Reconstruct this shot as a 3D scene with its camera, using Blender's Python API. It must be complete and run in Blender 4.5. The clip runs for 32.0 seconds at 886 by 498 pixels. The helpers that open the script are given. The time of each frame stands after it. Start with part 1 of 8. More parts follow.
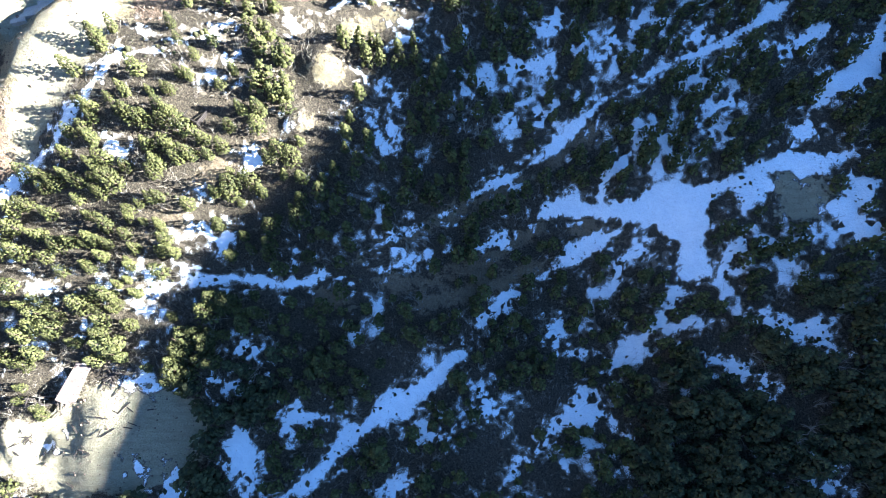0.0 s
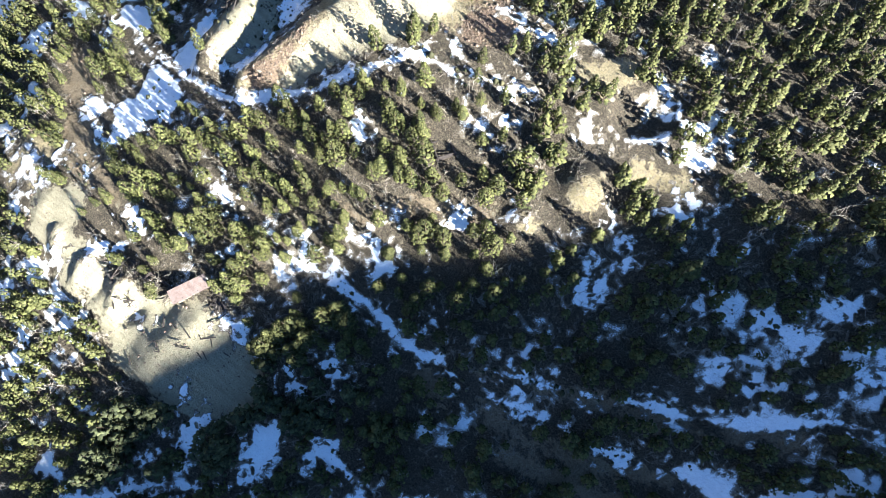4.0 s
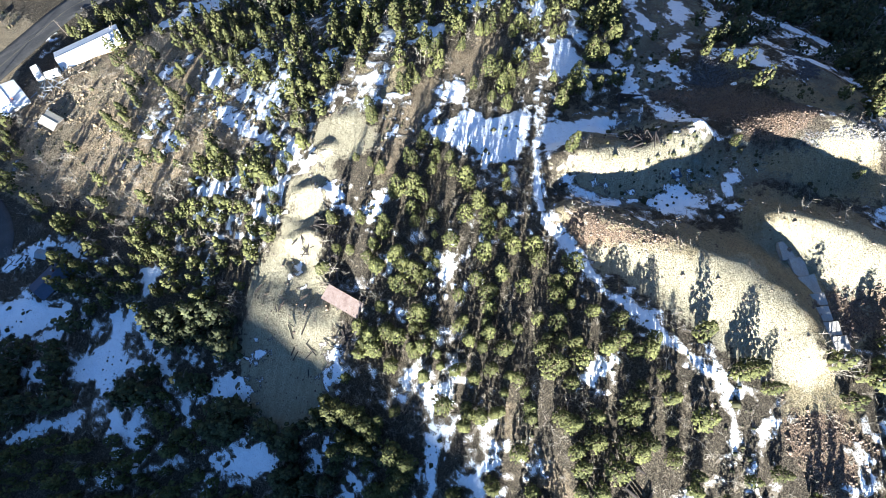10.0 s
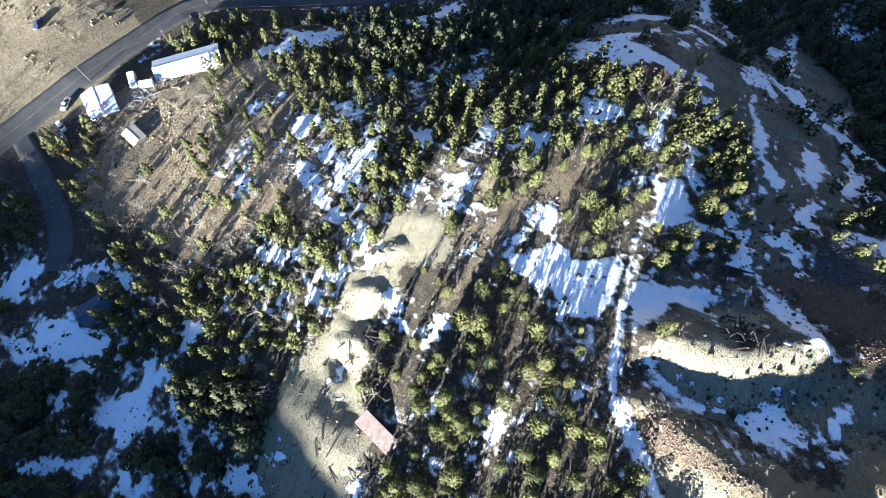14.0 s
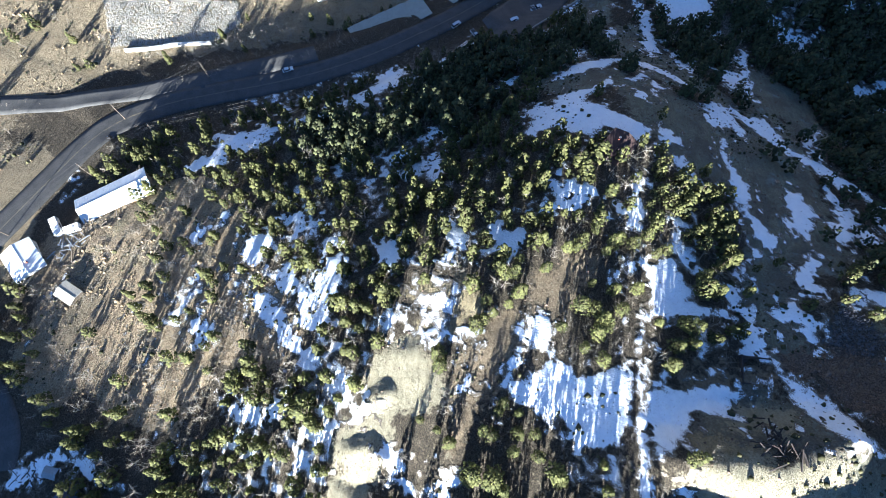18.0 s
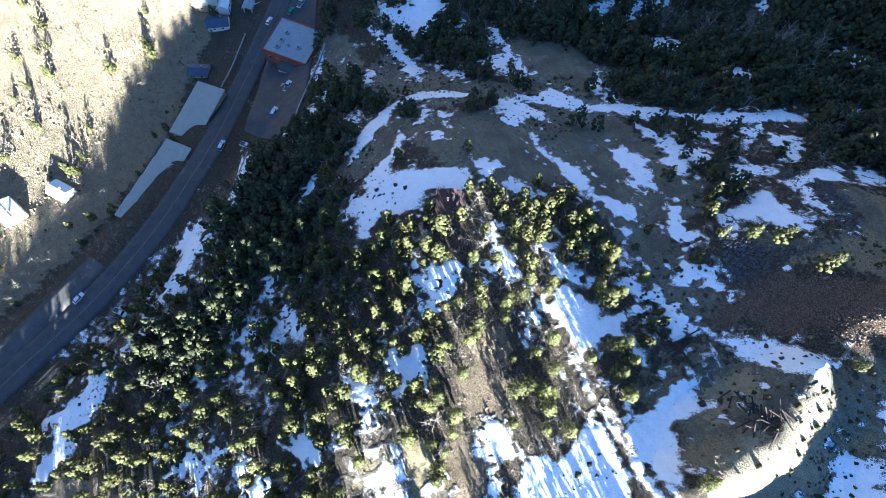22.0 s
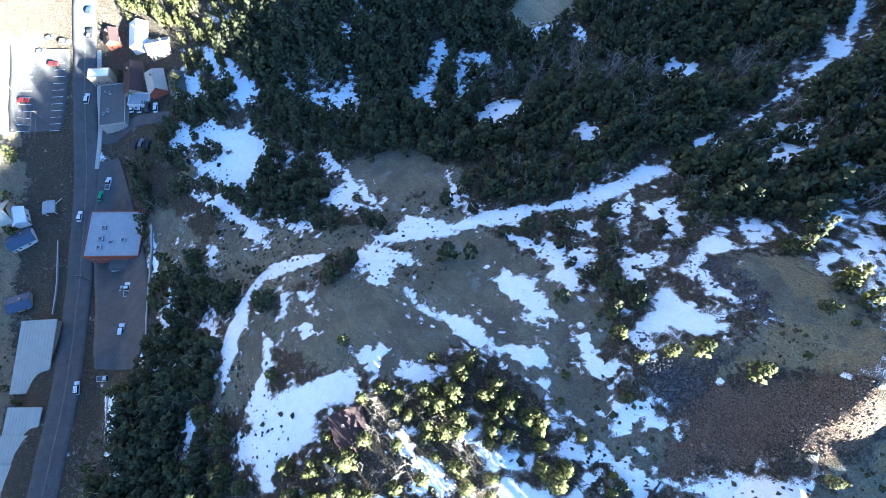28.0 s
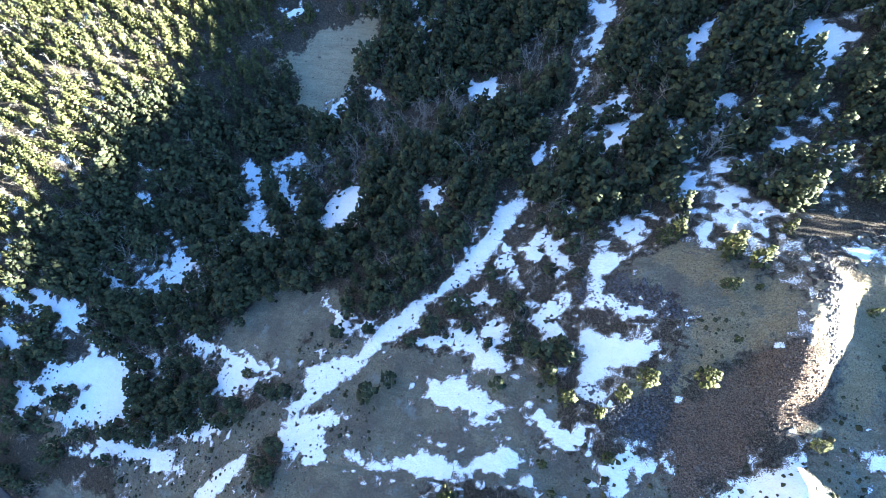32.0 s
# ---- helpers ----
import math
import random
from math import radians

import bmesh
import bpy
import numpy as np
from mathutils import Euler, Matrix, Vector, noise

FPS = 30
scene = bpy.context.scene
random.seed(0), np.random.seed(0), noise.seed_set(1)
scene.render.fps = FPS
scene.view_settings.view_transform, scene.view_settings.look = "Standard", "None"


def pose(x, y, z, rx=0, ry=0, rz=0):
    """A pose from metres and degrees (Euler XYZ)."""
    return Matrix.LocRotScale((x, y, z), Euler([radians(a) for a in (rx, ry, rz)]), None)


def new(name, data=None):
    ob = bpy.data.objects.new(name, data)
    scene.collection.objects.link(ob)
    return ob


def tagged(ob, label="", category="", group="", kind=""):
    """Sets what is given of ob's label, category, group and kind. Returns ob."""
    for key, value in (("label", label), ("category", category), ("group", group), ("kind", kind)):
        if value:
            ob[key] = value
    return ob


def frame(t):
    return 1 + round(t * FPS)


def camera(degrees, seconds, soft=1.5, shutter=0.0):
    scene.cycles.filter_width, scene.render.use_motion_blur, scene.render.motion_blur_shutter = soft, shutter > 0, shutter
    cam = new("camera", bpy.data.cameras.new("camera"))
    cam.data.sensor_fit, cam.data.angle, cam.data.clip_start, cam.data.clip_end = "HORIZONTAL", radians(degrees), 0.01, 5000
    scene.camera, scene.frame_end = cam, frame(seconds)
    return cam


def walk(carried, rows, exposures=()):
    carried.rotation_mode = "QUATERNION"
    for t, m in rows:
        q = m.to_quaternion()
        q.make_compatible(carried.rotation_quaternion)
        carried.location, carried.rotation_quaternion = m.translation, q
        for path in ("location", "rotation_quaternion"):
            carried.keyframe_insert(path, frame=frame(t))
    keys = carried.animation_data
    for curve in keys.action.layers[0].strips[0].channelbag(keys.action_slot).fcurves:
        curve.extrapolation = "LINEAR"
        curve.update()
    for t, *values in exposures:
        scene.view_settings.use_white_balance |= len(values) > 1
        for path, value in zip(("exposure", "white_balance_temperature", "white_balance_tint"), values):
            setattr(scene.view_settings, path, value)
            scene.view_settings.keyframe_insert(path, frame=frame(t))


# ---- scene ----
cam = camera(76.0, 32.0, soft=0.6)
# seconds, eye x y z, heading, pitch, roll
ROWS = [
    (0, 0, 0, 250, 0, -71.28, -1.05),
    (0.5, -0.84, 3.88, 249.84, 8.35, -70.91, -0.94),
    (1, -2.32, 7.19, 249.45, 15.96, -70.82, -0.63),
    (1.5, -4.33, 10.43, 249.03, 20.93, -70.97, -0.45),
    (2, -6.71, 14.23, 248.42, 24.98, -71.07, -0.38),
    (2.5, -10.16, 18.81, 247.93, 29.68, -71.24, 0.06),
    (3, -13.98, 23.36, 247.51, 33.2, -71.46, 0.31),
    (3.5, -18.04, 27.73, 247.54, 35.99, -71.73, 0.58),
    (5.5, -32.6, 39.69, 239.07, 52.93, -70.88, -0.82),
    (6, -36.67, 41.9, 238.65, 57.64, -70.9, -0.77),
    (6.5, -40.97, 43.94, 238.26, 62.2, -70.99, -0.86),
    (7, -45.51, 45.84, 237.78, 65.72, -71.11, -1.01),
    (7.5, -50.17, 47.38, 237.5, 68.87, -71.18, -1.03),
    (8, -54.58, 48.7, 237.38, 71.58, -71.14, -1.26),
    (8.5, -58.7, 49.11, 237.33, 74.04, -71.31, -0.76),
    (9, -62.57, 48.02, 237.22, 83, -71.41, 0.56),
    (9.5, -66.03, 46.12, 236.72, 91.25, -71.4, 1.8),
    (10, -70.15, 44.87, 236.4, 95.91, -71.46, 1.64),
    (10.5, -74.39, 43.55, 236.12, 100, -71.39, 1.42),
    (11, -78.86, 42.1, 235.99, 103.08, -71.39, 1.47),
    (11.5, -83.67, 40.71, 235.97, 105.45, -71.57, 1.1),
    (12, -88.17, 38.87, 235.86, 107.86, -71.65, 0.91),
    (12.5, -92.3, 36.78, 235.8, 109, -71.72, 0.72),
    (13, -96.48, 34.81, 235.79, 109.5, -71.82, 0.54),
    (13.5, -101.06, 32.98, 235.73, 109.95, -71.94, 0.23),
    (14, -105.83, 31.1, 235.45, 111.15, -72.08, -0.03),
    (14.5, -110.25, 29.08, 235.11, 113.49, -72.1, -0.42),
    (16.5, -126.26, 21.03, 233.24, 112.93, -72.03, -0.22),
    (17, -130.5, 19.95, 232.9, 111.91, -71.92, -0.82),
    (17.5, -135, 19.24, 232.54, 106.61, -71.94, -1.14),
    (18, -139.55, 18.87, 232.09, 101.29, -71.97, -1.09),
    (18.5, -144.26, 18.91, 231.64, 96.7, -72.08, -1.22),
    (19, -148.8, 19.21, 231.05, 91.85, -72.12, -1.07),
    (19.5, -153.17, 19.83, 230.4, 88.72, -72.12, -0.94),
    (20, -157.27, 20.61, 230.01, 85.47, -72.04, -0.9),
    (20.5, -161.6, 21.61, 229.52, 81.75, -72.03, -0.72),
    (21, -165.99, 22.95, 229.22, 76.88, -72.09, -0.6),
    (21.5, -170.32, 24.78, 229.1, 69.74, -72.18, -0.42),
    (22, -173.95, 27, 228.65, 64.88, -72.14, -0.19),
    (22.5, -176.99, 29.43, 228.08, 59.49, -72.06, -0.14),
    (23, -179.55, 32.24, 227.54, 50.35, -71.9, 0.15),
    (23.5, -182.06, 35.85, 227.15, 43.13, -71.94, 0.33),
    (24, -184.42, 39.75, 226.81, 41.33, -72.04, 0.28),
    (24.5, -187.33, 43.75, 226.72, 41.43, -72.14, 0.24),
    (25, -190.65, 47.5, 226.37, 42.62, -72.2, 0.07),
    (25.5, -194.23, 50.91, 226.09, 43.58, -72.29, -0.05),
    (27.5, -206.79, 64.19, 224.75, 43.7, -72.28, -0.15),
    (28, -209.18, 67.74, 224.38, 41.42, -72.13, 0.03),
    (28.5, -211.55, 71.26, 224.1, 39.26, -71.99, 0.18),
    (29, -213.77, 74.64, 223.98, 36.21, -71.79, 0.51),
    (29.5, -215.64, 78.03, 223.79, 32.11, -71.57, 0.55),
    (30, -216.52, 80.35, 223.55, 30.25, -71.42, 0.58),
    (30.5, -216.9, 83.41, 223.47, 22.44, -71.5, 0.45),
    (31, -217.34, 87.07, 223.45, 18.77, -71.45, 0.56),
    (31.5, -218.07, 91.04, 223.19, 14.95, -71.25, 0.75),
    (32, -218.35, 96.01, 223.39, 10.88, -71.17, 0.11),
]
walk(cam, [(t, pose(x, y, z, 90 + pitch, 0, yaw) @ pose(0, 0, 0, 0, 0, roll)) for t, x, y, z, yaw, pitch, roll in ROWS],
     exposures=[(0, 2.78, 5150, 8), (3, 2.35, 5250, 8), (6, 2.05, 5350, 8), (13, 2.1, 5150, 8), (19, 2.25, 5080, 8), (24, 3.2, 5000, 6), (28, 3.62, 5150, 6), (32, 3.95, 5300, 6)])

# ---- light: low winter sun over the ridge, clear sky ----
SUN_EL, SUN_AZ = 20.0, -4.0
world = bpy.data.worlds.new("sky")
scene.world = world
world.use_nodes = True
wn = world.node_tree.nodes
sky = wn.new("ShaderNodeTexSky")
sky.sky_type, sky.sun_disc = "NISHITA", False
sky.sun_elevation, sky.sun_rotation = radians(SUN_EL), radians(90 - SUN_AZ)
sky.air_density, sky.dust_density, sky.ozone_density = 1.0, 0.1, 4.0
wn["Background"].inputs["Strength"].default_value = 0.057
world.node_tree.links.new(sky.outputs[0], wn["Background"].inputs["Color"])
sun = new("sun", bpy.data.lights.new("sun", "SUN"))
sun.data.energy, sun.data.angle, sun.data.color = 8.9, radians(0.9), (1.0, 0.875, 0.68)
sun.rotation_euler = Euler((0, radians(90 - SUN_EL), radians(SUN_AZ)))


# ---- materials ----
def mat(name, rough=0.9, metal=0.0):
    m = bpy.data.materials.new(name)
    m.use_nodes = True
    b = m.node_tree.nodes["Principled BSDF"]
    b.inputs["Roughness"].default_value, b.inputs["Metallic"].default_value = rough, metal
    b.inputs["Specular IOR Level"].default_value = 0.25
    return m, m.node_tree.nodes, m.node_tree.links, b


def noise_fac(nodes, links, scale, detail=6.0, lo=0.35, hi=0.65, rough=0.6, coord=None):
    if coord is None:
        coord = nodes.new("ShaderNodeTexCoord").outputs["Object"]
    n = nodes.new("ShaderNodeTexNoise")
    n.inputs["Scale"].default_value, n.inputs["Detail"].default_value, n.inputs["Roughness"].default_value = scale, detail, rough
    links.new(coord, n.inputs["Vector"])
    r = nodes.new("ShaderNodeMapRange")
    r.inputs["From Min"].default_value, r.inputs["From Max"].default_value = lo, hi
    links.new(n.outputs["Fac"], r.inputs["Value"])
    return r.outputs[0]


def mix(nodes, links, fac, a, b, mode="MIX"):
    m = nodes.new("ShaderNodeMix")
    m.data_type, m.blend_type = "RGBA", mode
    for sock, v in ((m.inputs[0], fac), (m.inputs[6], a), (m.inputs[7], b)):
        if isinstance(v, (int, float)):
            sock.default_value = v
        elif isinstance(v, tuple):
            sock.default_value = (*v, 1)
        else:
            links.new(v, sock)
    return m.outputs[2]


def bump_on(nodes, links, b, height, strength, dist):
    n = nodes.new("ShaderNodeBump")
    n.inputs["Strength"].default_value, n.inputs["Distance"].default_value = strength, dist
    links.new(height, n.inputs["Height"])
    links.new(n.outputs[0], b.inputs["Normal"])


def world_coord(nodes):
    return nodes.new("ShaderNodeNewGeometry").outputs["Position"]


def plain(name, col, col2=None, scale=1.5, rough=0.85, metal=0.0, rel=0.0):
    """A surface of two close tones, broken up at two scales."""
    m, n, l, b = mat(name, rough, metal)
    col2 = col2 or tuple(c * 0.72 for c in col)
    p = world_coord(n)
    c = mix(n, l, noise_fac(n, l, scale, 5, 0.3, 0.7, coord=p), col, col2)
    c = mix(n, l, noise_fac(n, l, scale * 9, 3, 0.45, 0.8, coord=p), c, tuple(v * 0.6 for v in col2))
    l.new(c, b.inputs["Base Color"])
    if rel:
        bump_on(n, l, b, noise_fac(n, l, scale * 6, 4, coord=p), 0.6, rel)
    return m


def attr(nodes, name):
    a = nodes.new("ShaderNodeAttribute")
    a.attribute_name = name
    return a.outputs["Fac"]


def edge(nodes, links, value, p, scale, wide, cut=0.5, soft=0.12):
    """A zone's share with a ragged edge."""
    n = nodes.new("ShaderNodeTexNoise")
    n.inputs["Scale"].default_value, n.inputs["Detail"].default_value, n.inputs["Roughness"].default_value = scale, 7, 0.65
    links.new(p, n.inputs["Vector"])
    a = nodes.new("ShaderNodeMath")
    a.operation = "MULTIPLY_ADD"
    links.new(n.outputs["Fac"], a.inputs[0])
    a.inputs[1].default_value, a.inputs[2].default_value = wide, -wide * 0.5
    s = nodes.new("ShaderNodeMath")
    links.new(value, s.inputs[0])
    links.new(a.outputs[0], s.inputs[1])
    r = nodes.new("ShaderNodeMapRange")
    r.interpolation_type = "SMOOTHSTEP"
    r.inputs["From Min"].default_value, r.inputs["From Max"].default_value = cut - soft, cut + soft
    links.new(s.outputs[0], r.inputs["Value"])
    return r.outputs[0]


def ground_material():
    m, n, l, b = mat("forest_floor", 0.95)
    p = world_coord(n)
    big = noise_fac(n, l, 0.05, 5, 0.35, 0.65, coord=p)
    mid = noise_fac(n, l, 0.35, 7, 0.38, 0.62, coord=p)
    fine = noise_fac(n, l, 2.2, 6, 0.42, 0.6, 0.75, coord=p)
    grit = noise_fac(n, l, 4.0, 3, 0.42, 0.6, 0.75, coord=p)
    c = mix(n, l, big, (0.0353, 0.0252, 0.0168), (0.0487, 0.0386, 0.0269))
    c = mix(n, l, mid, c, (0.0218, 0.0168, 0.0118))
    c = mix(n, l, fine, c, (0.11, 0.0904, 0.0655))
    c = mix(n, l, noise_fac(n, l, 4.5, 4, 0.5, 0.62, 0.8, coord=p), c, (0.2, 0.172, 0.125))
    c = mix(n, l, noise_fac(n, l, 3.1, 4, 0.52, 0.64, 0.8, coord=p), c, (0.0151, 0.0118, 0.0084))
    c = mix(n, l, noise_fac(n, l, 1.1, 8, 0.57, 0.66, 0.75, coord=p), c, (0.21, 0.17, 0.12))
    zones = (
        ("heath", (0.316, 0.238, 0.146), (0.183, 0.128, 0.0792), (0.463, 0.371, 0.244)),
        ("grass", (0.25, 0.195, 0.121), (0.128, 0.0977, 0.0593), (0.382, 0.317, 0.213)),
        ("dirt", (0.22, 0.168, 0.108), (0.13, 0.097, 0.063), (0.30, 0.24, 0.16)),
        ("olive", (0.275, 0.275, 0.20), (0.185, 0.185, 0.135), (0.35, 0.345, 0.25)),
        ("tan", (0.40, 0.33, 0.19), (0.30, 0.245, 0.14), (0.47, 0.395, 0.245)),
        ("rock", (0.19, 0.125, 0.08), (0.085, 0.06, 0.045), (0.30, 0.215, 0.145)),
        ("scree", (0.075, 0.062, 0.055), (0.038, 0.034, 0.034), (0.15, 0.125, 0.105)),
        ("pale", (0.43, 0.38, 0.25), (0.33, 0.295, 0.20), (0.49, 0.44, 0.31)),
    )
    for k, a, d, e in zones:
        z = mix(n, l, mid, a, d)
        z = mix(n, l, grit if k in ("rock", "scree") else fine, z, e)
        if k in ("rock", "scree", "olive", "tan"):
            z = mix(n, l, noise_fac(n, l, 3.0, 4, 0.5, 0.6, 0.8, coord=p), z, (0.045, 0.038, 0.034) if k in ("rock", "scree") else (0.15, 0.135, 0.10))
        w = edge(n, l, attr(n, k), p, 0.09, 2.2, 0.5, 0.35)
        w2 = edge(n, l, w, p, 0.7, 2.6, 0.5, 0.25)
        if k in ("olive", "pale", "tan"):
            sm = n.new("ShaderNodeMapping")
            sm.inputs["Rotation"].default_value, sm.inputs["Scale"].default_value = (0, 0, 0.5), (0.12, 1.0, 0.4)
            l.new(p, sm.inputs["Vector"])
            z = mix(n, l, noise_fac(n, l, 0.8, 6, 0.45, 0.68, 0.65, coord=sm.outputs[0]), z, d)
        if k == "olive":
            z = mix(n, l, noise_fac(n, l, 0.11, 6, 0.46, 0.6, 0.62, coord=p), z, mix(n, l, fine, (0.15, 0.135, 0.105), (0.22, 0.20, 0.16)))
            z = mix(n, l, noise_fac(n, l, 0.17, 4, 0.58, 0.7, 0.6, coord=p), z, (0.27, 0.31, 0.28))
        c = mix(n, l, w2, c, z)
    l.new(c, b.inputs["Base Color"])
    rough = n.new("ShaderNodeBump")
    rough.inputs["Strength"].default_value, rough.inputs["Distance"].default_value = 0.9, 1.1
    l.new(noise_fac(n, l, 0.45, 9, 0.3, 0.7, 0.68, coord=p), rough.inputs["Height"])
    bump_on(n, l, b, mix(n, l, 0.5, fine, grit), 0.9, 0.25)
    l.new(rough.outputs[0], b.inputs["Normal"].links[0].from_node.inputs["Normal"])
    return m


def snow_material():
    m, n, l, b = mat("old_snow", 0.6)
    p = world_coord(n)
    c = mix(n, l, noise_fac(n, l, 0.5, 6, 0.35, 0.7, coord=p), (0.83, 0.85, 0.88), (0.74, 0.765, 0.81))
    c = mix(n, l, noise_fac(n, l, 3.0, 5, 0.6, 0.72, coord=p), c, (0.50, 0.48, 0.45))
    # soil shows through where it thins out
    thin = n.new("ShaderNodeMath")
    thin.operation = "SUBTRACT"
    l.new(noise_fac(n, l, 3.6, 6, 0.34, 0.68, 0.8, coord=p), thin.inputs[0])
    l.new(attr(n, "depth"), thin.inputs[1])
    gap = n.new("ShaderNodeMapRange")
    gap.inputs["From Min"].default_value, gap.inputs["From Max"].default_value = 0.0, 0.12
    l.new(thin.outputs[0], gap.inputs["Value"])
    c = mix(n, l, gap.outputs[0], c, mix(n, l, noise_fac(n, l, 5, 3, coord=p), (0.075, 0.06, 0.042), (0.15, 0.125, 0.09)))
    l.new(c, b.inputs["Base Color"])
    bump_on(n, l, b, noise_fac(n, l, 1.2, 6, coord=p), 0.5, 0.25)
    return m


def foliage(name, dark, light):
    m, n, l, b = mat(name, 0.75)
    p = world_coord(n)
    r = n.new("ShaderNodeNewGeometry").outputs["Random Per Island"]
    o = n.new("ShaderNodeObjectInfo").outputs["Random"]
    c = mix(n, l, noise_fac(n, l, 0.16, 3, 0.35, 0.65, coord=p), dark, light)
    rr = n.new("ShaderNodeMapRange")
    rr.inputs["From Min"].default_value, rr.inputs["From Max"].default_value = 0.35, 1.0
    l.new(r, rr.inputs["Value"])
    c = mix(n, l, rr.outputs[0], c, tuple(v * 1.6 for v in light))
    c = mix(n, l, noise_fac(n, l, 2.0, 3, 0.5, 0.75, coord=p), c, tuple(v * 0.55 for v in dark))
    h = n.new("ShaderNodeHueSaturation")
    k = n.new("ShaderNodeMapRange")
    k.inputs["To Min"].default_value, k.inputs["To Max"].default_value = 0.75, 1.25
    l.new(o, k.inputs["Value"])
    l.new(k.outputs[0], h.inputs["Value"])
    l.new(c, h.inputs["Color"])
    l.new(h.outputs[0], b.inputs["Base Color"])
    thin = n.new("ShaderNodeBsdfTranslucent")
    l.new(h.outputs[0], thin.inputs["Color"])
    both = n.new("ShaderNodeMixShader")
    both.inputs[0].default_value = 0.3
    l.new(b.outputs[0], both.inputs[1])
    l.new(thin.outputs[0], both.inputs[2])
    l.new(both.outputs[0], n["Material Output"].inputs["Surface"])
    return m


M_GROUND = ground_material()
M_SNOW = snow_material()
M_PINE = foliage("pine_needles", (0.034, 0.040, 0.014), (0.104, 0.106, 0.036))
# the same pine needles, darker: shade put into the colour
M_PINE_SHADE = foliage("pine_needles_shade", (0.019, 0.024, 0.013), (0.064, 0.070, 0.031))
M_BUSH = foliage("juniper", (0.035, 0.04, 0.02), (0.07, 0.065, 0.032))
M_STRAW = plain("dry_grass", (0.36, 0.28, 0.17), (0.22, 0.165, 0.10), 2.0)
M_TRUNK = plain("bark", (0.13, 0.095, 0.07), scale=4)
M_TWIG = plain("grey_twigs", (0.36, 0.32, 0.265), scale=3)
M_ASPHALT = plain("asphalt", (0.095, 0.092, 0.09), (0.06, 0.06, 0.06), 0.25)
M_LINE = plain("road_paint", (0.24, 0.21, 0.13), (0.12, 0.11, 0.10), 0.6)
M_WHITE_LINE = plain("white_paint", (0.7, 0.7, 0.7), scale=2)
M_CONCRETE = plain("concrete", (0.42, 0.39, 0.35), scale=0.8, rel=0.03)
M_ROCK = plain("waste_rock", (0.30, 0.22, 0.16), (0.08, 0.065, 0.055), 1.6)
M_SCREE = plain("dark_scree", (0.15, 0.145, 0.145), (0.07, 0.067, 0.07), 1.6)
M_RIPRAP = plain("grey_riprap", (0.40, 0.37, 0.32), (0.28, 0.26, 0.225), 1.2)
M_WOOD = plain("weathered_timber", (0.20, 0.165, 0.13), (0.12, 0.10, 0.08), 2.5, rel=0.02)
M_DARKWOOD = plain("charred_timber", (0.06, 0.05, 0.045), scale=2.5, rel=0.02)
M_RUST = plain("rusted_sheet_roof", (0.25, 0.20, 0.18), (0.15, 0.105, 0.09), 0.9, 0.6)
M_BROWNROOF = plain("brown_shingles", (0.065, 0.042, 0.04), scale=1.5)
M_GREYROOF = plain("grey_roof_felt", (0.34, 0.35, 0.36), (0.26, 0.27, 0.28), 0.5)
M_TANROOF = plain("tan_sheet_roof", (0.40, 0.37, 0.31), (0.33, 0.31, 0.26), 0.4, 0.6)
M_DARKROOF = plain("dark_roof_felt", (0.12, 0.115, 0.11), scale=0.7)
M_BLUEROOF = plain("blue_grey_metal_roof", (0.08, 0.10, 0.15), (0.06, 0.075, 0.11), 0.6, 0.5)
M_WHITEROOF = plain("white_metal_roof", (0.78, 0.79, 0.80), (0.66, 0.67, 0.68), 0.5, 0.5)
M_WALLWHITE = plain("white_siding", (0.72, 0.70, 0.66), scale=0.8)
M_WALLTAN = plain("tan_siding", (0.42, 0.33, 0.23), scale=0.8)
M_BRICK = plain("red_brick_wall", (0.33, 0.10, 0.06), (0.25, 0.08, 0.05), 2.0)
M_GLASS = plain("window_glass", (0.03, 0.035, 0.04), scale=1, rough=0.1)
M_METAL = plain("galvanised_metal", (0.45, 0.46, 0.47), scale=1.2, rough=0.45, metal=0.6)
M_RUBBER = plain("tyre_rubber", (0.025, 0.025, 0.027), scale=5)
M_CAR = {k: plain("car_paint_" + k, c, scale=0.6, rough=0.3) for k, c in dict(white=(0.75, 0.75, 0.76), silver=(0.45, 0.46, 0.48), black=(0.03, 0.03, 0.035), grey=(0.16, 0.165, 0.17), green=(0.05, 0.30, 0.16), red=(0.38, 0.03, 0.03), blue=(0.05, 0.09, 0.20)).items()}
M_ORANGE = plain("machine_paint", (0.45, 0.19, 0.03), scale=2)

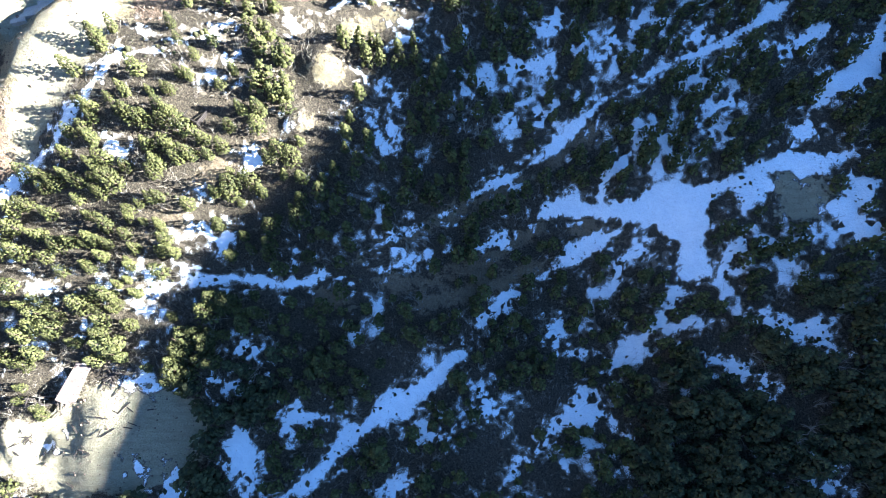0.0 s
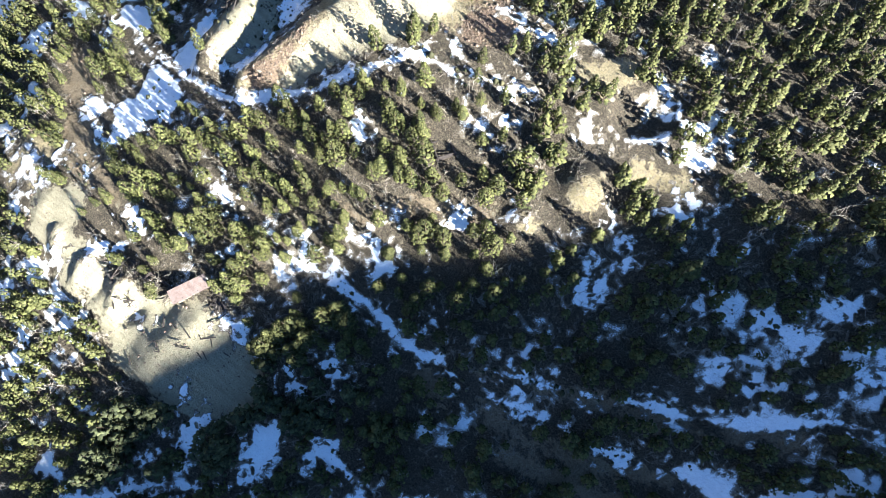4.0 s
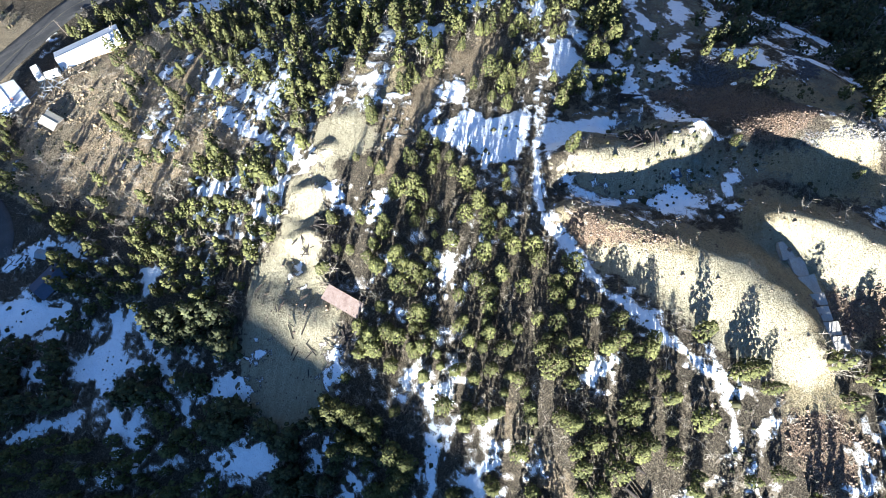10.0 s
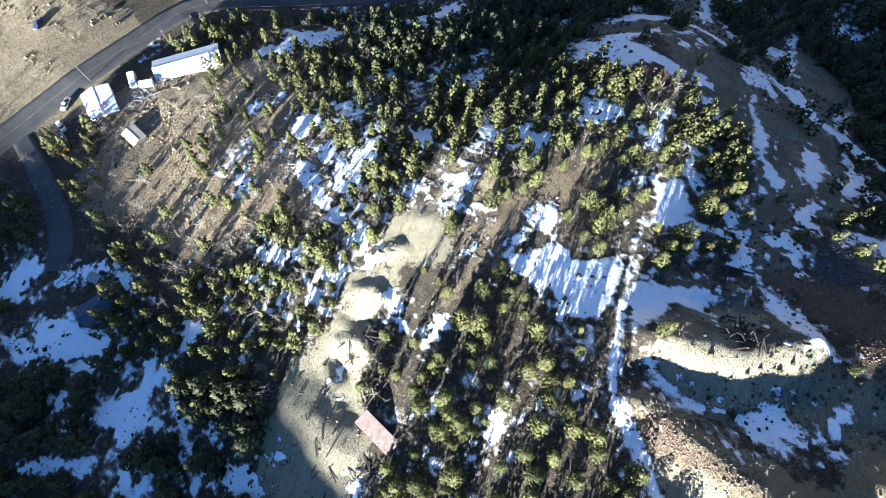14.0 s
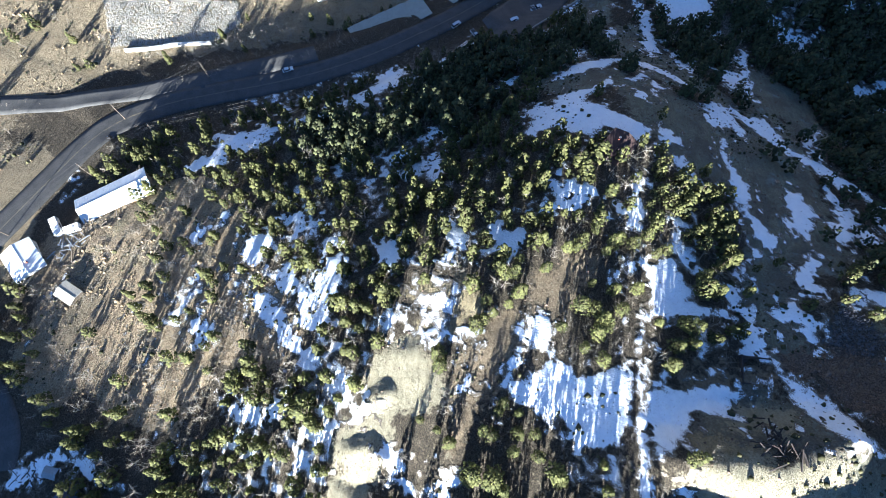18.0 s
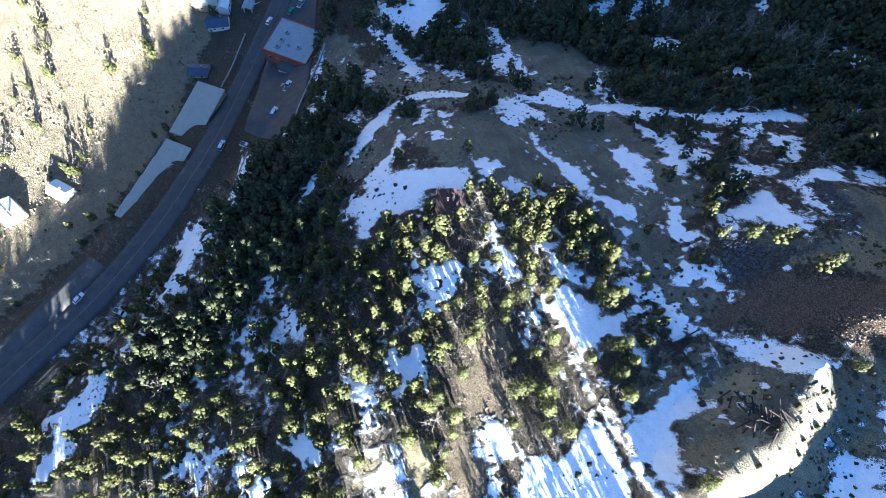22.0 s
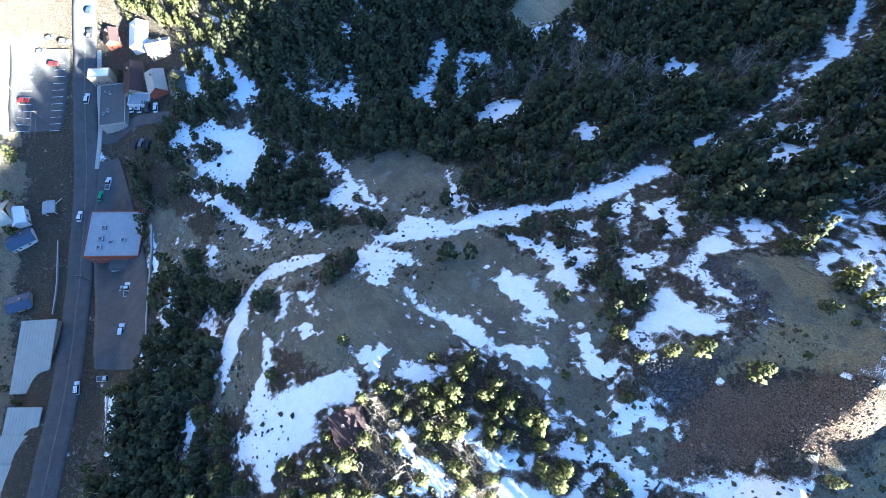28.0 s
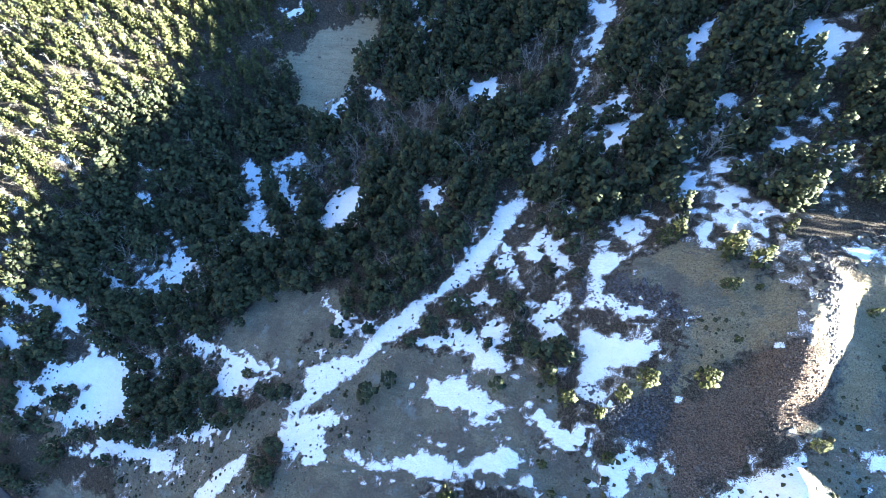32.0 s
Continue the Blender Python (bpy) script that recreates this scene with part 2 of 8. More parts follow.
# ---- the lie of the land ----
POLY = [91.76, 33.85, -14.46, -8.47, 2.36, 26.5, 24.53, 25.82, 13.49, -42.52, -7.62, -0.52, 18.16, -28.31, 4.27]
BUMPS = [
    (-174, 128, 8.8),
    (-34, 48, -1.4),
    (-354, 26, -10.2),
    (-226, 54, 10.5),
    (24, 44, -10.4),
    (-150, 2, 8.8),
    (-96, 98, 11.4),
    (-206, 178, -4),
    (-30, 2, -7.2),
    (140, 50, 3.9),
    (120, 0, 6.1),
    (46, 14, -9.3),
    (-380, 130, 3.4),
    (-120, -200, 5.1),
    (-100, 280, 4.3),
    (-200, -180, 4.9),
    (-204, 98, 0.1),
    (-308, 76, -7.3),
    (-268, 168, -6.1),
    (-266, 56, 6.8),
    (-194, 14, 9.2),
    (-146, 68, 7),
    (-98, 20, 5.5),
    (-150, 136, 8.2),
    (-233, 168, 8),
    (-56, 107, 4.5),
    (-150, 84, -4.5),
    (-380, 165, 8),
    (-352, 202, 8),
    (-395, 205, 6),
]


def soft_limit(u, m=1.25):
    return m * np.tanh(u / m)


def soft_plus(a, w):
    return w * np.logaddexp(0, a / w)


def land(x, y):
    """Height of the hillside, before the dumps and cuts."""
    u, v = soft_limit((x + 140) / 180), soft_limit((y - 50) / 130)
    z = sum(c * u**i * v**j for c, (i, j) in zip(POLY, [(i, j) for i in range(5) for j in range(5 - i)]))
    z = z + 0.5 * soft_plus(-0.75 * x - 0.66 * y - 272, 8) + 0.55 * soft_plus(-0.6 * x + 0.8 * y - 315, 8)
    for a, b, h in BUMPS:
        z = z + h * np.exp(-((x - a) ** 2 + (y - b) ** 2) / (2 * 26.0**2))
    return z


# ridge on the sun's side: its level skyline keeps the gulch in shade
RIDGE_X, RIDGE_W = 420.0, 119.0


RELIEF = {}


def relief(x, y):
    """Humps, gullies and spoil heaps of a metre or less, deeper on the tailings."""
    if "z" not in RELIEF:
        return 0.0
    g = RELIEF["z"]
    u, v = np.clip((x - X0) / STEP, 0, g.shape[1] - 1.01), np.clip((y - Y0) / STEP, 0, g.shape[0] - 1.01)
    i, j = u.astype(int), v.astype(int)
    a, b = u - i, v - j
    return (g[j, i] * (1 - a) + g[j, i + 1] * a) * (1 - b) + (g[j + 1, i] * (1 - a) + g[j + 1, i + 1] * a) * b


MAIN_ROAD = [(-462, 116), (-445, 96), (-433, 82), (-414, 64), (-393, 47), (-376, 30), (-358, 14), (-338, -0.5), (-320, -13), (-306, -25), (-291, -40), (-276, -60), (-264, -81), (-254, -102), (-243, -119), (-226, -133), (-196, -140), (-175, -145), (-157, -149), (-142, -153), (-105, -166)]


def graded(x, y, z):
    """Levels the ground across the road and its verges."""
    best, level = np.full(x.shape, 99.0), z
    p = np.array(MAIN_ROAD, float)
    pz = land(p[:, 0], p[:, 1])
    pz = np.convolve(np.r_[pz[0], pz, pz[-1]], [0.25, 0.5, 0.25], "valid")
    for (ax, ay), (bx, by), az, bz in zip(p, p[1:], pz, pz[1:]):
        dx, dy = bx - ax, by - ay
        t = np.clip(((x - ax) * dx + (y - ay) * dy) / (dx * dx + dy * dy), 0, 1)
        d = np.hypot(x - ax - t * dx, y - ay - t * dy)
        level = np.where(d < best, az + (bz - az) * t, level)
        best = np.minimum(d, best)
    k = np.clip((26 - best) / 17, 0, 1)
    k = k * k * (3 - 2 * k)
    return z * (1 - k) + level * k


def height(x, y):
    x, y = np.asarray(x, float), np.asarray(y, float)
    z = land(x, y)
    z = graded(x, y, z)
    z = z + relief(x, y)
    for h, pts in MOUNDS:
        d = np.full(x.shape, -9.0)
        for (ax, ay, aw), (bx, by, bw) in zip(pts, pts[1:]):
            dx, dy = bx - ax, by - ay
            t = np.clip(((x - ax) * dx + (y - ay) * dy) / (dx * dx + dy * dy + 1e-9), 0, 1)
            w = aw + (bw - aw) * t
            d = np.maximum(d, 1 - np.hypot(x - ax - t * dx, y - ay - t * dy) * 2 / w)
        d = np.clip(d, 0, 1)
        z = z + h * d * d * (3 - 2 * d)
    dip = np.clip((-20 - y) / 95, 0, 1)
    notch = np.clip((y - 85) / 32, 0, 1)
    top = RIDGE_W - 15 * dip * dip * (3 - 2 * dip) - 14 * notch * notch * (3 - 2 * notch) + math.tan(radians(SUN_EL)) * RIDGE_X
    k = np.clip((x - 150) / (RIDGE_X - 150), 0, 1)
    k = k * k * (3 - 2 * k)
    fall = np.clip((x - RIDGE_X - 60) / 900, 0, 1)
    rough = 2.0 * np.sin(y / 23.0 + 1.3) + 1.2 * np.sin(y / 9.0)
    z = z * (1 - k) + (top + rough) * k - 250 * fall
    return z
# mounds of waste rock and hollows: height, and the line of (x, y, width) along their crest
MOUNDS = [
    (7.4, [(-143, 68.5, 17), (-144, 78, 28), (-144.5, 86, 29), (-148.5, 94, 26), (-152.5, 99, 15)]),
    (-2.0, [(-156, 80, 12), (-157, 88, 12)]),
    (6.0, [(-126.7, 69.5, 14), (-122.6, 78.5, 18), (-118, 91, 24), (-112, 102, 28), (-105, 110, 26), (-97, 115, 18)]),
    (7.0, [(-126, 114, 16), (-122.5, 122, 22), (-119.5, 132, 24), (-117, 142, 22)]),
    (-3.2, [(-174, 107, 24), (-166, 109, 22)]),
    (4.5, [(-155.6, 121, 18), (-153.5, 132, 20), (-151.4, 139, 16)]),
    (-3.0, [(-134, 122, 16), (-138, 132, 18)]),
    (4.5, [(-31.8, 99.7, 19), (-31, 100.5, 19)]),
    (3.0, [(-38.5, 84, 17), (-38, 84, 17)]),
    (-4.0, [(-34, 122, 17), (-30, 125, 15)]),
    (3.0, [(-97, -6, 22), (-92, 8, 22)]),
    (2.5, [(-119, 6, 12), (-113, 10, 10)]),
    (-2.6, [(-112.5, -1.5, 8), (-110.5, 1.5, 8)]),
    (1.6, [(-117, -3, 5), (-118.5, 2, 6), (-117, 6.5, 4)]),
    (1.5, [(-131, -4, 6), (-133, 1, 7), (-131, 5, 5)]),
    (1.4, [(-143, -2, 6), (-146, 3, 7)]),
    (-1.4, [(-125, -4, 7), (-124, 2, 8)]),
]


# ---- zones and snow, laid out as strips of given width along lines ----
X0, X1, Y0, Y1, STEP = -450.0, 150.0, -215.0, 275.0, 1.5
GX, GY = np.arange(X0, X1 + 0.1, STEP), np.arange(Y0, Y1 + 0.1, STEP)
FINE = 0.48
FX, FY = np.arange(X0, X1, FINE), np.arange(Y0, Y1, FINE)
ZONES = {k: np.full((len(GY), len(GX)), -9.0, np.float32) for k in ("heath", "grass", "dirt", "olive", "tan", "rock", "scree", "pale", "bare", "snow", "open", "aspen", "dense", "clump", "flecks", "track", "pavement", "shade_pine")}
SNOW = np.full((len(FY), len(FX)), -9.0, np.float32)


def strip(field, xs, ys, pts, reach=4.0):
    """Raises field to (half width - distance) along a line of (x, y, width)."""
    pts = list(pts) + ([pts[0]] if len(pts) == 1 else [])
    for (ax, ay, aw), (bx, by, bw) in zip(pts, pts[1:]):
        pad = max(aw, bw) / 2 + reach
        i0, i1 = np.searchsorted(xs, [min(ax, bx) - pad, max(ax, bx) + pad])
        j0, j1 = np.searchsorted(ys, [min(ay, by) - pad, max(ay, by) + pad])
        if i0 >= i1 or j0 >= j1:
            continue
        px, py = np.meshgrid(xs[i0:i1], ys[j0:j1])
        dx, dy = bx - ax, by - ay
        t = np.clip(((px - ax) * dx + (py - ay) * dy) / (dx * dx + dy * dy + 1e-9), 0, 1)
        d = (aw + (bw - aw) * t) / 2 - np.hypot(px - ax - t * dx, py - ay - t * dy)
        field[j0:j1, i0:i1] = np.maximum(field[j0:j1, i0:i1], d)


def zone(kind, *pts):
    strip(ZONES[kind], GX, GY, pts)


def outline(field, xs, ys, pts, reach=4.0):
    """Raises field to the distance inside a closed outline, less than zero beyond it."""
    p = np.array(pts, float)
    i0, i1 = np.searchsorted(xs, [p[:, 0].min() - reach, p[:, 0].max() + reach])
    j0, j1 = np.searchsorted(ys, [p[:, 1].min() - reach, p[:, 1].max() + reach])
    if i0 >= i1 or j0 >= j1:
        return 0.0
    px, py = np.meshgrid(xs[i0:i1], ys[j0:j1])
    inside, d = np.zeros(px.shape, bool), np.full(px.shape, 99.0)
    for (ax, ay), (bx, by) in zip(p, np.roll(p, -1, 0)):
        dx, dy = bx - ax, by - ay
        t = np.clip(((px - ax) * dx + (py - ay) * dy) / (dx * dx + dy * dy + 1e-9), 0, 1)
        d = np.minimum(d, np.hypot(px - ax - t * dx, py - ay - t * dy))
        if ay != by:
            inside ^= ((py > ay) != (py > by)) & (px < ax + (py - ay) / dy * dx)
    d = np.where(inside, d, -d)
    field[j0:j1, i0:i1] = np.maximum(field[j0:j1, i0:i1], d)
    return float(d.max())


def zone_patch(kind, *pts):
    outline(ZONES[kind], GX, GY, pts)


def track_patch(*pts):
    """A trodden track under snow: keeps an even rim."""
    outline(SNOW, FX, FY, pts)
    for k in ("track", "snow"):
        outline(ZONES[k], GX, GY, pts)


def snow_patch(*pts):
    """A field of old snow within an outline."""
    wide = outline(SNOW, FX, FY, pts)
    outline(ZONES["open" if wide > 2.6 else "snow"], GX, GY, pts)


PULL_OUT = [(-388.9, 56.3, 8.5), (-377, 48.2, 15.5), (-364.3, 39.6, 21.7), (-348, 30.3, 24.1), (-327.8, 23.2, 23.8), (-312.2, 15.7, 21.6), (-306.5, 8.8, 16)]
zone("pavement", *[(x, y, w + 4) for x, y, w in PULL_OUT])

zone("pavement", (-284.9, -64.9, 13), (-265.2, -98.4, 13), (-242.6, -136, 13), (-226.8, -170.9, 13), (-211, -205.8, 13))

zone("pale", (-157.2, 2.5, 7.1), (-150.2, 1.5, 9.9), (-146.2, 4, 6.3), (-138.5, 1.4, 10.9), (-132.7, -1.7, 13.2), (-129.2, 1.2, 9.3), (-120.3, -1.2, 13))
zone("pale", (-113, -2, 15.6), (-105.2, -3.5, 21.7), (-95.5, 0.4, 27.1), (-84.8, 2.6, 29.2), (-77.2, 5.1, 18.6))
zone("pale", (-138.8, 68.6, 2.7), (-138.4, 76.8, 11), (-140.5, 85.4, 13.9), (-146.8, 96.1, 4.3))
zone("pale", (-114.2, 78.1, 6.9), (-111.4, 89.5, 12), (-107.2, 98.8, 17.1), (-99.3, 106.4, 15.8), (-92.2, 113, 8))
zone("pale", (-121.1, 116.7, 10.3), (-117.9, 128.9, 13.6), (-122.1, 136.1, 6.2))
zone("pale", (-149.1, 130.4, 6.7), (-147.4, 134.6, 5.1))
zone("pale", (-138.1, 77.2, 13.3), (-137.9, 88.1, 10))
zone("tan", (-30.9, 97.8, 6))
zone("tan", (-36.8, 83.6, 2))
zone("tan", (-43.3, 125, 4), (-44.6, 132.1, 4))
zone("pale", (-302.3, 223.1, 7.2), (-288.4, 224, 25.7), (-279.4, 235.6, 14.1), (-287.7, 210.6, 16))
zone("pale", (98, 67.2, 11.3), (103.7, 63.6, 13.4))
zone("pale", (-149.2, 7.2, 15.5), (-157, 5.4, 11.4))
zone("pale", (-155.4, 86.9, 9.1), (-154.6, 80.4, 6))
zone("olive", (-237.9, 94.6, 12.5), (-229.4, 101.3, 16.9), (-226.7, 110.1, 9.3))
zone("olive", (-240.1, 71, 9), (-234.3, 77.8, 13.3), (-248.7, 74.6, 9.4))
zone("olive", (-284.7, 116.6, 12), (-272.7, 121.3, 15.4), (-266.6, 107.2, 10.9))
zone("olive", (-269.1, 55.3, 10.4), (-263.6, 46.8, 10.2))
zone("olive", (-143.5, 133.8, 10.8), (-145.1, 123.7, 10.5), (-141.8, 115.2, 9.3))
zone("olive", (-239.9, 97.9, 13.8), (-228.8, 102.6, 11.8))
zone("olive", (-282.4, 116.5, 16.9), (-267.7, 116.3, 10.6))
zone("olive", (-241.5, 99, 8.1), (-226, 97.3, 11.3))
zone("olive", (-246.5, 82.8, 7.9), (-230.3, 80.3, 5.5))
zone("olive", (-132.5, 82.1, 8.3), (-135.7, 91.7, 12.6), (-141.8, 101.4, 10.2), (-135.3, 105, 10.1))
zone("olive", (-175.2, 94, 6.6), (-176.3, 88.5, 3.9))
zone("olive", (-255.3, 67.4, 25.6), (-237.8, 81.2, 30.1), (-224.8, 100.4, 27.1), (-204.6, 107.7, 20))
zone("olive", (-269.7, 48.6, 15.8), (-260.3, 39.4, 15.4))
zone("olive", (-184.2, 90.5, 13.3), (-174.4, 94.7, 11.8))
zone("olive", (-284.4, 113.6, 21.8), (-271.1, 122.4, 21))
zone("olive", (-277.2, 84, 14.7), (-265.8, 94, 10.6))
zone("olive", (-257.8, 110.6, 18.5), (-232.4, 104.9, 24.1), (-210.2, 108.4, 16.8))
zone("olive", (-238.4, 92.6, 18.1), (-247.8, 82.6, 18.6), (-227.9, 86.8, 17.3))
zone("olive", (-277.7, 120.8, 24.2), (-262.7, 124.2, 17.6))
zone("olive", (-278.6, 74.2, 25.3), (-307.4, 65.8, 25.3))
zone("olive", (-142.5, 129.6, 14.8), (-142.5, 113, 13.3))
zone("olive", (-228.5, 97.9, 24), (-233.9, 85, 16.8), (-241, 73.7, 18.4), (-249.3, 62.9, 15.4))
zone("olive", (-212.3, 95.1, 12.8), (-189, 94.3, 11.8), (-176.8, 94.9, 9.9))
zone("olive", (-150.4, 79.8, 16.1), (-158.2, 85.2, 13.5), (-149.3, 97.3, 16), (-137.6, 101.2, 16.7))
zone("olive", (-261.4, 48.7, 10.9), (-255.4, 40.4, 8.9))
zone("olive", (-314.2, 52.4, 19.2), (-341.9, 52.1, 16))
zone("rock", (-122.6, 71.2, 7), (-119.8, 78.5, 6.8), (-117.7, 89, 5.4))
zone("rock", (-104.3, 122.1, 8.6), (-108, 131.8, 9))
zone("rock", (-79.4, 114.6, 9.4), (-78.5, 122.8, 8.3), (-73.3, 117.9, 8.1))
zone("dirt", (-185.4, 43.2, 5.9), (-176.4, 37.1, 7.1), (-165.1, 28.5, 7), (-149.4, 20.5, 5.5))
zone("dirt", (-188.5, 47.7, 3), (-179.3, 42.8, 4.3))
zone("dirt", (-177.1, 39.1, 8.2), (-165.7, 29.4, 9.5), (-151.4, 25.9, 6.1), (-139.8, 22, 4.4))
zone("dirt", (44.6, 85.5, 2.9), (29.9, 75.7, 3.2), (13, 66.9, 3.2), (-3.9, 60.3, 2.8), (-23.7, 52, 2.7))
zone("dirt", (30.1, 61, 4.8), (12.9, 50.3, 4.7), (-4.2, 44.9, 5.6), (-17.4, 44.5, 3.7))
zone("dirt", (40.2, 60.6, 2.9), (53.1, 55, 2.9))
zone("dirt", (-4.4, 38.5, 5.6), (11.1, 43.9, 4.7), (30.3, 50.4, 2.9))
zone("dirt", (-35.4, 41.2, 2.8), (-27.4, 37.4, 2.8))
zone("dirt", (-162.5, -119, 6.8), (-182.6, -109.5, 5.4), (-194.6, -102.3, 4), (-203, -93.2, 3.6))
zone("dirt", (-160.4, 71.9, 4.6), (-163.4, 86.3, 9.4))
zone("dirt", (-78.7, 59, 1.3), (-59.4, 74.8, 2.7), (-50.7, 80.4, 2.7))
zone("grass", (-158.8, -160, 27.4), (-169.5, -155.7, 43.9), (-197.2, -153.4, 34.2), (-194.9, -168.2, 35.1))
zone("grass", (-300.8, -163.1, 30.9), (-311.8, -145.6, 18.5), (-319.7, -111.8, 18.2), (-310.6, -86.1, 17.5), (-333.4, -72.1, 18.2))
zone("grass", (-305.2, -99.5, 17.5), (-311.4, -119.2, 12))
zone("grass", (-432.3, -12.1, 44), (-379, -35.9, 37), (-342.7, -54.6, 28.9))
zone("grass", (-451.8, 0.1, 35), (-434.4, 22.7, 20.2), (-413.2, 3, 13))
zone("grass", (-452.6, 61.5, 19.2), (-463.1, 72.2, 22.7))
zone("grass", (-154.2, -104.8, 12.9), (-167.9, -100.2, 8.6), (-182.5, -87.9, 8.4))
zone("grass", (-254.6, -152.3, 11.2), (-263.5, -139.4, 8.4))
zone("aspen", (-414.5, -8, 22.8), (-389, -11.8, 18.6))
zone("aspen", (-371.4, -39.5, 18.2), (-344.1, -56.4, 17.4))
zone("aspen", (-314.9, -79.5, 17.5), (-326.7, -68.5, 17.9))
zone("aspen", (-315.8, -167.3, 19.2), (-320.6, -150, 15.8))
zone("aspen", (-114.3, -64.8, 11.9), (-124, -59.7, 15.7), (-135.3, -48.5, 11.5))
zone("aspen", (-162.2, -50.5, 12.2), (-149.6, -29.7, 10.9))
zone("aspen", (-124.9, 39.8, 9.1), (-133, 42, 6.2))
zone("aspen", (-273.3, 178.6, 18.2), (-260.1, 195.3, 18.3), (-236.1, 199.3, 13.1))
zone("aspen", (-212.8, 217.9, 17.5), (-203.4, 218.3, 17.2))
zone("aspen", (-225.1, 57.8, 3.4), (-221.8, 57.3, 2.8))
zone("aspen", (-228, -20.4, 11.9), (-229.1, -12.3, 9.7))
zone("aspen", (-157.7, -43, 14), (-148.5, -48.4, 12.4))
zone("aspen", (-186.6, -40.1, 9.1), (-195.6, -32.2, 7.3))
zone("aspen", (-198.3, 42.6, 6.1), (-195.1, 39.5, 6))
zone("aspen", (-141.5, -100.6, 25.3), (-136.1, -74, 23.2))
zone("aspen", (-132.8, -139, 15.2), (-123.7, -137, 15))
zone("bare", (-142, -144.3, 15.5), (-133.8, -128.5, 14.7), (-124.3, -114.5, 14), (-115.6, -107.1, 13.7), (-108, -104.1, 11.2))
zone("bare", (-102.5, -114.2, 18.5), (-109.8, -98.4, 22.1), (-86, -97.4, 22), (-91, -82.8, 16.8))
zone("bare", (-81.6, -56.7, 19.2), (-71.4, -52, 15.2))
zone("bare", (-182.6, -115.4, 27.3), (-171.4, -101.5, 21.6), (-157.5, -106, 25.9))
zone("bare", (-335.1, 62.1, 14.3), (-307.4, 63.2, 12.8))
zone("bare", (-351.6, 65.4, 12.5), (-368.9, 65.8, 10.5))
zone("bare", (-275.2, 82.5, 10.9), (-268.9, 91.9, 10.7))
zone("bare", (-162.6, 83.7, 12.5), (-165.9, 99.7, 19.3), (-159.2, 110.4, 19))
zone("bare", (-119.9, 96.1, 16.5), (-130.8, 113.5, 18.2), (-133.1, 128.9, 19.3))
zone("bare", (-167.7, 95.4, 10.6), (-157.9, 104.7, 13.5))
zone("bare", (18.2, 3, 17.5), (35.8, 12.4, 10.7), (11.2, -6.2, 15.7))
zone("bare", (-343.5, 12.8, 52.5), (-317.5, -11.2, 42.4), (-305.7, -26.2, 39.3))
zone("bare", (-392.3, 15.8, 58.5), (-424.8, 53.8, 61), (-449.2, 81.9, 63.4))
zone("bare", (-248, -133.8, 32.2), (-266.8, -95.4, 31.3), (-289.3, -52.7, 31.3), (-310.6, -25.9, 27.1))
zone("bare", (-291.3, -138.4, 47.1), (-320.1, -109.5, 45.5))
zone("bare", (-186.2, -160.1, 45.4), (-169, -135.9, 31.4), (-188.5, -116.3, 30.8))
zone("bare", (-31.2, 97.4, 16.2), (-35.8, 83.1, 9.5), (-34.1, 124.2, 13.3))
zone("bare", (-396.6, 76.5, 48.2), (-403.3, 93.7, 37.3))
zone("dense", (-335.4, 146.2, 59.4), (-293.1, 168.3, 60.6), (-248.1, 177.5, 50.7), (-292.5, 135.7, 25.7))
zone("dense", (-191.9, 167.5, 27.7), (-171.7, 179.5, 35.2))
zone("dense", (-166.5, 179.8, 38.5), (-139, 186, 39.8))
zone("dense", (-233.7, -40.7, 25.4), (-238.9, -20.1, 20.6), (-246.1, 0.1, 24.4), (-263.5, 15.7, 17))
zone("dense", (-274.7, 10.9, 32.1), (-267.7, -2.3, 32.6))
zone("dense", (78.2, -4.1, 54.3), (98.9, 9.8, 55.1))
zone("dense", (-333.8, 174.6, 48), (-299.7, 156, 47.6), (-340.6, 141.4, 42.6), (-365.5, 130.2, 29.9), (-277.6, 157.9, 53.1), (-235.8, 203.1, 52.6), (-262.6, 231.1, 27.1))
zone("dense", (-230.4, 217.1, 54.3), (-205.8, 237.5, 55.2), (-172.6, 198.6, 34.4))
zone("dense", (-178.9, 208.6, 36.5), (-159.9, 207.6, 42.9), (-143, 207.5, 43), (-141.2, 169.3, 31), (-178.7, 166, 18.3))
zone("dense", (-72.4, -68, 33.2), (-81.5, -40.2, 22.7), (-89.7, -11.2, 20.3), (-65.1, -0.8, 26.3))
zone("dense", (-67.9, 23, 18), (-56, 36.3, 14.6), (-55.2, 15.7, 15.7))
zone("tan", (-168.9, -110.3, 3.4), (-182.9, -104.8, 3.5), (-196.8, -98.6, 3), (-206.5, -91.9, 2.5))
zone("tan", (-122.3, 75, 12.4), (-117.4, 90.1, 17.4), (-110.8, 105.1, 26.7), (-108.6, 119.3, 25.7))
zone("tan", (-128.9, 116.1, 18), (-123, 126.7, 19.6), (-112.3, 134.9, 9.2))
zone("tan", (-87.7, 115.5, 12.2), (-77.8, 119, 13.6), (-69.7, 119.4, 6.8))
zone("tan", (-144.9, 74.9, 9.2), (-141.4, 88.3, 12.1), (-135.5, 96.1, 9.1))
zone("tan", (-23, 112.1, 7.1), (-14.1, 116.3, 5.8))
zone("tan", (-51.1, 123.4, 5.8), (-43.3, 129.5, 8.8))
zone("tan", (-163.5, 8.5, 8.1), (-167.4, 15.6, 6.5))
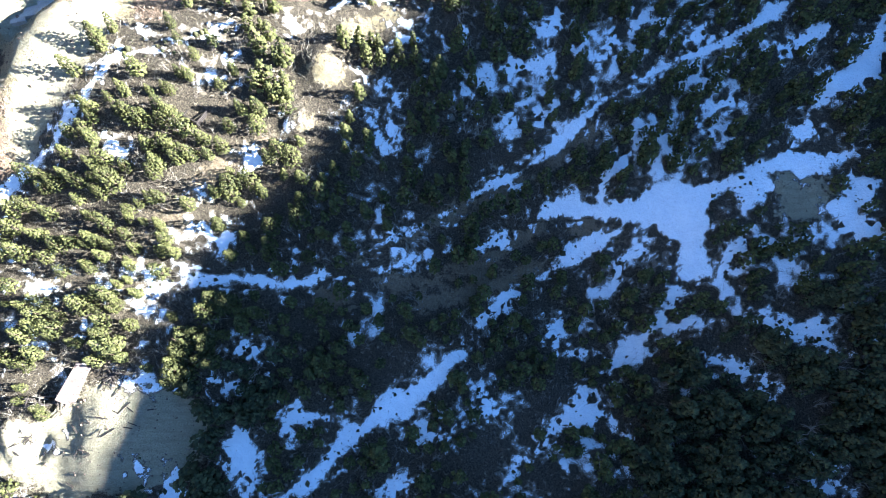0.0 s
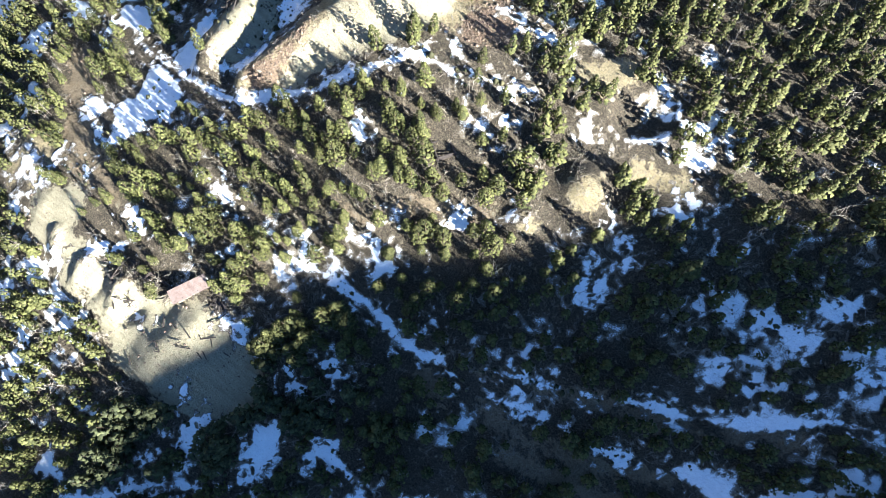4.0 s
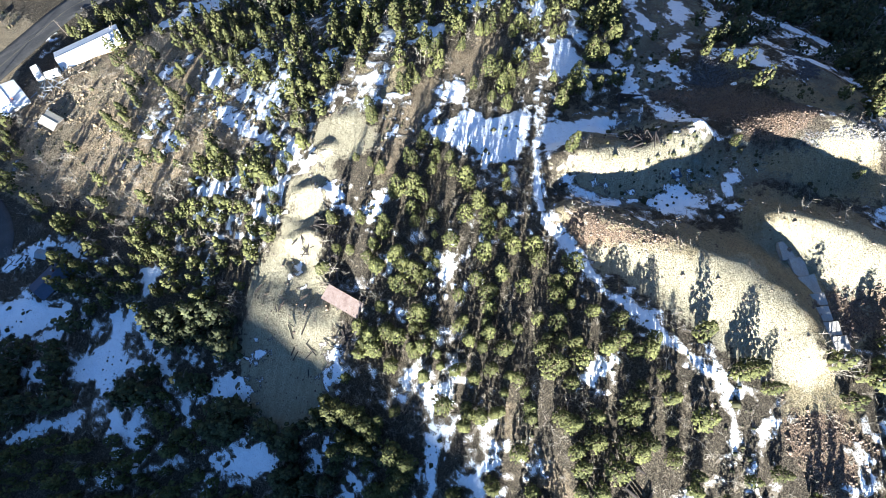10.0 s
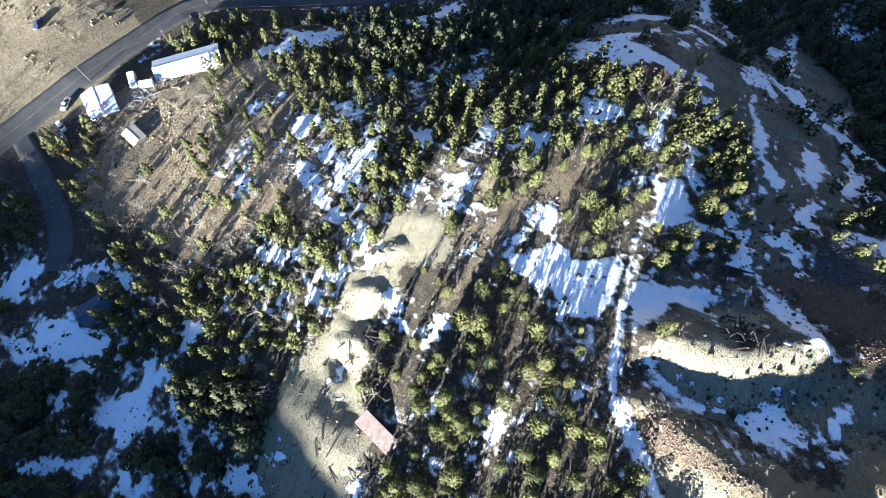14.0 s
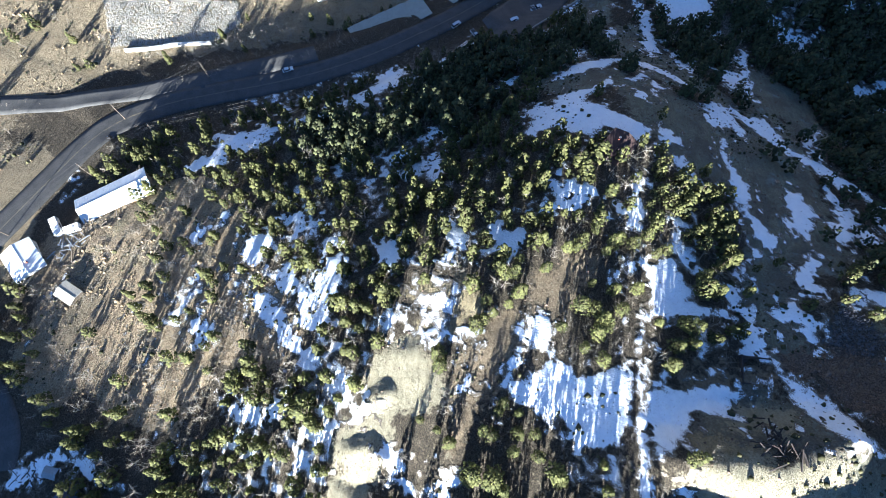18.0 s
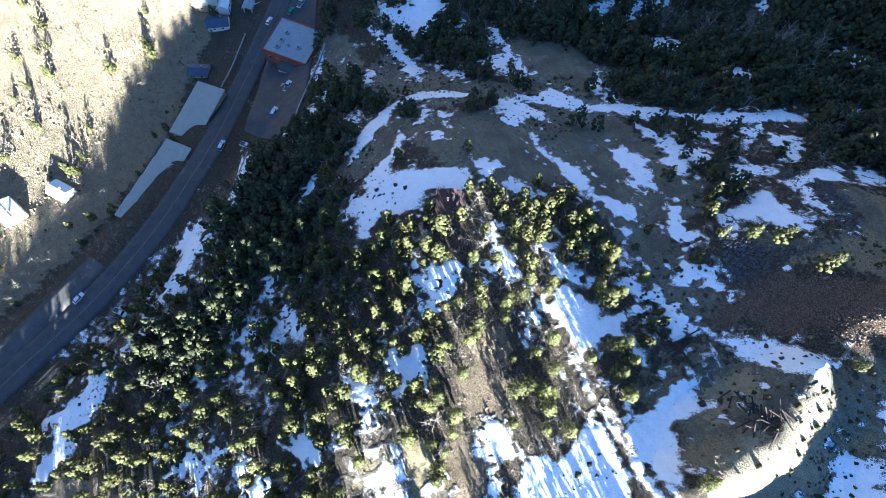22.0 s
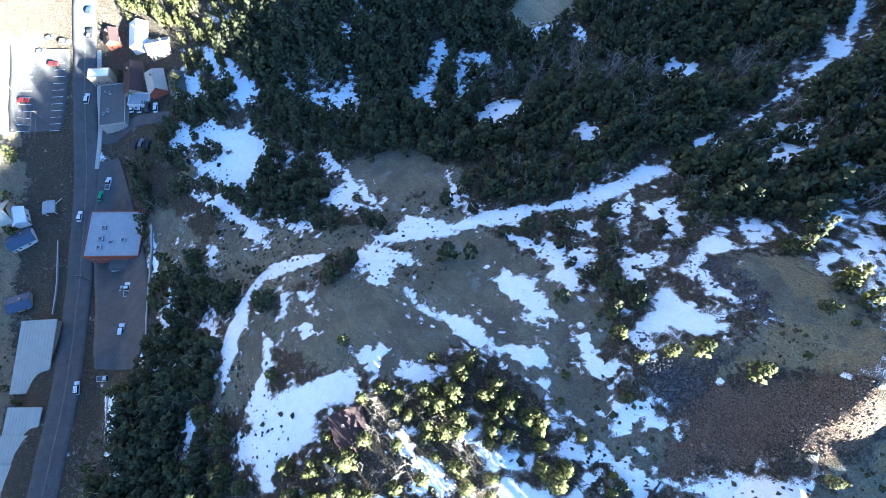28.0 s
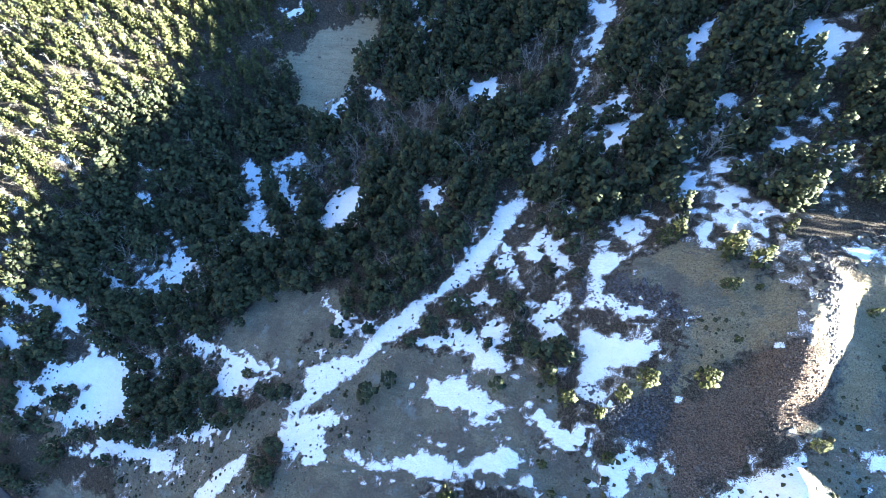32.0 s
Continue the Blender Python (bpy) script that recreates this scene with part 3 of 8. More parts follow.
zone("tan", (-124.8, 68.4, 7.8), (-119.8, 76, 10.3))
zone("tan", (-171.1, 6, 7.3), (-175.2, 14.6, 8.6), (-170.7, 20.3, 5.7))
zone("heath", (-140.6, -107.9, 21), (-152.1, -103.6, 28), (-174.4, -94, 25.9), (-193.4, -83.7, 14.4))
zone("heath", (-140.2, -79, 21.3), (-160.4, -68.2, 19.2), (-134.1, -98.6, 18))
zone("heath", (-199.3, -100.7, 22.1), (-168.2, -80.8, 24.5), (-155.8, -56.5, 13.4))
zone("heath", (-171.4, -114.8, 26.9), (-182.6, -105.6, 19.9), (-147.8, -102.6, 27.6), (-157.7, -87.5, 18.4))
zone("heath", (-134.5, -77.1, 19.6), (-167.8, -71.8, 11.8))
zone("heath", (-175, -95.1, 29.8), (-182.4, -82, 18.6), (-171.1, -59.5, 15.2), (-144.8, -90.8, 28.7), (-148.3, -62.9, 22.5), (-134.9, -64.9, 22.5))
zone("heath", (-195.5, -83.5, 31.7), (-166.8, -54.1, 25), (-155.6, -34, 16.6), (-159.9, -74.6, 23.7))
zone("heath", (-303.2, 68.6, 12.6), (-286.4, 75.8, 9.6))
zone("heath", (-348.2, 76.1, 12.3))
zone("scree", (-149.3, 147.4, 1.9), (-151.8, 135.7, 2.1), (-149.3, 123.8, 1.8))
zone("clump", (-215.8, 71.2, 12.1), (-210, 70.1, 11.8))
zone("clump", (-202.1, 72.8, 8.8))
zone("clump", (-191.6, 81.9, 10.1), (-184.9, 78.9, 7.9))
zone("clump", (-178.9, 58.5, 10.9), (-169.8, 53.4, 12.9), (-165.4, 49.2, 7.5))
zone("clump", (-225, 33.6, 17), (-217.3, 47.5, 10.3))
zone("clump", (-216, 25.3, 22.8), (-208.5, 14.2, 24.4), (-200.1, 0.7, 21.8))
zone("clump", (-195.7, 43.2, 13.9), (-201.3, 49.6, 7.1))
zone("clump", (-190.1, 35.2, 11.1))
zone("clump", (-174.1, 74.8, 8.2), (-166, 72.9, 9.4))
zone("clump", (-238.5, 3.4, 23.6), (-255.2, 10, 24.9))
zone("clump", (-238.1, -18.5, 13.5), (-229.1, -43.3, 16.1), (-216.1, -31.5, 9.4))
zone("clump", (-284.9, 6.2, 19.7), (-264.3, -6.1, 22.8), (-273.9, 22.8, 14.2), (-275.9, 37.1, 8))
zone("clump", (-225.4, 51.9, 6.1), (-225.5, 46.1, 6.1))
zone("clump", (-177.7, 28.5, 13.6), (-187.1, 20.9, 7))
zone("clump", (-415.2, 217.4, 47.7), (-384.9, 224.3, 56.6), (-350.3, 230.3, 47.9), (-395.2, 174.4, 43.8), (-392.4, 144.5, 24), (-366.1, 202.7, 42.4))
zone("clump", (-392.2, 127.9, 44.4), (-367.3, 151.4, 32))
zone("clump", (-311.8, 49.5, 21.9), (-299.5, 34.7, 19), (-322.3, 64.8, 13.6))
zone("clump", (-315.8, 89.1, 13.2), (-297.3, 88.8, 10.2))
zone("clump", (-207.3, 121.4, 8.9), (-201.9, 117.2, 5.8))
zone("flecks", (-328.5, 66.4, 25.5), (-307.4, 47.1, 25.8), (-303.8, 34.2, 21.5), (-291.5, 21.7, 12.5))
zone("flecks", (-344.7, 116.8, 34.3), (-378, 103.6, 26.7))
zone("flecks", (-188.5, 156, 25.8), (-169.4, 157.2, 23.4), (-192.8, 143.4, 12.2))
zone("flecks", (-256.4, 90.2, 13.4), (-246.7, 90.1, 9.6))
zone("flecks", (-235.7, 63, 8.7), (-220.7, 75.8, 8.4), (-209.8, 79.8, 5.5))
zone("flecks", (-285.7, 55.8, 11.5), (-271, 39.3, 9))
zone("flecks", (-197.8, 140.4, 12.3), (-198.1, 127.3, 8.8))
zone("flecks", (-178.3, 192.1, 37.7), (-155.6, 178.4, 38.1), (-143.2, 169.3, 27.8), (-173.4, 161.5, 22.1))
zone("flecks", (-205.8, 146.4, 15.1), (-198, 130.2, 11))
zone("flecks", (-289.3, 106.6, 23.1), (-306.1, 90, 28.9), (-350.9, 95.5, 38.2), (-323.1, 72.7, 26.7))
zone("flecks", (-254.6, 101.4, 18), (-254.8, 92.3, 17.8))
zone("flecks", (-286.1, 180.7, 47.1))
zone("flecks", (-298.2, 170.8, 31.1), (-266.9, 172.9, 20.6))
zone("flecks", (-250, 2.2, 23), (-230.8, -7.9, 21.8), (-225.9, -26.7, 22.8), (-214.2, -5.4, 18.5))
zone("flecks", (-193.5, 29.2, 14), (-188.6, 15.1, 17.1), (-203.9, 55.4, 17.1), (-197, 68, 17.1), (-184.2, 81.7, 17))
zone("flecks", (-87.6, -62.9, 32.9), (-68.7, -34.3, 31.4), (-66, -8.9, 27))
zone("flecks", (-163.1, -57.9, 25.1), (-176.2, -37.5, 26.7))
zone("flecks", (-149.2, 51.3, 16.2), (-108, 44.4, 11.5))
zone("flecks", (-78.1, 62.8, 12), (-57.1, 74.5, 21.3), (-62.8, 102.7, 18.4))
zone("flecks", (-121.1, -33.7, 19.6), (-114.6, 35.3, 19.4))
zone("flecks", (-169.7, -23.3, 24.6), (-173.8, -37.2, 21.1), (-144, -0.9, 17.3), (-189.5, 14.2, 15.1))
zone("flecks", (19.9, 93.4, 25.7), (-13, 87, 16.8), (-57.5, 75.1, 20.5))
zone("flecks", (75.5, 85.9, 22.1), (52.8, 77.6, 17.5))
zone("flecks", (-187.3, 231.1, 32), (-166.2, 221.6, 30.2), (-142.8, 211.2, 29))
zone("pavement", (-165.8, 86.9, 10))
zone("pavement", (-225.4, 51.6, 7.1), (-229.9, 53.6, 5.7))
zone("pavement", (-100.5, 16.5, 11), (-103.5, 11.5, 5))
zone("pavement", (-66.7, 85.8, 7.8))
zone("pavement", (-67.9, 86.6, 6))
zone("pavement", (-102.3, -83.9, 10.5))
# woods lying in shade, whose pines take the darker needle colour
zone("shade_pine", (-346, 77.5, 68.1), (-295.1, 81.7, 52.5), (-289.5, 34.6, 40.1), (-256.9, 100.2, 34.2), (-226.6, 114.9, 34.6), (-205.3, 133.4, 33.8), (-187, 134.4, 23))
zone("shade_pine", (-274.7, 10.9, 40.1), (-276.6, 26.6, 23.1))
zone("shade_pine", (-324.8, 124, 60.5), (-302.4, 178.9, 63), (-248.1, 177.5, 54.9), (-209.2, 210.3, 63.7), (-170.7, 175.3, 44.7))
zone("shade_pine", (-268.5, 139.8, 37.5), (-232.7, 141.1, 29.5), (-210.7, 152.3, 31.5), (-199.7, 123.1, 19.1), (-288.1, 129.7, 31.5))
zone("shade_pine", (-333.8, 174.6, 57.6), (-305.4, 197.5, 32.6), (-263.5, 235.5, 36.5))

# cover of the east dump
zone("bare", (-156, 108, 24), (-150, 122, 34), (-147, 134, 34), (-143, 148, 26))
zone("tan", (-143, 118, 10), (-141, 132, 14), (-138, 142, 10))
zone_patch("olive", (-188.8, 137.0), (-179.7, 145.8), (-169.2, 147.0), (-159.9, 141.2), (-156.0, 136.1), (-157.6, 127.9), (-163.3, 122.7), (-171.2, 117.1), (-176.0, 109.5), (-182.9, 110.8), (-181.2, 114.4), (-178.9, 120.8), (-172.4, 128.1), (-180.4, 131.2))
zone_patch("tan", (-179.6, 145.0), (-173.9, 146.5), (-163.9, 141.8), (-157.4, 136.8), (-158.8, 131.0), (-164.9, 133.1), (-172.4, 137.8))
zone_patch("tan", (-172.3, 130.9), (-162.9, 132.9), (-158.0, 130.1), (-162.2, 124.5), (-170.9, 118.6), (-175.6, 112.3), (-175.7, 116.0), (-170.9, 123.6))
zone_patch("scree", (-194.4, 134.8), (-190.8, 137.9), (-184.5, 138.7), (-176.6, 135.1), (-173.9, 130.1), (-178.9, 129.8), (-182.6, 131.6), (-187.6, 131.0))
zone_patch("scree", (-191.4, 114.7), (-184.7, 109.8), (-178.4, 113.3), (-173.6, 110.9), (-175.4, 103.4), (-181.1, 105.2), (-188.4, 109.2))
zone_patch("scree", (-179.0, 114.3), (-173.9, 120.7), (-174.1, 116.8), (-176.7, 110.4))
zone_patch("rock", (-174.9, 107.6), (-170.4, 115.7), (-163.1, 122.2), (-157.8, 125.5), (-154.2, 124.0), (-146.2, 115.2), (-151.4, 114.3), (-157.0, 109.7), (-160.5, 103.9), (-165.9, 97.8), (-171.7, 96.7))
zone_patch("rock", (-174.1, 99.4), (-168.0, 98.9), (-159.6, 98.1), (-162.2, 94.1), (-169.8, 92.9))
# snow gulch
track_patch((104.3, 121.9), (96.8, 122.0), (92.2, 116.1), (85.0, 110.9), (75.8, 107.9), (66.5, 104.7), (58.0, 99.1), (49.7, 96.3), (44.7, 92.4), (36.4, 86.6), (29.8, 80.8), (24.5, 76.4), (22.3, 75.2), (14.7, 72.9), (9.3, 69.6), (10.5, 68.6), (16.4, 70.5), (22.8, 73.5), (25.7, 75.7), (34.0, 78.6), (38.9, 83.6), (44.7, 88.9), (46.3, 92.0), (54.6, 95.2), (63.0, 100.3), (72.4, 104.3), (80.7, 106.6), (88.3, 110.9), (94.4, 112.7), (102.4, 117.0))
track_patch((-14.1, 57.0), (-12.4, 59.0), (-8.0, 60.9), (-2.2, 62.7), (-3.0, 61.1), (-9.7, 58.2))
track_patch((-1.8, 63.0), (0.4, 65.0), (4.9, 66.0), (3.7, 64.3), (-0.5, 62.3))
track_patch((-25.7, 50.4), (-22.0, 53.5), (-15.8, 55.7), (-17.1, 54.1), (-22.9, 51.7))
snow_patch((-15.2, 49.2), (-13.1, 51.5), (-6.6, 52.6), (0.2, 53.9), (4.1, 54.3), (2.7, 52.2), (-4.1, 50.7), (-9.9, 49.8))
snow_patch((10.7, 54.9), (11.3, 56.7), (16.4, 58.0), (19.0, 60.2), (20.7, 59.5), (19.9, 56.2), (14.7, 55.0), (12.1, 54.5))
track_patch((-72.0, 41.1), (-71.1, 44.8), (-68.8, 46.4), (-61.5, 45.6), (-55.4, 46.8), (-46.3, 45.6), (-40.0, 45.7), (-37.5, 47.9), (-34.2, 48.7), (-31.9, 46.5), (-33.6, 44.2), (-39.3, 42.3), (-46.5, 41.4), (-54.2, 42.4), (-60.9, 42.9), (-66.1, 42.0))
snow_patch((-28.4, 44.3), (-23.9, 45.6), (-24.0, 44.1), (-28.0, 42.8))
track_patch((27.5, 62.5), (27.5, 64.7), (34.2, 69.0), (41.6, 69.1), (41.6, 66.4), (50.4, 65.9), (56.0, 66.0), (60.9, 69.6), (64.1, 71.7), (68.8, 72.2), (72.7, 69.6), (79.7, 70.2), (85.9, 72.5), (90.9, 75.6), (97.4, 77.8), (105.3, 77.0), (114.6, 76.6), (120.6, 75.5), (114.0, 71.4), (103.1, 69.1), (97.5, 71.2), (94.4, 70.6), (94.9, 66.5), (92.2, 62.6), (88.2, 60.5), (85.1, 58.3), (85.3, 63.0), (82.5, 65.7), (78.6, 64.4), (76.7, 60.4), (77.2, 56.6), (75.9, 52.8), (76.4, 48.8), (78.3, 43.1), (73.9, 42.7), (68.9, 42.1), (67.4, 47.2), (68.4, 53.5), (62.4, 56.4), (59.3, 58.9), (54.5, 59.3), (52.3, 56.5), (46.9, 54.0), (40.4, 49.1), (34.5, 48.6), (30.0, 46.5), (30.7, 48.8), (34.5, 52.5), (37.0, 56.3), (43.5, 58.6), (50.6, 58.9), (52.1, 60.2), (45.0, 61.7), (36.8, 63.0))
snow_patch((43.0, 43.4), (50.2, 44.5), (50.8, 49.8), (54.7, 53.2), (60.1, 54.3), (60.9, 51.1), (54.8, 48.6), (51.1, 41.3), (45.4, 38.5))
snow_patch((77.8, 47.1), (80.2, 50.8), (84.7, 54.3), (87.8, 53.5), (86.0, 48.8), (82.9, 45.9), (85.6, 43.4), (82.6, 42.0), (79.0, 43.1))
snow_patch((65.9, 42.0), (69.6, 41.6), (68.8, 36.3), (73.5, 31.1), (67.9, 28.5), (61.4, 28.3), (50.9, 17.7), (46.1, 16.2), (49.8, 25.1), (53.1, 29.0), (59.2, 30.1), (63.0, 35.3))
snow_patch((46.0, 15.4), (41.9, 15.5), (35.3, 7.5), (28.1, 1.2), (23.4, -6.4), (27.7, -3.4), (34.7, 1.9), (41.3, 1.3), (46.7, 6.4), (45.5, 9.7), (42.3, 10.9))
snow_patch((18.4, -9.3), (21.9, -4.9), (23.4, -5.6), (20.0, -8.6))
snow_patch((10.0, 32.5), (11.0, 36.5), (16.3, 43.2), (22.5, 44.2), (23.4, 42.6), (18.9, 37.5), (14.4, 34.2))
track_patch((9.1, 28.3), (5.6, 26.6), (0.5, 25.8), (-3.0, 20.9), (-8.9, 16.2), (-16.5, 15.5), (-22.4, 10.0), (-24.9, 6.1), (-31.5, 7.0), (-36.3, 8.9), (-42.7, 10.3), (-47.4, 6.4), (-42.8, 4.0), (-38.8, 6.3), (-31.6, 4.6), (-34.8, -0.8), (-40.4, -6.9), (-45.8, -11.4), (-48.0, -14.6), (-40.9, -14.8), (-35.4, -10.1), (-29.1, -2.5), (-21.6, 2.9), (-14.9, 5.1), (-9.9, 6.6), (-7.3, 10.5), (0.3, 16.8), (2.0, 19.2), (6.4, 24.2))
snow_patch((-63.5, -5.6), (-58.9, -0.4), (-55.2, 0.3), (-52.9, -2.0), (-54.4, -8.1), (-52.0, -12.0), (-51.2, -14.6), (-58.1, -14.3), (-58.1, -9.5), (-61.2, -7.9))
snow_patch((-47.5, 0.2), (-44.3, 3.3), (-43.6, 0.1), (-46.7, -1.4))
snow_patch((-11.6, 3.5), (-4.9, 7.3), (-3.3, 4.1), (3.3, 1.7), (1.6, -0.7), (-8.3, -0.5))
snow_patch((-21.5, -14.9), (-16.6, -10.4), (-11.6, -8.9), (-10.8, -12.0), (-14.9, -15.3))
snow_patch((85.7, 29.3), (87.6, 33.8), (94.3, 31.8), (100.7, 30.5), (104.6, 29.5), (103.8, 24.3), (107.1, 21.1), (109.2, 18.7), (104.6, 21.2), (98.5, 24.6), (91.8, 24.2))
snow_patch((73.1, 22.6), (81.0, 20.5), (87.1, 16.2), (90.5, 13.1), (86.3, 9.6), (84.2, 13.4), (79.3, 16.7), (74.3, 19.4))
snow_patch((106.3, 59.4), (109.4, 61.6), (114.4, 63.8), (116.8, 69.5), (120.0, 71.0), (123.2, 67.4), (119.5, 60.9), (117.5, 57.0), (122.2, 52.6), (121.8, 50.2), (116.5, 50.6), (111.0, 51.8), (109.4, 55.9))
snow_patch((133.2, 119.0), (130.9, 99.9), (123.9, 96.4), (115.0, 91.4), (106.6, 88.4), (106.1, 91.7), (110.6, 96.6), (120.3, 106.1), (125.8, 110.4))
snow_patch((100.0, 106.1), (105.5, 112.1), (116.2, 117.9), (115.9, 113.8), (108.3, 105.3), (104.1, 104.5))
snow_patch((101.3, 84.3), (109.7, 87.4), (107.5, 81.7), (100.7, 78.5))
snow_patch((77.3, 90.7), (86.7, 97.0), (87.0, 90.3), (80.5, 88.9))
snow_patch((74.7, 86.7), (77.7, 82.6), (74.5, 80.4))
snow_patch((8.7, 15.1), (12.8, 12.7), (15.9, 7.0), (11.7, 6.2), (10.2, 10.3))
snow_patch((-60.5, 26.3), (-56.1, 25.6), (-51.7, 22.6), (-52.5, 21.4), (-57.6, 23.3), (-60.8, 24.3))
snow_patch((-65.2, 16.4), (-58.5, 18.7), (-58.7, 14.2), (-62.4, 12.6))
snow_patch((15.9, 102.6), (20.1, 106.4), (26.6, 104.0), (31.6, 106.3), (34.0, 103.0), (29.9, 100.9), (25.0, 101.8), (20.0, 99.4))
snow_patch((5.2, 99.3), (11.8, 101.6), (15.8, 97.1), (8.4, 94.2))
snow_patch((-20.0, 91.3), (-16.1, 88.5), (-12.2, 84.3), (-11.8, 82.1), (-14.7, 81.9), (-17.8, 87.0))
snow_patch((-15.9, 97.4), (-10.3, 96.2), (-10.8, 94.2), (-15.1, 95.5))
snow_patch((44.8, 104.7), (50.0, 111.8), (52.4, 109.4), (48.1, 103.8))
snow_patch((28.4, 111.7), (35.2, 117.5), (35.9, 114.2), (31.7, 109.3))
snow_patch((71.7, 111.9), (79.6, 116.2), (78.5, 112.0), (72.5, 108.0))
snow_patch((55.1, 114.3), (60.3, 118.5), (61.9, 116.0), (56.7, 111.9))
snow_patch((-10.0, 114.5), (-4.3, 115.0), (-4.4, 113.4), (-9.3, 112.9))
snow_patch((25.7, 93.4), (29.8, 90.4), (31.4, 84.4), (27.3, 85.9))
snow_patch((17.4, 89.6), (23.1, 90.3), (20.6, 83.8), (18.1, 85.9))
snow_patch((1.7, 90.0), (7.4, 88.0), (3.3, 87.8))
snow_patch((51.1, 76.1), (52.8, 79.9), (56.0, 79.0), (54.3, 74.4), (49.5, 71.7), (46.4, 66.7), (44.0, 66.9), (47.1, 71.9))
snow_patch((36.7, 25.7), (45.9, 26.1), (45.7, 22.8), (38.2, 22.3))
snow_patch((30.9, 28.4), (32.8, 34.2), (37.1, 32.4), (34.3, 27.5))
snow_patch((94.6, -12.6), (100.8, -11.2), (101.8, -13.9), (95.4, -15.3))
snow_patch((47.3, 4.8), (55.0, 4.6), (50.8, 1.6))
snow_patch((-43.5, 53.8), (-41.3, 52.4), (-42.2, 50.5))
# snow south wood
snow_patch((-13.6, 114.1), (-8.6, 116.6), (-5.0, 115.6), (-7.1, 113.4))
snow_patch((28.8, 110.5), (34.6, 119.2), (36.3, 115.3), (30.7, 109.9))
snow_patch((44.3, 103.8), (47.8, 109.5), (49.8, 114.1), (51.7, 111.4), (48.5, 106.1), (46.5, 101.6))
# snow pine wood and upper track
track_patch((-167.0, 61.9), (-159.5, 61.0), (-147.2, 60.3), (-139.3, 62.0), (-129.9, 63.7), (-122.6, 67.1), (-115.9, 69.8), (-106.0, 76.8), (-100.4, 82.8), (-95.3, 88.8), (-91.0, 94.1), (-85.9, 98.6), (-80.9, 99.6), (-74.2, 100.1), (-71.9, 101.5), (-73.5, 102.8), (-78.3, 102.6), (-83.2, 102.4), (-87.2, 101.4), (-90.2, 98.6), (-93.5, 94.3), (-97.6, 90.5), (-103.0, 84.8), (-108.4, 78.5), (-115.6, 74.0), (-121.1, 70.2), (-126.8, 66.5), (-137.6, 64.8), (-143.6, 63.2), (-157.8, 63.1), (-164.2, 63.5))
track_patch((-68.0, 104.3), (-63.9, 107.5), (-56.3, 112.1), (-56.9, 109.1), (-61.6, 105.6), (-66.7, 103.2))
snow_patch((-85.4, 108.6), (-81.1, 109.3), (-78.1, 105.0), (-82.0, 104.8))
snow_patch((-69.8, 125.2), (-63.0, 126.3), (-61.2, 124.9), (-66.0, 123.5))
snow_patch((-76.5, 126.1), (-70.8, 124.0), (-73.1, 123.8))
track_patch((-81.7, 41.5), (-74.4, 43.5), (-67.0, 46.1), (-61.1, 46.1), (-52.6, 45.9), (-44.7, 44.2), (-39.7, 44.0), (-36.2, 48.4), (-34.1, 46.7), (-37.5, 43.1), (-43.0, 42.0), (-48.5, 41.7), (-54.0, 42.4), (-58.1, 43.7), (-63.9, 43.7), (-70.4, 42.2), (-74.4, 42.5), (-79.6, 40.8))
track_patch((-30.0, 43.5), (-26.1, 45.7), (-25.5, 44.4), (-28.0, 42.8))
track_patch((-27.3, 50.1), (-19.1, 54.7), (-19.1, 53.8), (-26.1, 50.0))
track_patch((-16.5, 56.0), (-11.6, 58.8), (-6.4, 60.5), (-5.9, 59.4), (-10.9, 56.6), (-14.9, 55.6))
snow_patch((-17.8, 47.9), (-10.3, 52.1), (-9.6, 50.8), (-13.3, 47.8))
snow_patch((-22.3, 88.4), (-21.4, 90.4), (-18.7, 87.1), (-16.9, 83.5), (-14.4, 80.5), (-16.3, 79.5), (-19.0, 82.8), (-20.1, 86.4))
snow_patch((-23.8, 95.0), (-23.9, 99.3), (-20.5, 100.0), (-20.7, 96.3))
snow_patch((-15.2, 109.3), (-12.9, 111.1), (-7.3, 111.3), (-7.0, 109.7), (-11.8, 108.6))
snow_patch((-18.5, 94.0), (-14.2, 94.3), (-10.2, 92.6), (-12.1, 91.2))
snow_patch((-3.5, 111.1), (1.7, 110.9), (0.6, 109.7))
snow_patch((5.2, 110.6), (8.2, 114.3), (8.5, 111.9), (6.8, 109.8))
snow_patch((-8.7, 121.6), (-8.2, 122.3), (-4.8, 118.9), (-5.5, 118.0))
snow_patch((-62.7, 13.2), (-66.1, 17.9), (-64.6, 18.7), (-61.9, 16.5), (-59.5, 18.5), (-59.3, 15.4))
snow_patch((-61.5, 25.9), (-58.0, 27.0), (-52.4, 26.3), (-53.2, 23.1), (-57.3, 24.5))
snow_patch((-56.0, -10.4), (-59.7, -10.5), (-59.6, -5.7), (-63.6, -1.6), (-61.7, 1.9), (-56.7, 3.8), (-54.7, -1.7), (-54.2, -6.9))
snow_patch((-47.2, 2.3), (-47.8, 8.5), (-43.1, 13.5), (-39.9, 11.9), (-43.7, 5.3))
snow_patch((-77.2, -19.8), (-78.6, -13.4), (-76.4, -4.9), (-73.5, -8.0), (-71.9, -14.2), (-74.4, -19.8))
snow_patch((-83.3, -20.6), (-84.3, -16.0), (-80.8, -18.6), (-81.6, -20.8))
snow_patch((-83.5, -10.3), (-85.9, -7.4), (-85.8, -2.8), (-84.7, -4.9))
snow_patch((-84.1, -28.8), (-82.6, -23.3), (-80.5, -26.6))
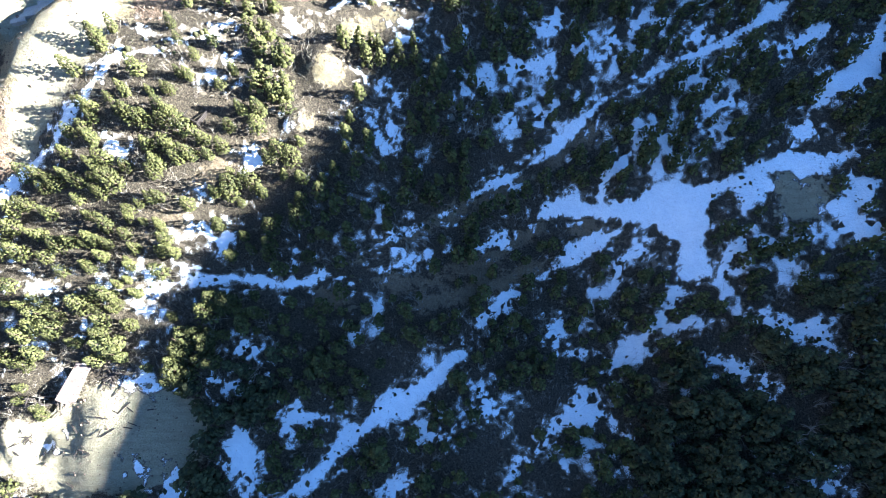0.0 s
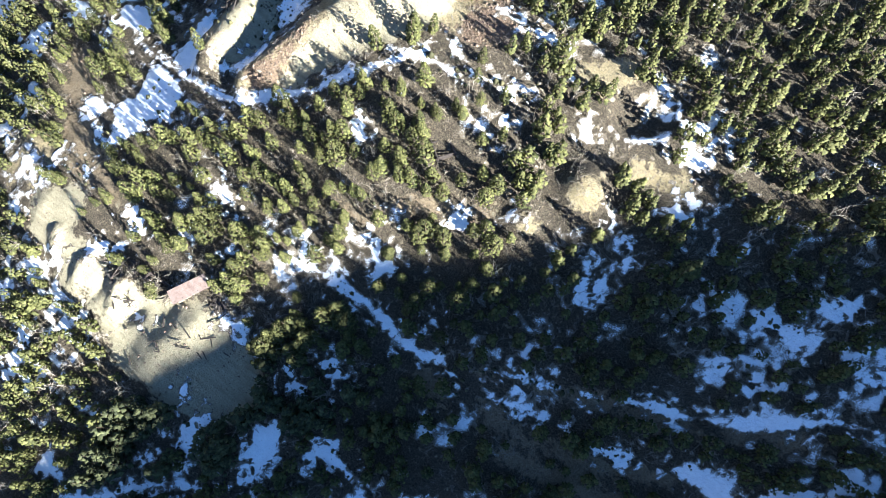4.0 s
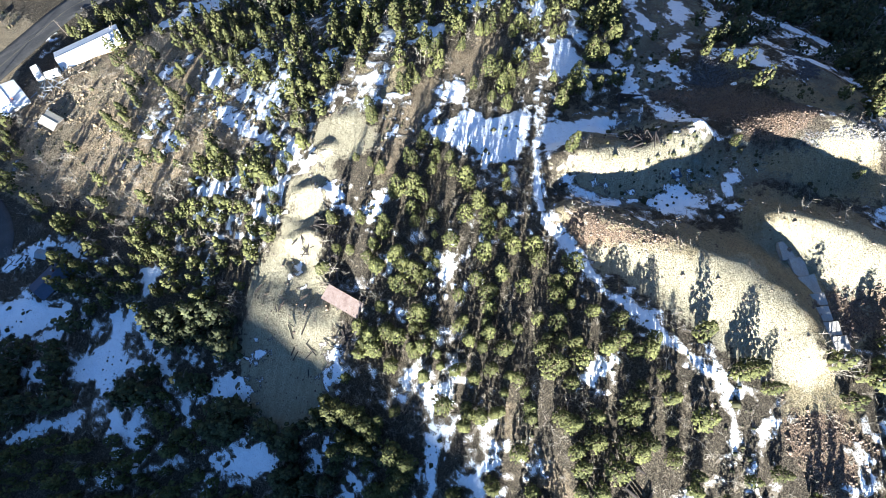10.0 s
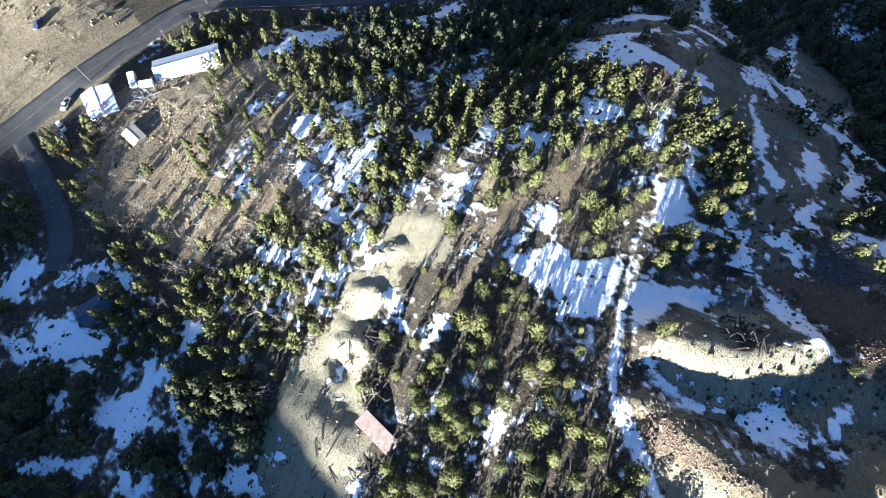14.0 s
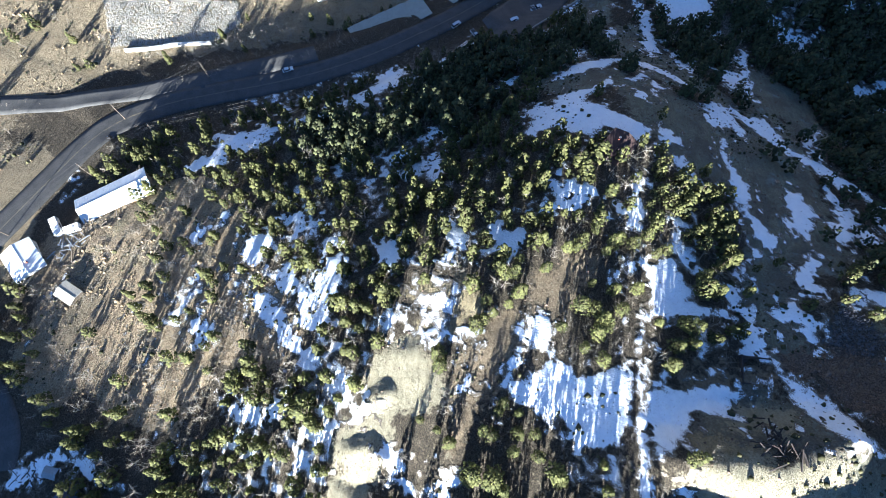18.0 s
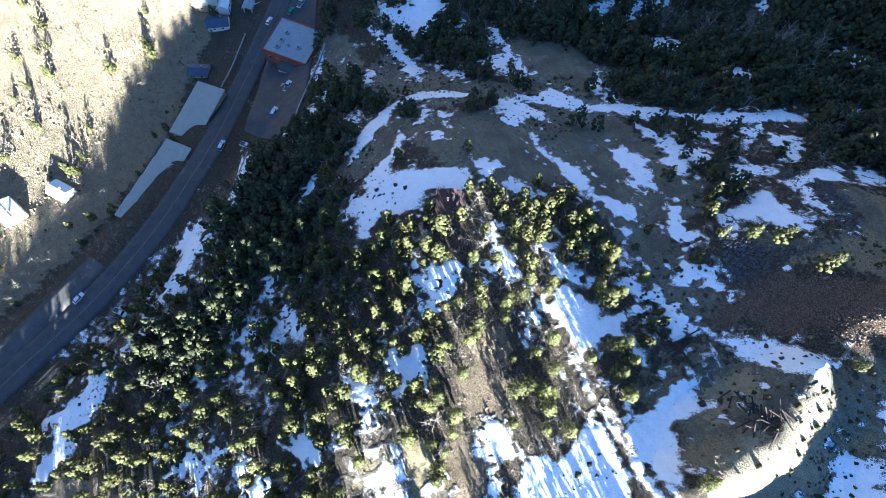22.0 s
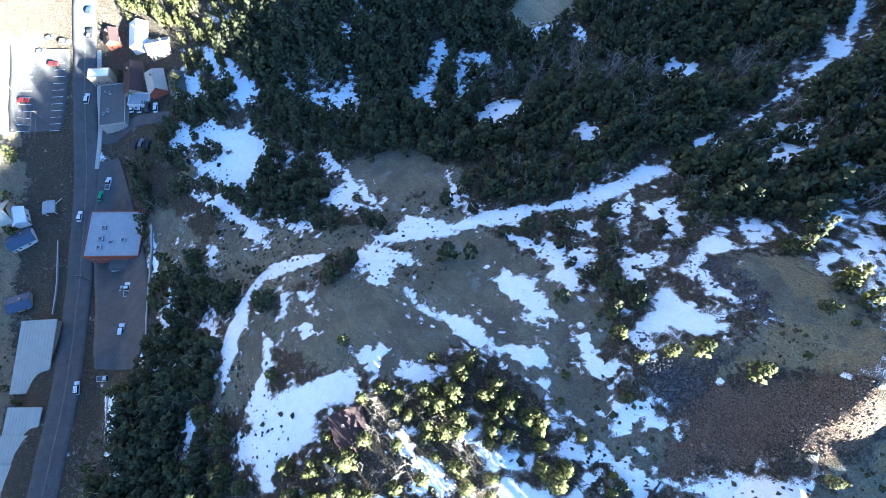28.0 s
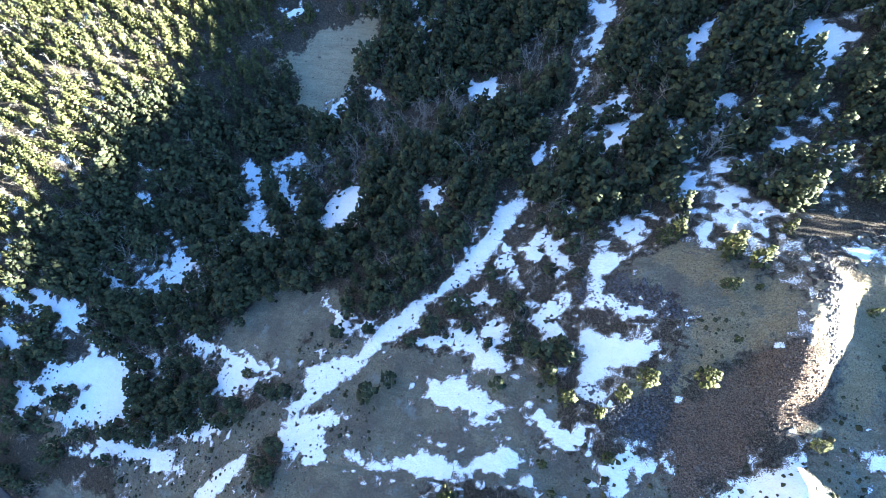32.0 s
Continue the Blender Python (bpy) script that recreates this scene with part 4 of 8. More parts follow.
snow_patch((-89.3, 16.2), (-82.7, 19.8), (-78.0, 15.7), (-79.8, 14.6), (-82.4, 16.8), (-86.4, 15.1))
snow_patch((-112.6, -29.9), (-103.8, -27.6), (-104.4, -29.5), (-109.5, -30.9))
track_patch((-98.9, -54.4), (-91.5, -46.8), (-82.9, -37.3), (-76.8, -29.4), (-69.8, -24.2), (-63.0, -20.7), (-67.0, -25.9), (-74.1, -31.0), (-80.8, -38.7), (-87.4, -46.9), (-94.7, -53.5))
snow_patch((-95.7, -56.1), (-94.1, -52.8), (-86.9, -50.3), (-84.3, -48.8), (-92.0, -59.1))
snow_patch((-107.2, -52.9), (-108.6, -45.8), (-106.0, -45.0), (-104.2, -50.3))
snow_patch((-17.3, 120.9), (-16.7, 122.6), (-12.2, 126.9), (-10.7, 124.8), (-12.7, 120.6), (-15.6, 120.0))
snow_patch((-38.1, 113.9), (-33.8, 114.5), (-29.0, 120.2), (-23.7, 122.7), (-24.0, 120.5), (-28.8, 117.8), (-32.8, 113.6), (-35.8, 112.8))
snow_patch((-20.1, 128.9), (-16.0, 129.8), (-11.2, 129.8), (-12.7, 128.9))
snow_patch((-31.9, 132.6), (-26.3, 131.3), (-23.9, 128.4), (-28.3, 130.4))
snow_patch((-43.2, 112.6), (-39.7, 112.0), (-38.2, 110.0), (-41.8, 110.6))
snow_patch((-43.8, 82.5), (-41.8, 86.3), (-40.7, 84.4), (-42.8, 81.7))
snow_patch((-63.9, 53.8), (-68.0, 54.3), (-70.2, 58.7), (-69.3, 60.8), (-65.1, 56.6), (-59.6, 55.9), (-59.9, 52.5), (-64.9, 52.8))
snow_patch((-53.1, 72.3), (-55.3, 75.6), (-52.1, 78.2), (-50.6, 77.0))
snow_patch((-72.6, 64.8), (-68.2, 66.8), (-67.7, 65.5), (-70.6, 64.2))
snow_patch((-113.8, 42.0), (-111.4, 43.4), (-103.6, 42.8), (-104.1, 41.2))
snow_patch((-123.2, 20.0), (-131.3, 20.3), (-130.3, 22.7))
snow_patch((-88.9, 74.5), (-90.9, 78.8), (-87.2, 77.6), (-86.7, 74.6))
snow_patch((-62.3, 140.6), (-59.8, 149.3), (-56.8, 147.8), (-60.3, 140.5))
snow_patch((-38.8, 160.6), (-36.2, 166.6), (-34.8, 168.1), (-33.3, 166.4), (-37.0, 160.4))
snow_patch((-52.1, 172.1), (-50.6, 175.8), (-45.6, 176.8), (-44.4, 173.7), (-48.3, 171.1))
snow_patch((-92.7, 134.2), (-89.1, 138.7), (-83.1, 133.5), (-82.2, 128.9), (-87.5, 131.2))
snow_patch((-65.8, 97.6), (-59.3, 95.8), (-59.7, 94.4), (-63.9, 95.3))
snow_patch((-61.4, 100.5), (-58.4, 102.9), (-57.4, 100.6), (-59.5, 99.1))
# snow east wood
snow_patch((-102.6, 138.4), (-107.6, 144.6), (-102.8, 143.2), (-99.6, 152.1), (-97.4, 155.1), (-93.8, 152.6), (-92.0, 143.6), (-88.7, 138.3), (-85.6, 133.1), (-80.7, 130.1), (-82.7, 128.5), (-87.3, 132.8), (-94.9, 134.8), (-99.5, 137.1))
snow_patch((-69.4, 123.9), (-65.0, 125.7), (-61.7, 125.9), (-62.5, 123.6))
snow_patch((-76.5, 123.3), (-72.6, 124.4), (-71.7, 123.3))
snow_patch((-63.0, 143.8), (-58.9, 147.3), (-57.3, 146.2), (-60.4, 143.5))
snow_patch((-72.8, 149.9), (-66.5, 152.6), (-64.9, 151.4), (-70.2, 148.8))
snow_patch((-62.5, 50.6), (-68.9, 55.1), (-67.0, 56.5), (-70.3, 58.4), (-69.3, 60.8), (-63.7, 58.1), (-58.7, 57.0), (-58.7, 53.5), (-60.2, 51.2))
snow_patch((-55.9, 73.0), (-54.7, 77.5), (-50.6, 78.4), (-49.8, 75.6), (-51.9, 73.4))
snow_patch((-74.1, 65.2), (-68.5, 65.9), (-67.8, 64.3))
snow_patch((-87.0, 74.7), (-90.6, 77.3), (-90.3, 80.5), (-87.0, 78.6), (-85.8, 75.5))
snow_patch((-108.2, 39.8), (-115.2, 41.1), (-115.7, 43.7), (-103.9, 44.0), (-103.4, 41.4))
snow_patch((-130.9, 137.8), (-136.1, 144.0), (-138.4, 143.6), (-134.9, 148.6), (-127.3, 145.8), (-119.7, 134.8), (-128.1, 139.3))
# snow track field, tailings and cabin yard
track_patch((-173.9, 61.2), (-173.7, 62.7), (-162.0, 62.3), (-152.4, 62.9), (-144.4, 62.8), (-137.8, 63.9), (-130.1, 65.0), (-124.2, 66.2), (-120.5, 69.2), (-114.8, 72.1), (-114.1, 70.7), (-115.8, 69.2), (-119.7, 67.2), (-122.3, 64.8), (-125.3, 62.8), (-131.4, 61.5), (-137.9, 60.6), (-145.0, 59.9), (-151.1, 59.8), (-159.3, 60.0), (-166.4, 60.5))
track_patch((-152.7, 28.7), (-155.6, 31.6), (-155.4, 35.4), (-161.4, 39.5), (-163.4, 35.8), (-167.4, 34.5), (-171.4, 37.2), (-171.5, 39.5), (-165.3, 40.6), (-161.2, 41.1), (-160.0, 44.5), (-158.5, 47.2), (-160.5, 53.9), (-164.6, 57.4), (-164.6, 59.5), (-154.8, 60.3), (-148.3, 59.7), (-146.8, 58.1), (-143.1, 58.3), (-142.3, 54.5), (-141.5, 50.6), (-139.2, 48.6), (-139.8, 46.4), (-144.6, 47.0), (-147.1, 43.4), (-146.3, 39.3), (-149.4, 36.8), (-148.7, 33.2))
track_patch((-189.8, 61.6), (-194.5, 70.1), (-188.4, 72.0), (-183.7, 74.3), (-179.8, 71.9), (-178.5, 66.9), (-176.3, 63.7), (-180.2, 62.1), (-185.9, 64.0), (-187.3, 60.6), (-185.8, 57.0), (-190.0, 57.6))
track_patch((-157.1, 61.9), (-157.6, 66.7), (-160.5, 73.7), (-161.7, 80.3), (-161.8, 84.2), (-157.0, 85.3), (-157.2, 80.2), (-154.9, 73.8), (-149.2, 70.1), (-144.2, 66.5), (-141.0, 65.2), (-139.3, 68.4), (-138.3, 67.4), (-138.5, 64.2), (-142.9, 62.5), (-149.6, 62.8))
track_patch((-137.8, 67.7), (-137.6, 70.6), (-135.0, 73.5), (-132.5, 78.2), (-132.2, 83.4), (-133.6, 88.2), (-137.4, 97.1), (-135.0, 98.5), (-133.4, 102.0), (-127.7, 100.9), (-129.1, 98.5), (-128.1, 95.0), (-125.4, 91.0), (-128.8, 89.4), (-130.6, 86.8), (-128.8, 81.1), (-130.3, 76.2), (-132.4, 72.0), (-134.6, 69.2))
track_patch((-165.1, 91.1), (-166.8, 93.3), (-163.0, 95.8), (-161.8, 99.1), (-158.5, 102.2), (-154.1, 103.8), (-153.6, 106.9), (-150.7, 106.4), (-150.9, 98.7), (-152.5, 95.9), (-153.2, 94.1), (-158.7, 94.9), (-161.0, 92.5))
snow_patch((-125.7, 85.1), (-124.7, 86.6), (-123.6, 85.2))
track_patch((-140.0, 105.0), (-141.2, 106.4), (-142.5, 109.5), (-139.1, 109.7), (-133.3, 106.8), (-131.8, 105.9), (-135.7, 105.9))
snow_patch((-140.8, -8.5), (-145.9, -14.0), (-149.4, -11.0), (-148.6, -6.8), (-143.5, -6.1), (-143.1, -0.6), (-139.6, -0.6), (-136.6, -4.4))
snow_patch((-132.3, 2.9), (-134.8, 5.1), (-133.2, 9.9), (-128.9, 11.0), (-125.8, 14.9), (-123.6, 15.1), (-125.8, 10.9), (-129.0, 7.0))
snow_patch((-126.8, 17.5), (-131.7, 18.5), (-131.4, 21.7), (-127.0, 22.0), (-123.5, 20.5))
snow_patch((-162.2, 3.8), (-166.0, 8.2), (-163.9, 10.8), (-164.9, 17.8), (-161.3, 20.8), (-158.4, 17.9), (-161.9, 14.9), (-161.2, 10.2), (-160.1, 6.5))
snow_patch((-166.5, -1.6), (-165.3, 1.6), (-161.5, -1.1))
snow_patch((-158.9, 23.9), (-156.9, 23.1), (-150.9, 19.1), (-148.1, 18.7), (-151.1, 22.2))
snow_patch((-107.8, -0.5), (-111.6, -1.0), (-110.4, 1.7), (-106.8, 2.7))
snow_patch((-86.0, -6.3), (-86.6, -1.9), (-85.3, -3.1))
snow_patch((-76.6, -14.0), (-77.9, -17.6), (-79.6, -13.9), (-78.7, -9.5), (-77.2, -8.6), (-74.8, -13.8))
snow_patch((-103.3, 41.0), (-109.7, 41.1), (-114.4, 42.7), (-112.3, 44.1), (-104.8, 44.4), (-102.7, 43.9))
snow_patch((-97.9, 28.8), (-100.6, 29.0), (-99.0, 31.2))
snow_patch((-108.5, 25.6), (-111.9, 25.6), (-109.3, 27.4))
snow_patch((-122.8, 54.9), (-127.8, 57.2), (-126.5, 58.8), (-122.7, 56.2))
track_patch((-72.8, -64.8), (-78.3, -63.8), (-85.4, -57.0), (-93.5, -52.0), (-93.5, -49.8), (-88.9, -48.5), (-84.9, -49.9), (-81.1, -47.1), (-80.9, -41.7), (-78.7, -41.1), (-76.6, -46.1), (-73.6, -49.3), (-68.9, -49.0), (-68.4, -53.8), (-71.5, -54.1), (-72.3, -58.0), (-70.9, -61.3))
track_patch((-93.9, -51.0), (-88.7, -44.8), (-84.5, -38.9), (-79.3, -32.3), (-74.0, -27.0), (-70.5, -22.9), (-69.5, -25.1), (-75.0, -31.5), (-80.1, -37.8), (-85.6, -44.2))
snow_patch((-53.4, -77.3), (-60.7, -67.9), (-62.3, -60.6), (-66.3, -58.7), (-61.0, -56.4), (-57.8, -65.5), (-52.9, -74.7))
snow_patch((-60.5, -47.9), (-66.7, -47.2), (-65.4, -43.1), (-65.4, -37.0), (-64.1, -37.1), (-59.9, -46.4))
snow_patch((-100.7, -48.3), (-103.5, -52.5), (-108.8, -48.3), (-108.3, -44.8), (-103.8, -47.1))
snow_patch((-94.5, -120.4), (-103.0, -119.9), (-109.9, -113.0), (-105.8, -107.3), (-100.4, -110.5), (-94.4, -110.4), (-90.0, -116.2))
snow_patch((-88.3, -100.3), (-94.1, -95.5), (-96.2, -90.1), (-95.3, -78.0), (-96.0, -71.7), (-90.3, -71.9), (-86.2, -77.7), (-81.3, -85.1), (-82.7, -95.3))
snow_patch((-82.9, -108.8), (-85.4, -97.8), (-81.3, -89.6), (-78.4, -96.5))
snow_patch((-103.3, -103.0), (-109.4, -98.0), (-115.4, -93.0), (-113.6, -87.0), (-107.6, -92.0), (-101.7, -96.7))
snow_patch((-116.0, -86.3), (-110.9, -73.1), (-107.8, -68.7), (-108.7, -73.9), (-112.4, -82.3))
snow_patch((-83.4, -82.3), (-88.2, -72.6), (-86.2, -68.9), (-81.3, -78.4))
snow_patch((-74.3, -80.4), (-76.1, -76.1), (-68.0, -70.9), (-69.2, -76.0))
snow_patch((-182.0, -57.4), (-190.8, -56.7), (-192.7, -50.7), (-188.9, -43.7), (-182.5, -47.0), (-178.3, -51.5))
snow_patch((-178.9, -40.3), (-183.4, -38.2), (-181.6, -33.8), (-171.6, -31.4), (-168.7, -34.1), (-172.3, -40.9))
snow_patch((-174.6, -29.8), (-180.3, -25.3), (-194.0, -26.0), (-181.6, -18.6), (-169.2, -18.2), (-164.0, -21.6))
snow_patch((-171.0, -49.4), (-169.5, -41.5), (-163.8, -34.6), (-154.9, -22.8), (-153.3, -25.0), (-159.1, -35.0), (-164.2, -42.8))
snow_patch((-196.6, -48.2), (-201.8, -41.7), (-198.3, -37.4), (-193.2, -43.8))
snow_patch((-140.0, -44.6), (-141.6, -42.2), (-136.0, -37.5), (-134.9, -31.4), (-141.1, -29.7), (-140.3, -25.6), (-136.2, -23.7), (-132.5, -29.8), (-131.6, -35.8), (-134.2, -40.2))
snow_patch((-156.4, -63.5), (-163.1, -62.0), (-155.8, -58.4), (-153.8, -60.6))
snow_patch((-181.8, 10.4), (-194.5, 11.1), (-198.7, 12.4), (-193.0, 15.1), (-181.9, 13.9))
snow_patch((-190.2, 17.8), (-198.4, 23.8), (-200.1, 28.4), (-194.2, 31.7), (-188.5, 28.5), (-186.7, 20.7))
snow_patch((-187.5, -12.3), (-191.4, -4.2), (-185.3, -0.7), (-179.9, -3.0), (-181.5, -8.5))
snow_patch((-210.8, 34.8), (-213.8, 37.3), (-208.6, 40.2), (-209.4, 45.8), (-205.3, 46.8), (-204.5, 38.8))
snow_patch((-227.6, -86.0), (-231.8, -81.9), (-233.3, -73.4), (-226.2, -75.8), (-224.9, -83.0))
snow_patch((-186.0, -78.1), (-192.0, -74.6), (-190.3, -71.1), (-183.2, -73.9))
snow_patch((-122.0, -26.4), (-123.5, -24.2), (-120.0, -24.2))
# snow north edge
snow_patch((-231.5, -87.2), (-234.1, -77.0), (-235.1, -64.6), (-226.6, -67.5), (-222.4, -77.6), (-214.9, -83.1), (-213.8, -90.0), (-218.6, -86.7), (-225.4, -83.3))
snow_patch((-241.9, -58.1), (-249.0, -50.2), (-245.1, -49.6), (-240.8, -55.0))
snow_patch((-225.1, -3.6), (-227.3, -0.3), (-214.7, 3.7), (-215.6, -0.4))
# snow north wood
snow_patch((-231.9, -87.7), (-234.0, -76.1), (-240.7, -69.3), (-238.7, -64.0), (-236.0, -65.5), (-229.9, -73.7), (-227.7, -82.8), (-225.2, -85.3))
snow_patch((-242.8, -60.7), (-253.4, -47.4), (-247.1, -46.0), (-241.0, -58.0))
snow_patch((-260.5, -43.7), (-263.7, -35.8), (-256.2, -33.1), (-254.1, -38.5))
snow_patch((-278.5, -37.3), (-284.5, -28.3), (-277.7, -22.8), (-262.8, -26.1), (-267.3, -34.3))
snow_patch((-279.1, -10.9), (-289.4, -5.9), (-306.7, -1.6), (-294.4, -1.5), (-280.0, -7.4))
snow_patch((-218.0, -90.3), (-220.3, -86.8), (-219.8, -75.9), (-216.4, -79.1), (-212.1, -90.5), (-213.4, -93.0))
snow_patch((-194.5, 9.3), (-198.8, 11.5), (-196.5, 15.5), (-187.8, 15.0), (-181.4, 13.7), (-180.7, 10.7), (-188.0, 11.2))
snow_patch((-191.0, 18.7), (-197.8, 22.4), (-198.3, 27.7), (-192.2, 29.1), (-185.0, 27.5), (-185.9, 21.7), (-184.4, 19.5))
snow_patch((-180.0, -56.2), (-187.3, -53.1), (-187.0, -47.1), (-179.7, -47.3), (-176.2, -50.3))
snow_patch((-174.2, -44.2), (-179.3, -40.5), (-180.7, -35.0), (-175.4, -34.7), (-172.4, -40.9))
snow_patch((-167.0, -32.0), (-173.5, -31.5), (-174.8, -26.1), (-166.5, -23.6), (-169.4, -17.8), (-161.7, -17.5), (-158.9, -23.2), (-160.5, -28.8))
snow_patch((-167.5, -48.2), (-169.1, -43.8), (-164.0, -38.9), (-162.2, -32.8), (-159.2, -36.0), (-163.3, -42.5))
snow_patch((-157.8, -64.4), (-159.4, -58.4), (-153.0, -54.9), (-149.9, -57.7), (-153.0, -61.2))
snow_patch((-191.0, -27.3), (-190.4, -22.4), (-179.5, -21.4), (-174.7, -24.2), (-182.7, -27.6))
snow_patch((-134.5, -39.3), (-138.8, -35.6), (-137.6, -30.3), (-132.9, -31.3), (-131.8, -38.0))
snow_patch((-157.6, -31.9), (-157.5, -24.7), (-152.4, -18.8), (-150.9, -23.6), (-153.8, -29.4))
snow_patch((-198.7, -33.0), (-195.2, -29.1), (-192.9, -35.6), (-196.7, -44.5), (-198.3, -38.9))
snow_patch((-152.0, 28.3), (-170.7, 34.8), (-172.2, 39.0), (-165.1, 38.0), (-162.4, 33.8), (-153.3, 32.9), (-150.2, 30.9))
# snow crest
track_patch((-269.8, 84.8), (-277.4, 78.2), (-284.3, 70.3), (-284.2, 62.9), (-282.2, 55.6), (-279.0, 48.7), (-274.2, 42.0), (-266.7, 35.6), (-260.2, 29.6), (-261.0, 34.3), (-265.0, 41.1), (-268.8, 46.3), (-273.9, 54.2), (-279.2, 58.7), (-279.8, 65.2), (-275.0, 71.9), (-269.5, 79.8))
track_patch((-265.7, 54.0), (-260.2, 55.0), (-254.1, 48.2), (-247.7, 44.6), (-247.4, 47.8), (-243.7, 53.6), (-239.7, 58.8), (-237.8, 62.4), (-235.9, 66.0), (-234.7, 62.8), (-229.9, 62.5), (-229.2, 57.9), (-234.0, 54.0), (-234.7, 50.5), (-230.7, 46.9), (-231.2, 41.9), (-234.1, 36.6), (-234.1, 31.9), (-229.8, 31.8), (-231.6, 27.4), (-235.4, 26.9), (-239.8, 28.1), (-244.9, 26.9), (-249.9, 31.0), (-246.8, 35.2), (-252.8, 36.0), (-254.9, 41.5), (-256.6, 46.5), (-260.3, 50.5))
snow_patch((-237.3, 67.2), (-238.1, 69.9), (-235.2, 73.6), (-232.1, 72.8), (-230.0, 68.8), (-233.4, 65.8))
snow_patch((-229.5, 70.4), (-222.4, 75.8), (-218.6, 80.4), (-215.8, 79.5), (-220.7, 74.0), (-226.7, 69.7))
snow_patch((-369.1, 85.6), (-359.9, 90.0), (-358.9, 95.8), (-349.0, 97.5), (-339.7, 102.5), (-332.5, 104.3), (-323.2, 95.3), (-321.8, 91.1), (-320.4, 83.9), (-325.6, 78.8), (-334.1, 79.3), (-343.9, 75.9), (-350.6, 79.6), (-344.1, 84.1), (-347.4, 89.9), (-355.0, 83.1), (-363.1, 76.1), (-366.9, 78.8))
snow_patch((-340.8, 70.2), (-334.0, 73.0), (-322.5, 76.4), (-314.8, 76.6), (-299.3, 74.5), (-294.6, 74.1), (-297.5, 70.8), (-312.3, 71.9), (-323.5, 71.0), (-332.0, 69.8))
snow_patch((-312.3, 57.8), (-312.6, 62.2), (-302.0, 56.1), (-305.6, 54.1))
snow_patch((-345.3, 47.3), (-337.4, 46.1), (-324.9, 39.9), (-327.0, 37.3))
snow_patch((-273.2, 66.0), (-269.1, 66.9), (-262.5, 63.4), (-264.1, 61.1))
snow_patch((-266.6, 68.5), (-263.0, 72.3), (-257.7, 67.8), (-254.6, 68.7), (-255.9, 66.4), (-262.9, 67.0))
snow_patch((-257.3, 61.9), (-255.8, 65.3), (-250.3, 64.3), (-252.4, 60.5))
snow_patch((-298.0, 84.6), (-287.0, 88.9), (-282.1, 86.6), (-288.5, 81.9), (-298.0, 81.8))
snow_patch((-305.4, 110.8), (-305.1, 113.5), (-295.7, 111.3), (-289.0, 109.8), (-273.6, 108.6), (-270.4, 105.6), (-277.8, 102.9), (-284.7, 99.3), (-291.1, 97.5), (-287.5, 104.3), (-289.9, 107.8), (-299.7, 107.4))
track_patch((-209.5, 165.1), (-207.0, 160.1), (-211.2, 151.7), (-214.4, 142.7), (-220.3, 135.3), (-227.6, 129.5), (-231.0, 123.4), (-238.8, 117.3), (-244.3, 108.0), (-251.9, 100.8), (-258.4, 94.7), (-264.6, 95.2), (-258.6, 102.3), (-261.1, 108.6), (-254.8, 111.4), (-246.3, 115.4), (-241.2, 122.8), (-235.4, 129.1), (-229.1, 134.2), (-225.6, 137.7), (-221.6, 145.7), (-216.3, 151.7), (-216.0, 160.7))
snow_patch((-262.1, 130.2), (-256.3, 126.5), (-251.2, 126.4), (-248.4, 123.2), (-244.4, 124.0), (-244.2, 121.0), (-249.8, 119.3), (-254.0, 120.0), (-257.3, 124.4))
snow_patch((-262.6, 88.7), (-263.0, 91.4), (-256.9, 95.7), (-249.2, 98.2), (-245.3, 96.7), (-245.7, 93.5), (-249.4, 93.6), (-246.9, 86.5), (-251.8, 84.1), (-258.6, 85.3))
track_patch((-243.4, 87.8), (-242.5, 91.5), (-234.6, 88.2), (-228.4, 90.9), (-222.9, 94.1), (-215.9, 92.7), (-212.0, 92.7), (-209.2, 96.1), (-203.8, 98.2), (-199.3, 95.8), (-200.3, 92.8), (-205.0, 90.8), (-209.3, 91.7), (-212.0, 88.3), (-219.3, 87.7), (-226.3, 86.4), (-232.5, 86.2))
snow_patch((-200.8, 92.3), (-198.3, 93.5), (-195.5, 89.0), (-191.8, 88.4), (-188.1, 87.9), (-185.9, 84.2), (-182.3, 85.6), (-180.0, 88.4), (-178.4, 86.4), (-181.6, 82.8), (-185.2, 80.4), (-189.1, 85.1), (-195.1, 87.5))
snow_patch((-225.9, 104.6), (-225.4, 110.2), (-218.4, 112.4), (-213.6, 110.9), (-206.2, 106.9), (-205.8, 103.0), (-210.2, 101.8), (-214.7, 102.9), (-218.3, 103.8), (-222.6, 104.3))
snow_patch((-231.6, 119.0), (-224.2, 122.4), (-215.8, 123.7), (-209.3, 119.3), (-205.9, 114.5), (-202.6, 115.6), (-204.9, 113.1), (-209.9, 113.0), (-217.1, 118.1), (-223.5, 119.0))
snow_patch((-214.0, 122.3), (-212.1, 128.4), (-209.1, 127.6), (-208.7, 120.8), (-211.6, 120.2))
snow_patch((-219.6, 131.7), (-214.5, 134.8), (-210.9, 131.8), (-214.6, 129.5))
snow_patch((-199.4, 105.5), (-197.7, 107.6), (-194.0, 103.6), (-189.5, 104.7), (-186.0, 102.7), (-187.5, 100.0), (-192.6, 99.7), (-196.5, 101.8))
snow_patch((-187.6, 98.2), (-183.4, 100.4), (-179.9, 101.7), (-174.0, 100.5), (-175.0, 98.7), (-178.4, 97.6), (-178.5, 94.9), (-180.7, 92.1), (-184.2, 94.7))
